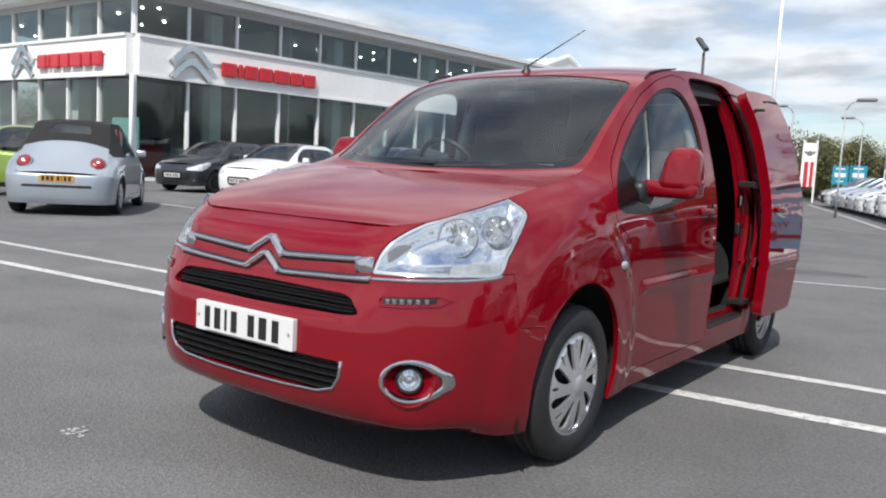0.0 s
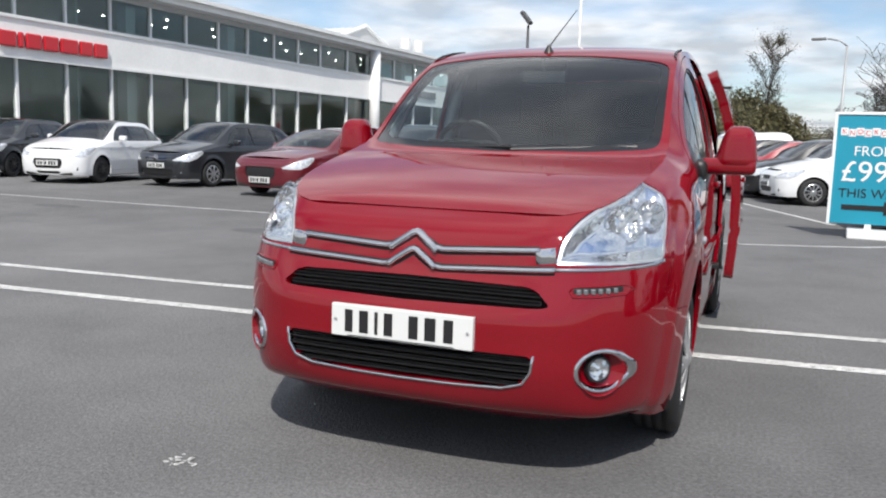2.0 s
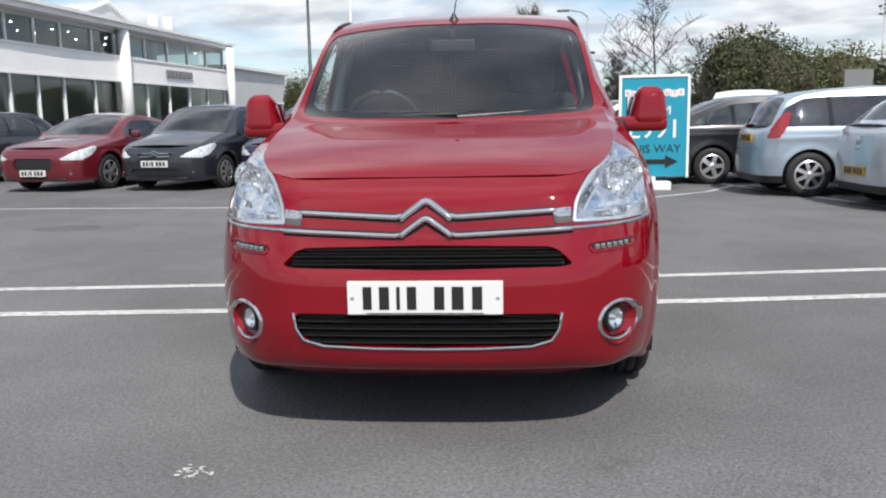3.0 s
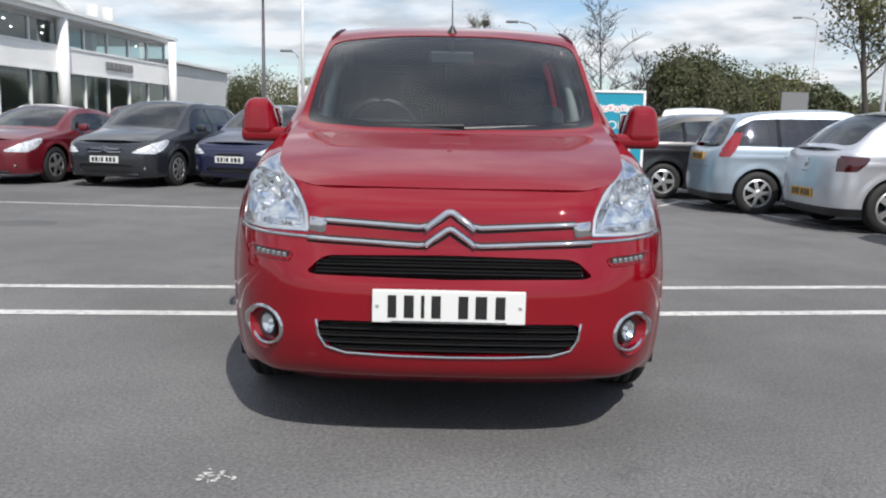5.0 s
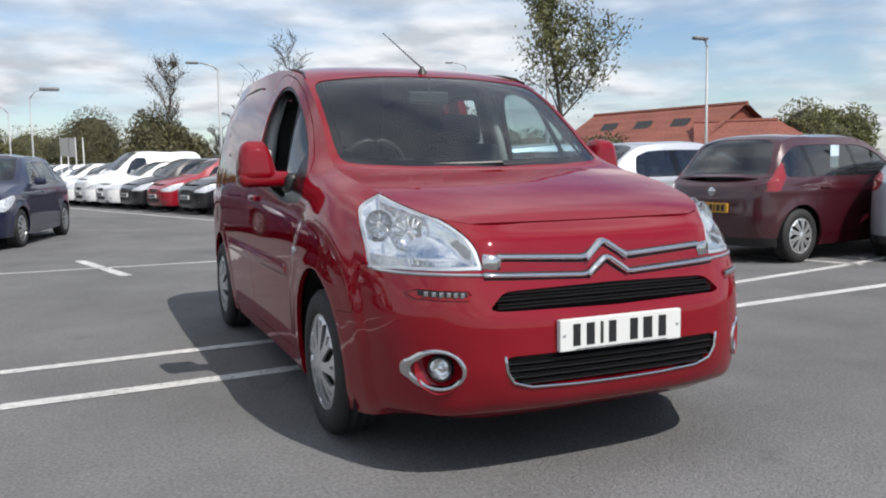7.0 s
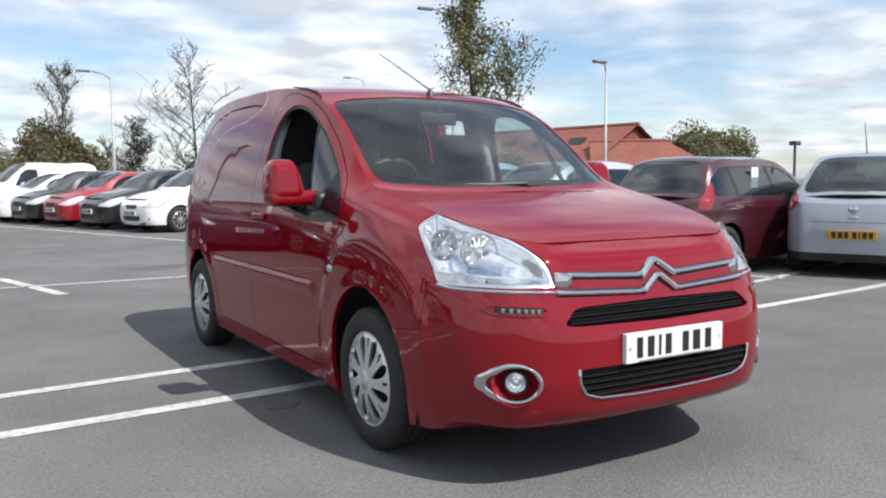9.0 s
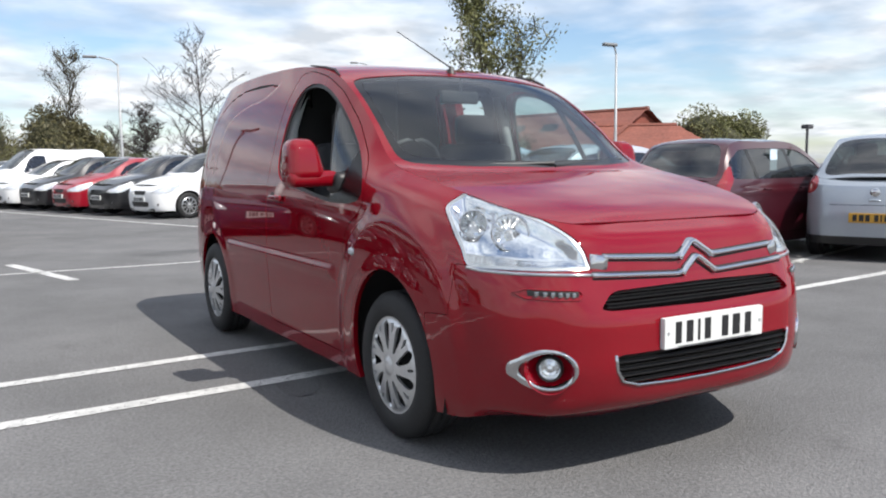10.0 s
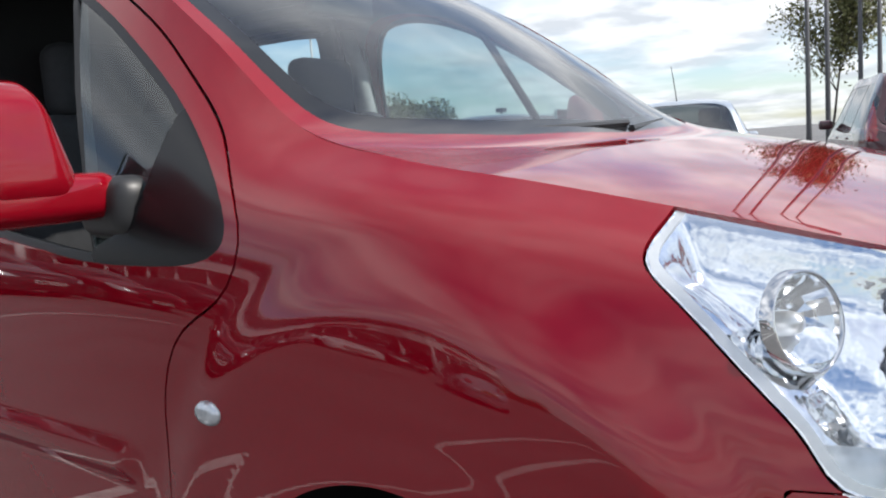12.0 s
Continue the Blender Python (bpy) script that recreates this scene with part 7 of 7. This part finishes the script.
def bush(x, y, w, d, h, seed, material, leaves=15000, size=.075, label="dense roadside shrub coming into leaf", name="shrub", deg=0, lump=7):
    t = thing(name, label, "shrub", pose(x, y, 0, 0, 0, deg))
    r = np.random.default_rng(seed)
    k = lump
    cx, cy, cz = r.uniform(-.38, .38, k) * w, r.uniform(-.3, .3, k) * d, r.uniform(.25, .62, k) * h
    rr = r.uniform(.26, .42, k)
    i = r.integers(0, k, leaves)
    dirv = r.normal(size=(leaves, 3)); dirv /= np.linalg.norm(dirv, axis=1, keepdims=True)
    q = r.uniform(.45, 1.0, (leaves, 1)) ** .5
    P = np.stack([cx, cy, cz], 1)[i] + dirv * q * np.stack([rr * min(w, 2.2 * h), rr * min(d * 1.3, 2.2 * h), rr * h * 1.15], 1)[i]
    P[:, 2] = np.abs(P[:, 2])
    # added lumps fill the shrub; their dark colour stands for shade among leaves
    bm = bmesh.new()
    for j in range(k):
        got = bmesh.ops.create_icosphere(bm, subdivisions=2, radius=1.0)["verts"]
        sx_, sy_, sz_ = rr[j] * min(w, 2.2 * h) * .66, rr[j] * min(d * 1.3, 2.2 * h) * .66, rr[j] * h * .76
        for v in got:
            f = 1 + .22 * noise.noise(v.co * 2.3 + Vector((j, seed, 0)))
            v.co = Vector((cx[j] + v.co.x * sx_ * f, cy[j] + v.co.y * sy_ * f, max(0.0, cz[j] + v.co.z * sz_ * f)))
    part("shade_core", bm, M_SHADECORE, t)
    obj("foliage", leaves_mesh("foliage", P, size, seed), material, t)
    bm = bmesh.new()
    for s in range(5):
        a = r.uniform(0, 6.28)
        tube(bm, [(0, 0, 0), (math.cos(a) * w * .15, math.sin(a) * d * .15, h * .35), (math.cos(a) * w * .28, math.sin(a) * d * .28, h * .62)], [.06, .045, .02], 5)
    part("stems", bm, M_BARK, t)
    return t


leafy_tree(8.3, 13.5, 7.2, 3, 1.42, leaves=12000, size=.045, low=.24)
bare_tree(6.5, 32.2, 6.4, 4, reach=.38, spread=.62, depth=3, thick=.012)
bare_tree(1.2, 30.0, 5.3, 7, spread=.46, reach=.30, thick=.008, depth=3, buds=2, label="thin upright tree coming into bud")
bush(1.2, 29.7, 2.4, 2.0, 3.3, 11, M_LEAFBROWN)
bare_tree(5.0, 44, 3.4, 9, depth=3)
bare_tree(6.7, 45, 4.2, 12, spread=.70, reach=.50)
bush(8.2, 41, 7.5, 3, 2.2, 13, M_LEAFDARK, lump=10)
bush(-2.65, 54, 5.3, 3.6, 5.1, 14, M_LEAFBROWN, lump=9)
bush(-8.2, 54.8, 4.2, 3.6, 4.6, 15, M_LEAF, lump=9)
bush(-3.0, 60, 6.5, 3.5, 4.6, 16, M_LEAF, lump=10)
bush(-12.5, 62, 5, 3.5, 3.3, 17, M_LEAFDARK, lump=9)
bush(-14.9, 58.5, 2.1, 2, 4.6, 23, M_LEAFDARK, lump=7)
bush(1.5, 62, 9, 4, 3.3, 18, M_LEAFBROWN, lump=12)
# belt behind the lane
for bx, by, bw, bh, sd, mt in ((10.2, 31, 3.6, 4.7, 31, M_LEAFDARK), (13.4, 33, 4.4, 4.0, 32, M_LEAF), (18.5, 34, 4.5, 2.9, 33, M_LEAFDARK), (9.0, 33, 4.5, 3.2, 34, M_LEAFBROWN), (22.5, 33.5, 5.0, 2.8, 35, M_LEAFBROWN), (26.5, 36, 6, 3.0, 36, M_LEAFBROWN), (16.5, 29.5, 4, 1.9, 37, M_LEAFDARK), (14.1, 28.4, 1.9, 3.3, 38, M_LEAFDARK)):
    bush(bx, by, bw, 2.6, bh, sd, mt, lump=9)
bare_tree(8.0, 30.0, 3.9, 41, depth=3)
bare_tree(9.9, 31.5, 3.8, 42)
bush(30.7, 26.7, 3.9, 3.2, 4.0, 51, M_LEAF, lump=16, leaves=30000, size=.08)
bush(33, 42, 8, 4, 2.6, 53, M_LEAFBROWN, lump=9)
leafy_tree(22.9, 5.4, 4.7, 61, 2.3, leaves=9000, low=.36, size=.06, label="broad low tree in fresh leaf by the lane")
for x, y in ((18.6, 4.95), (18.9, 4.6), (20.5, 4.2), (20.6, 3.8)):
    lamp_post(x, y, 7.5, (.5, -1.0), material=M_POLEDARK, r=.06)
# far woods that close the view
r = np.random.default_rng(77)
P = []
for a in np.arange(-75, 46, .5):
    dist = 120 + 30 * math.sin(a * .11) + r.uniform(-8, 8)
    hh = 4.2 + 1.6 * math.sin(a * .37) + 1.2 * math.sin(a * .9 + 1) + r.uniform(-.6, .8)
    n = 1000
    ang = np.radians(a + r.normal(0, .55, n))
    dd = dist + r.normal(0, 3, n)
    P.append(np.stack([dd * np.sin(ang), dd * np.cos(ang), r.beta(1.1, 1.3, n) * hh], 1))
ob = obj("far_woods", leaves_mesh("far_woods", np.concatenate(P), .15, 5), M_LEAFBROWN)
tagged(ob, "belt of far woods in early leaf", "woods", kind="stuff")
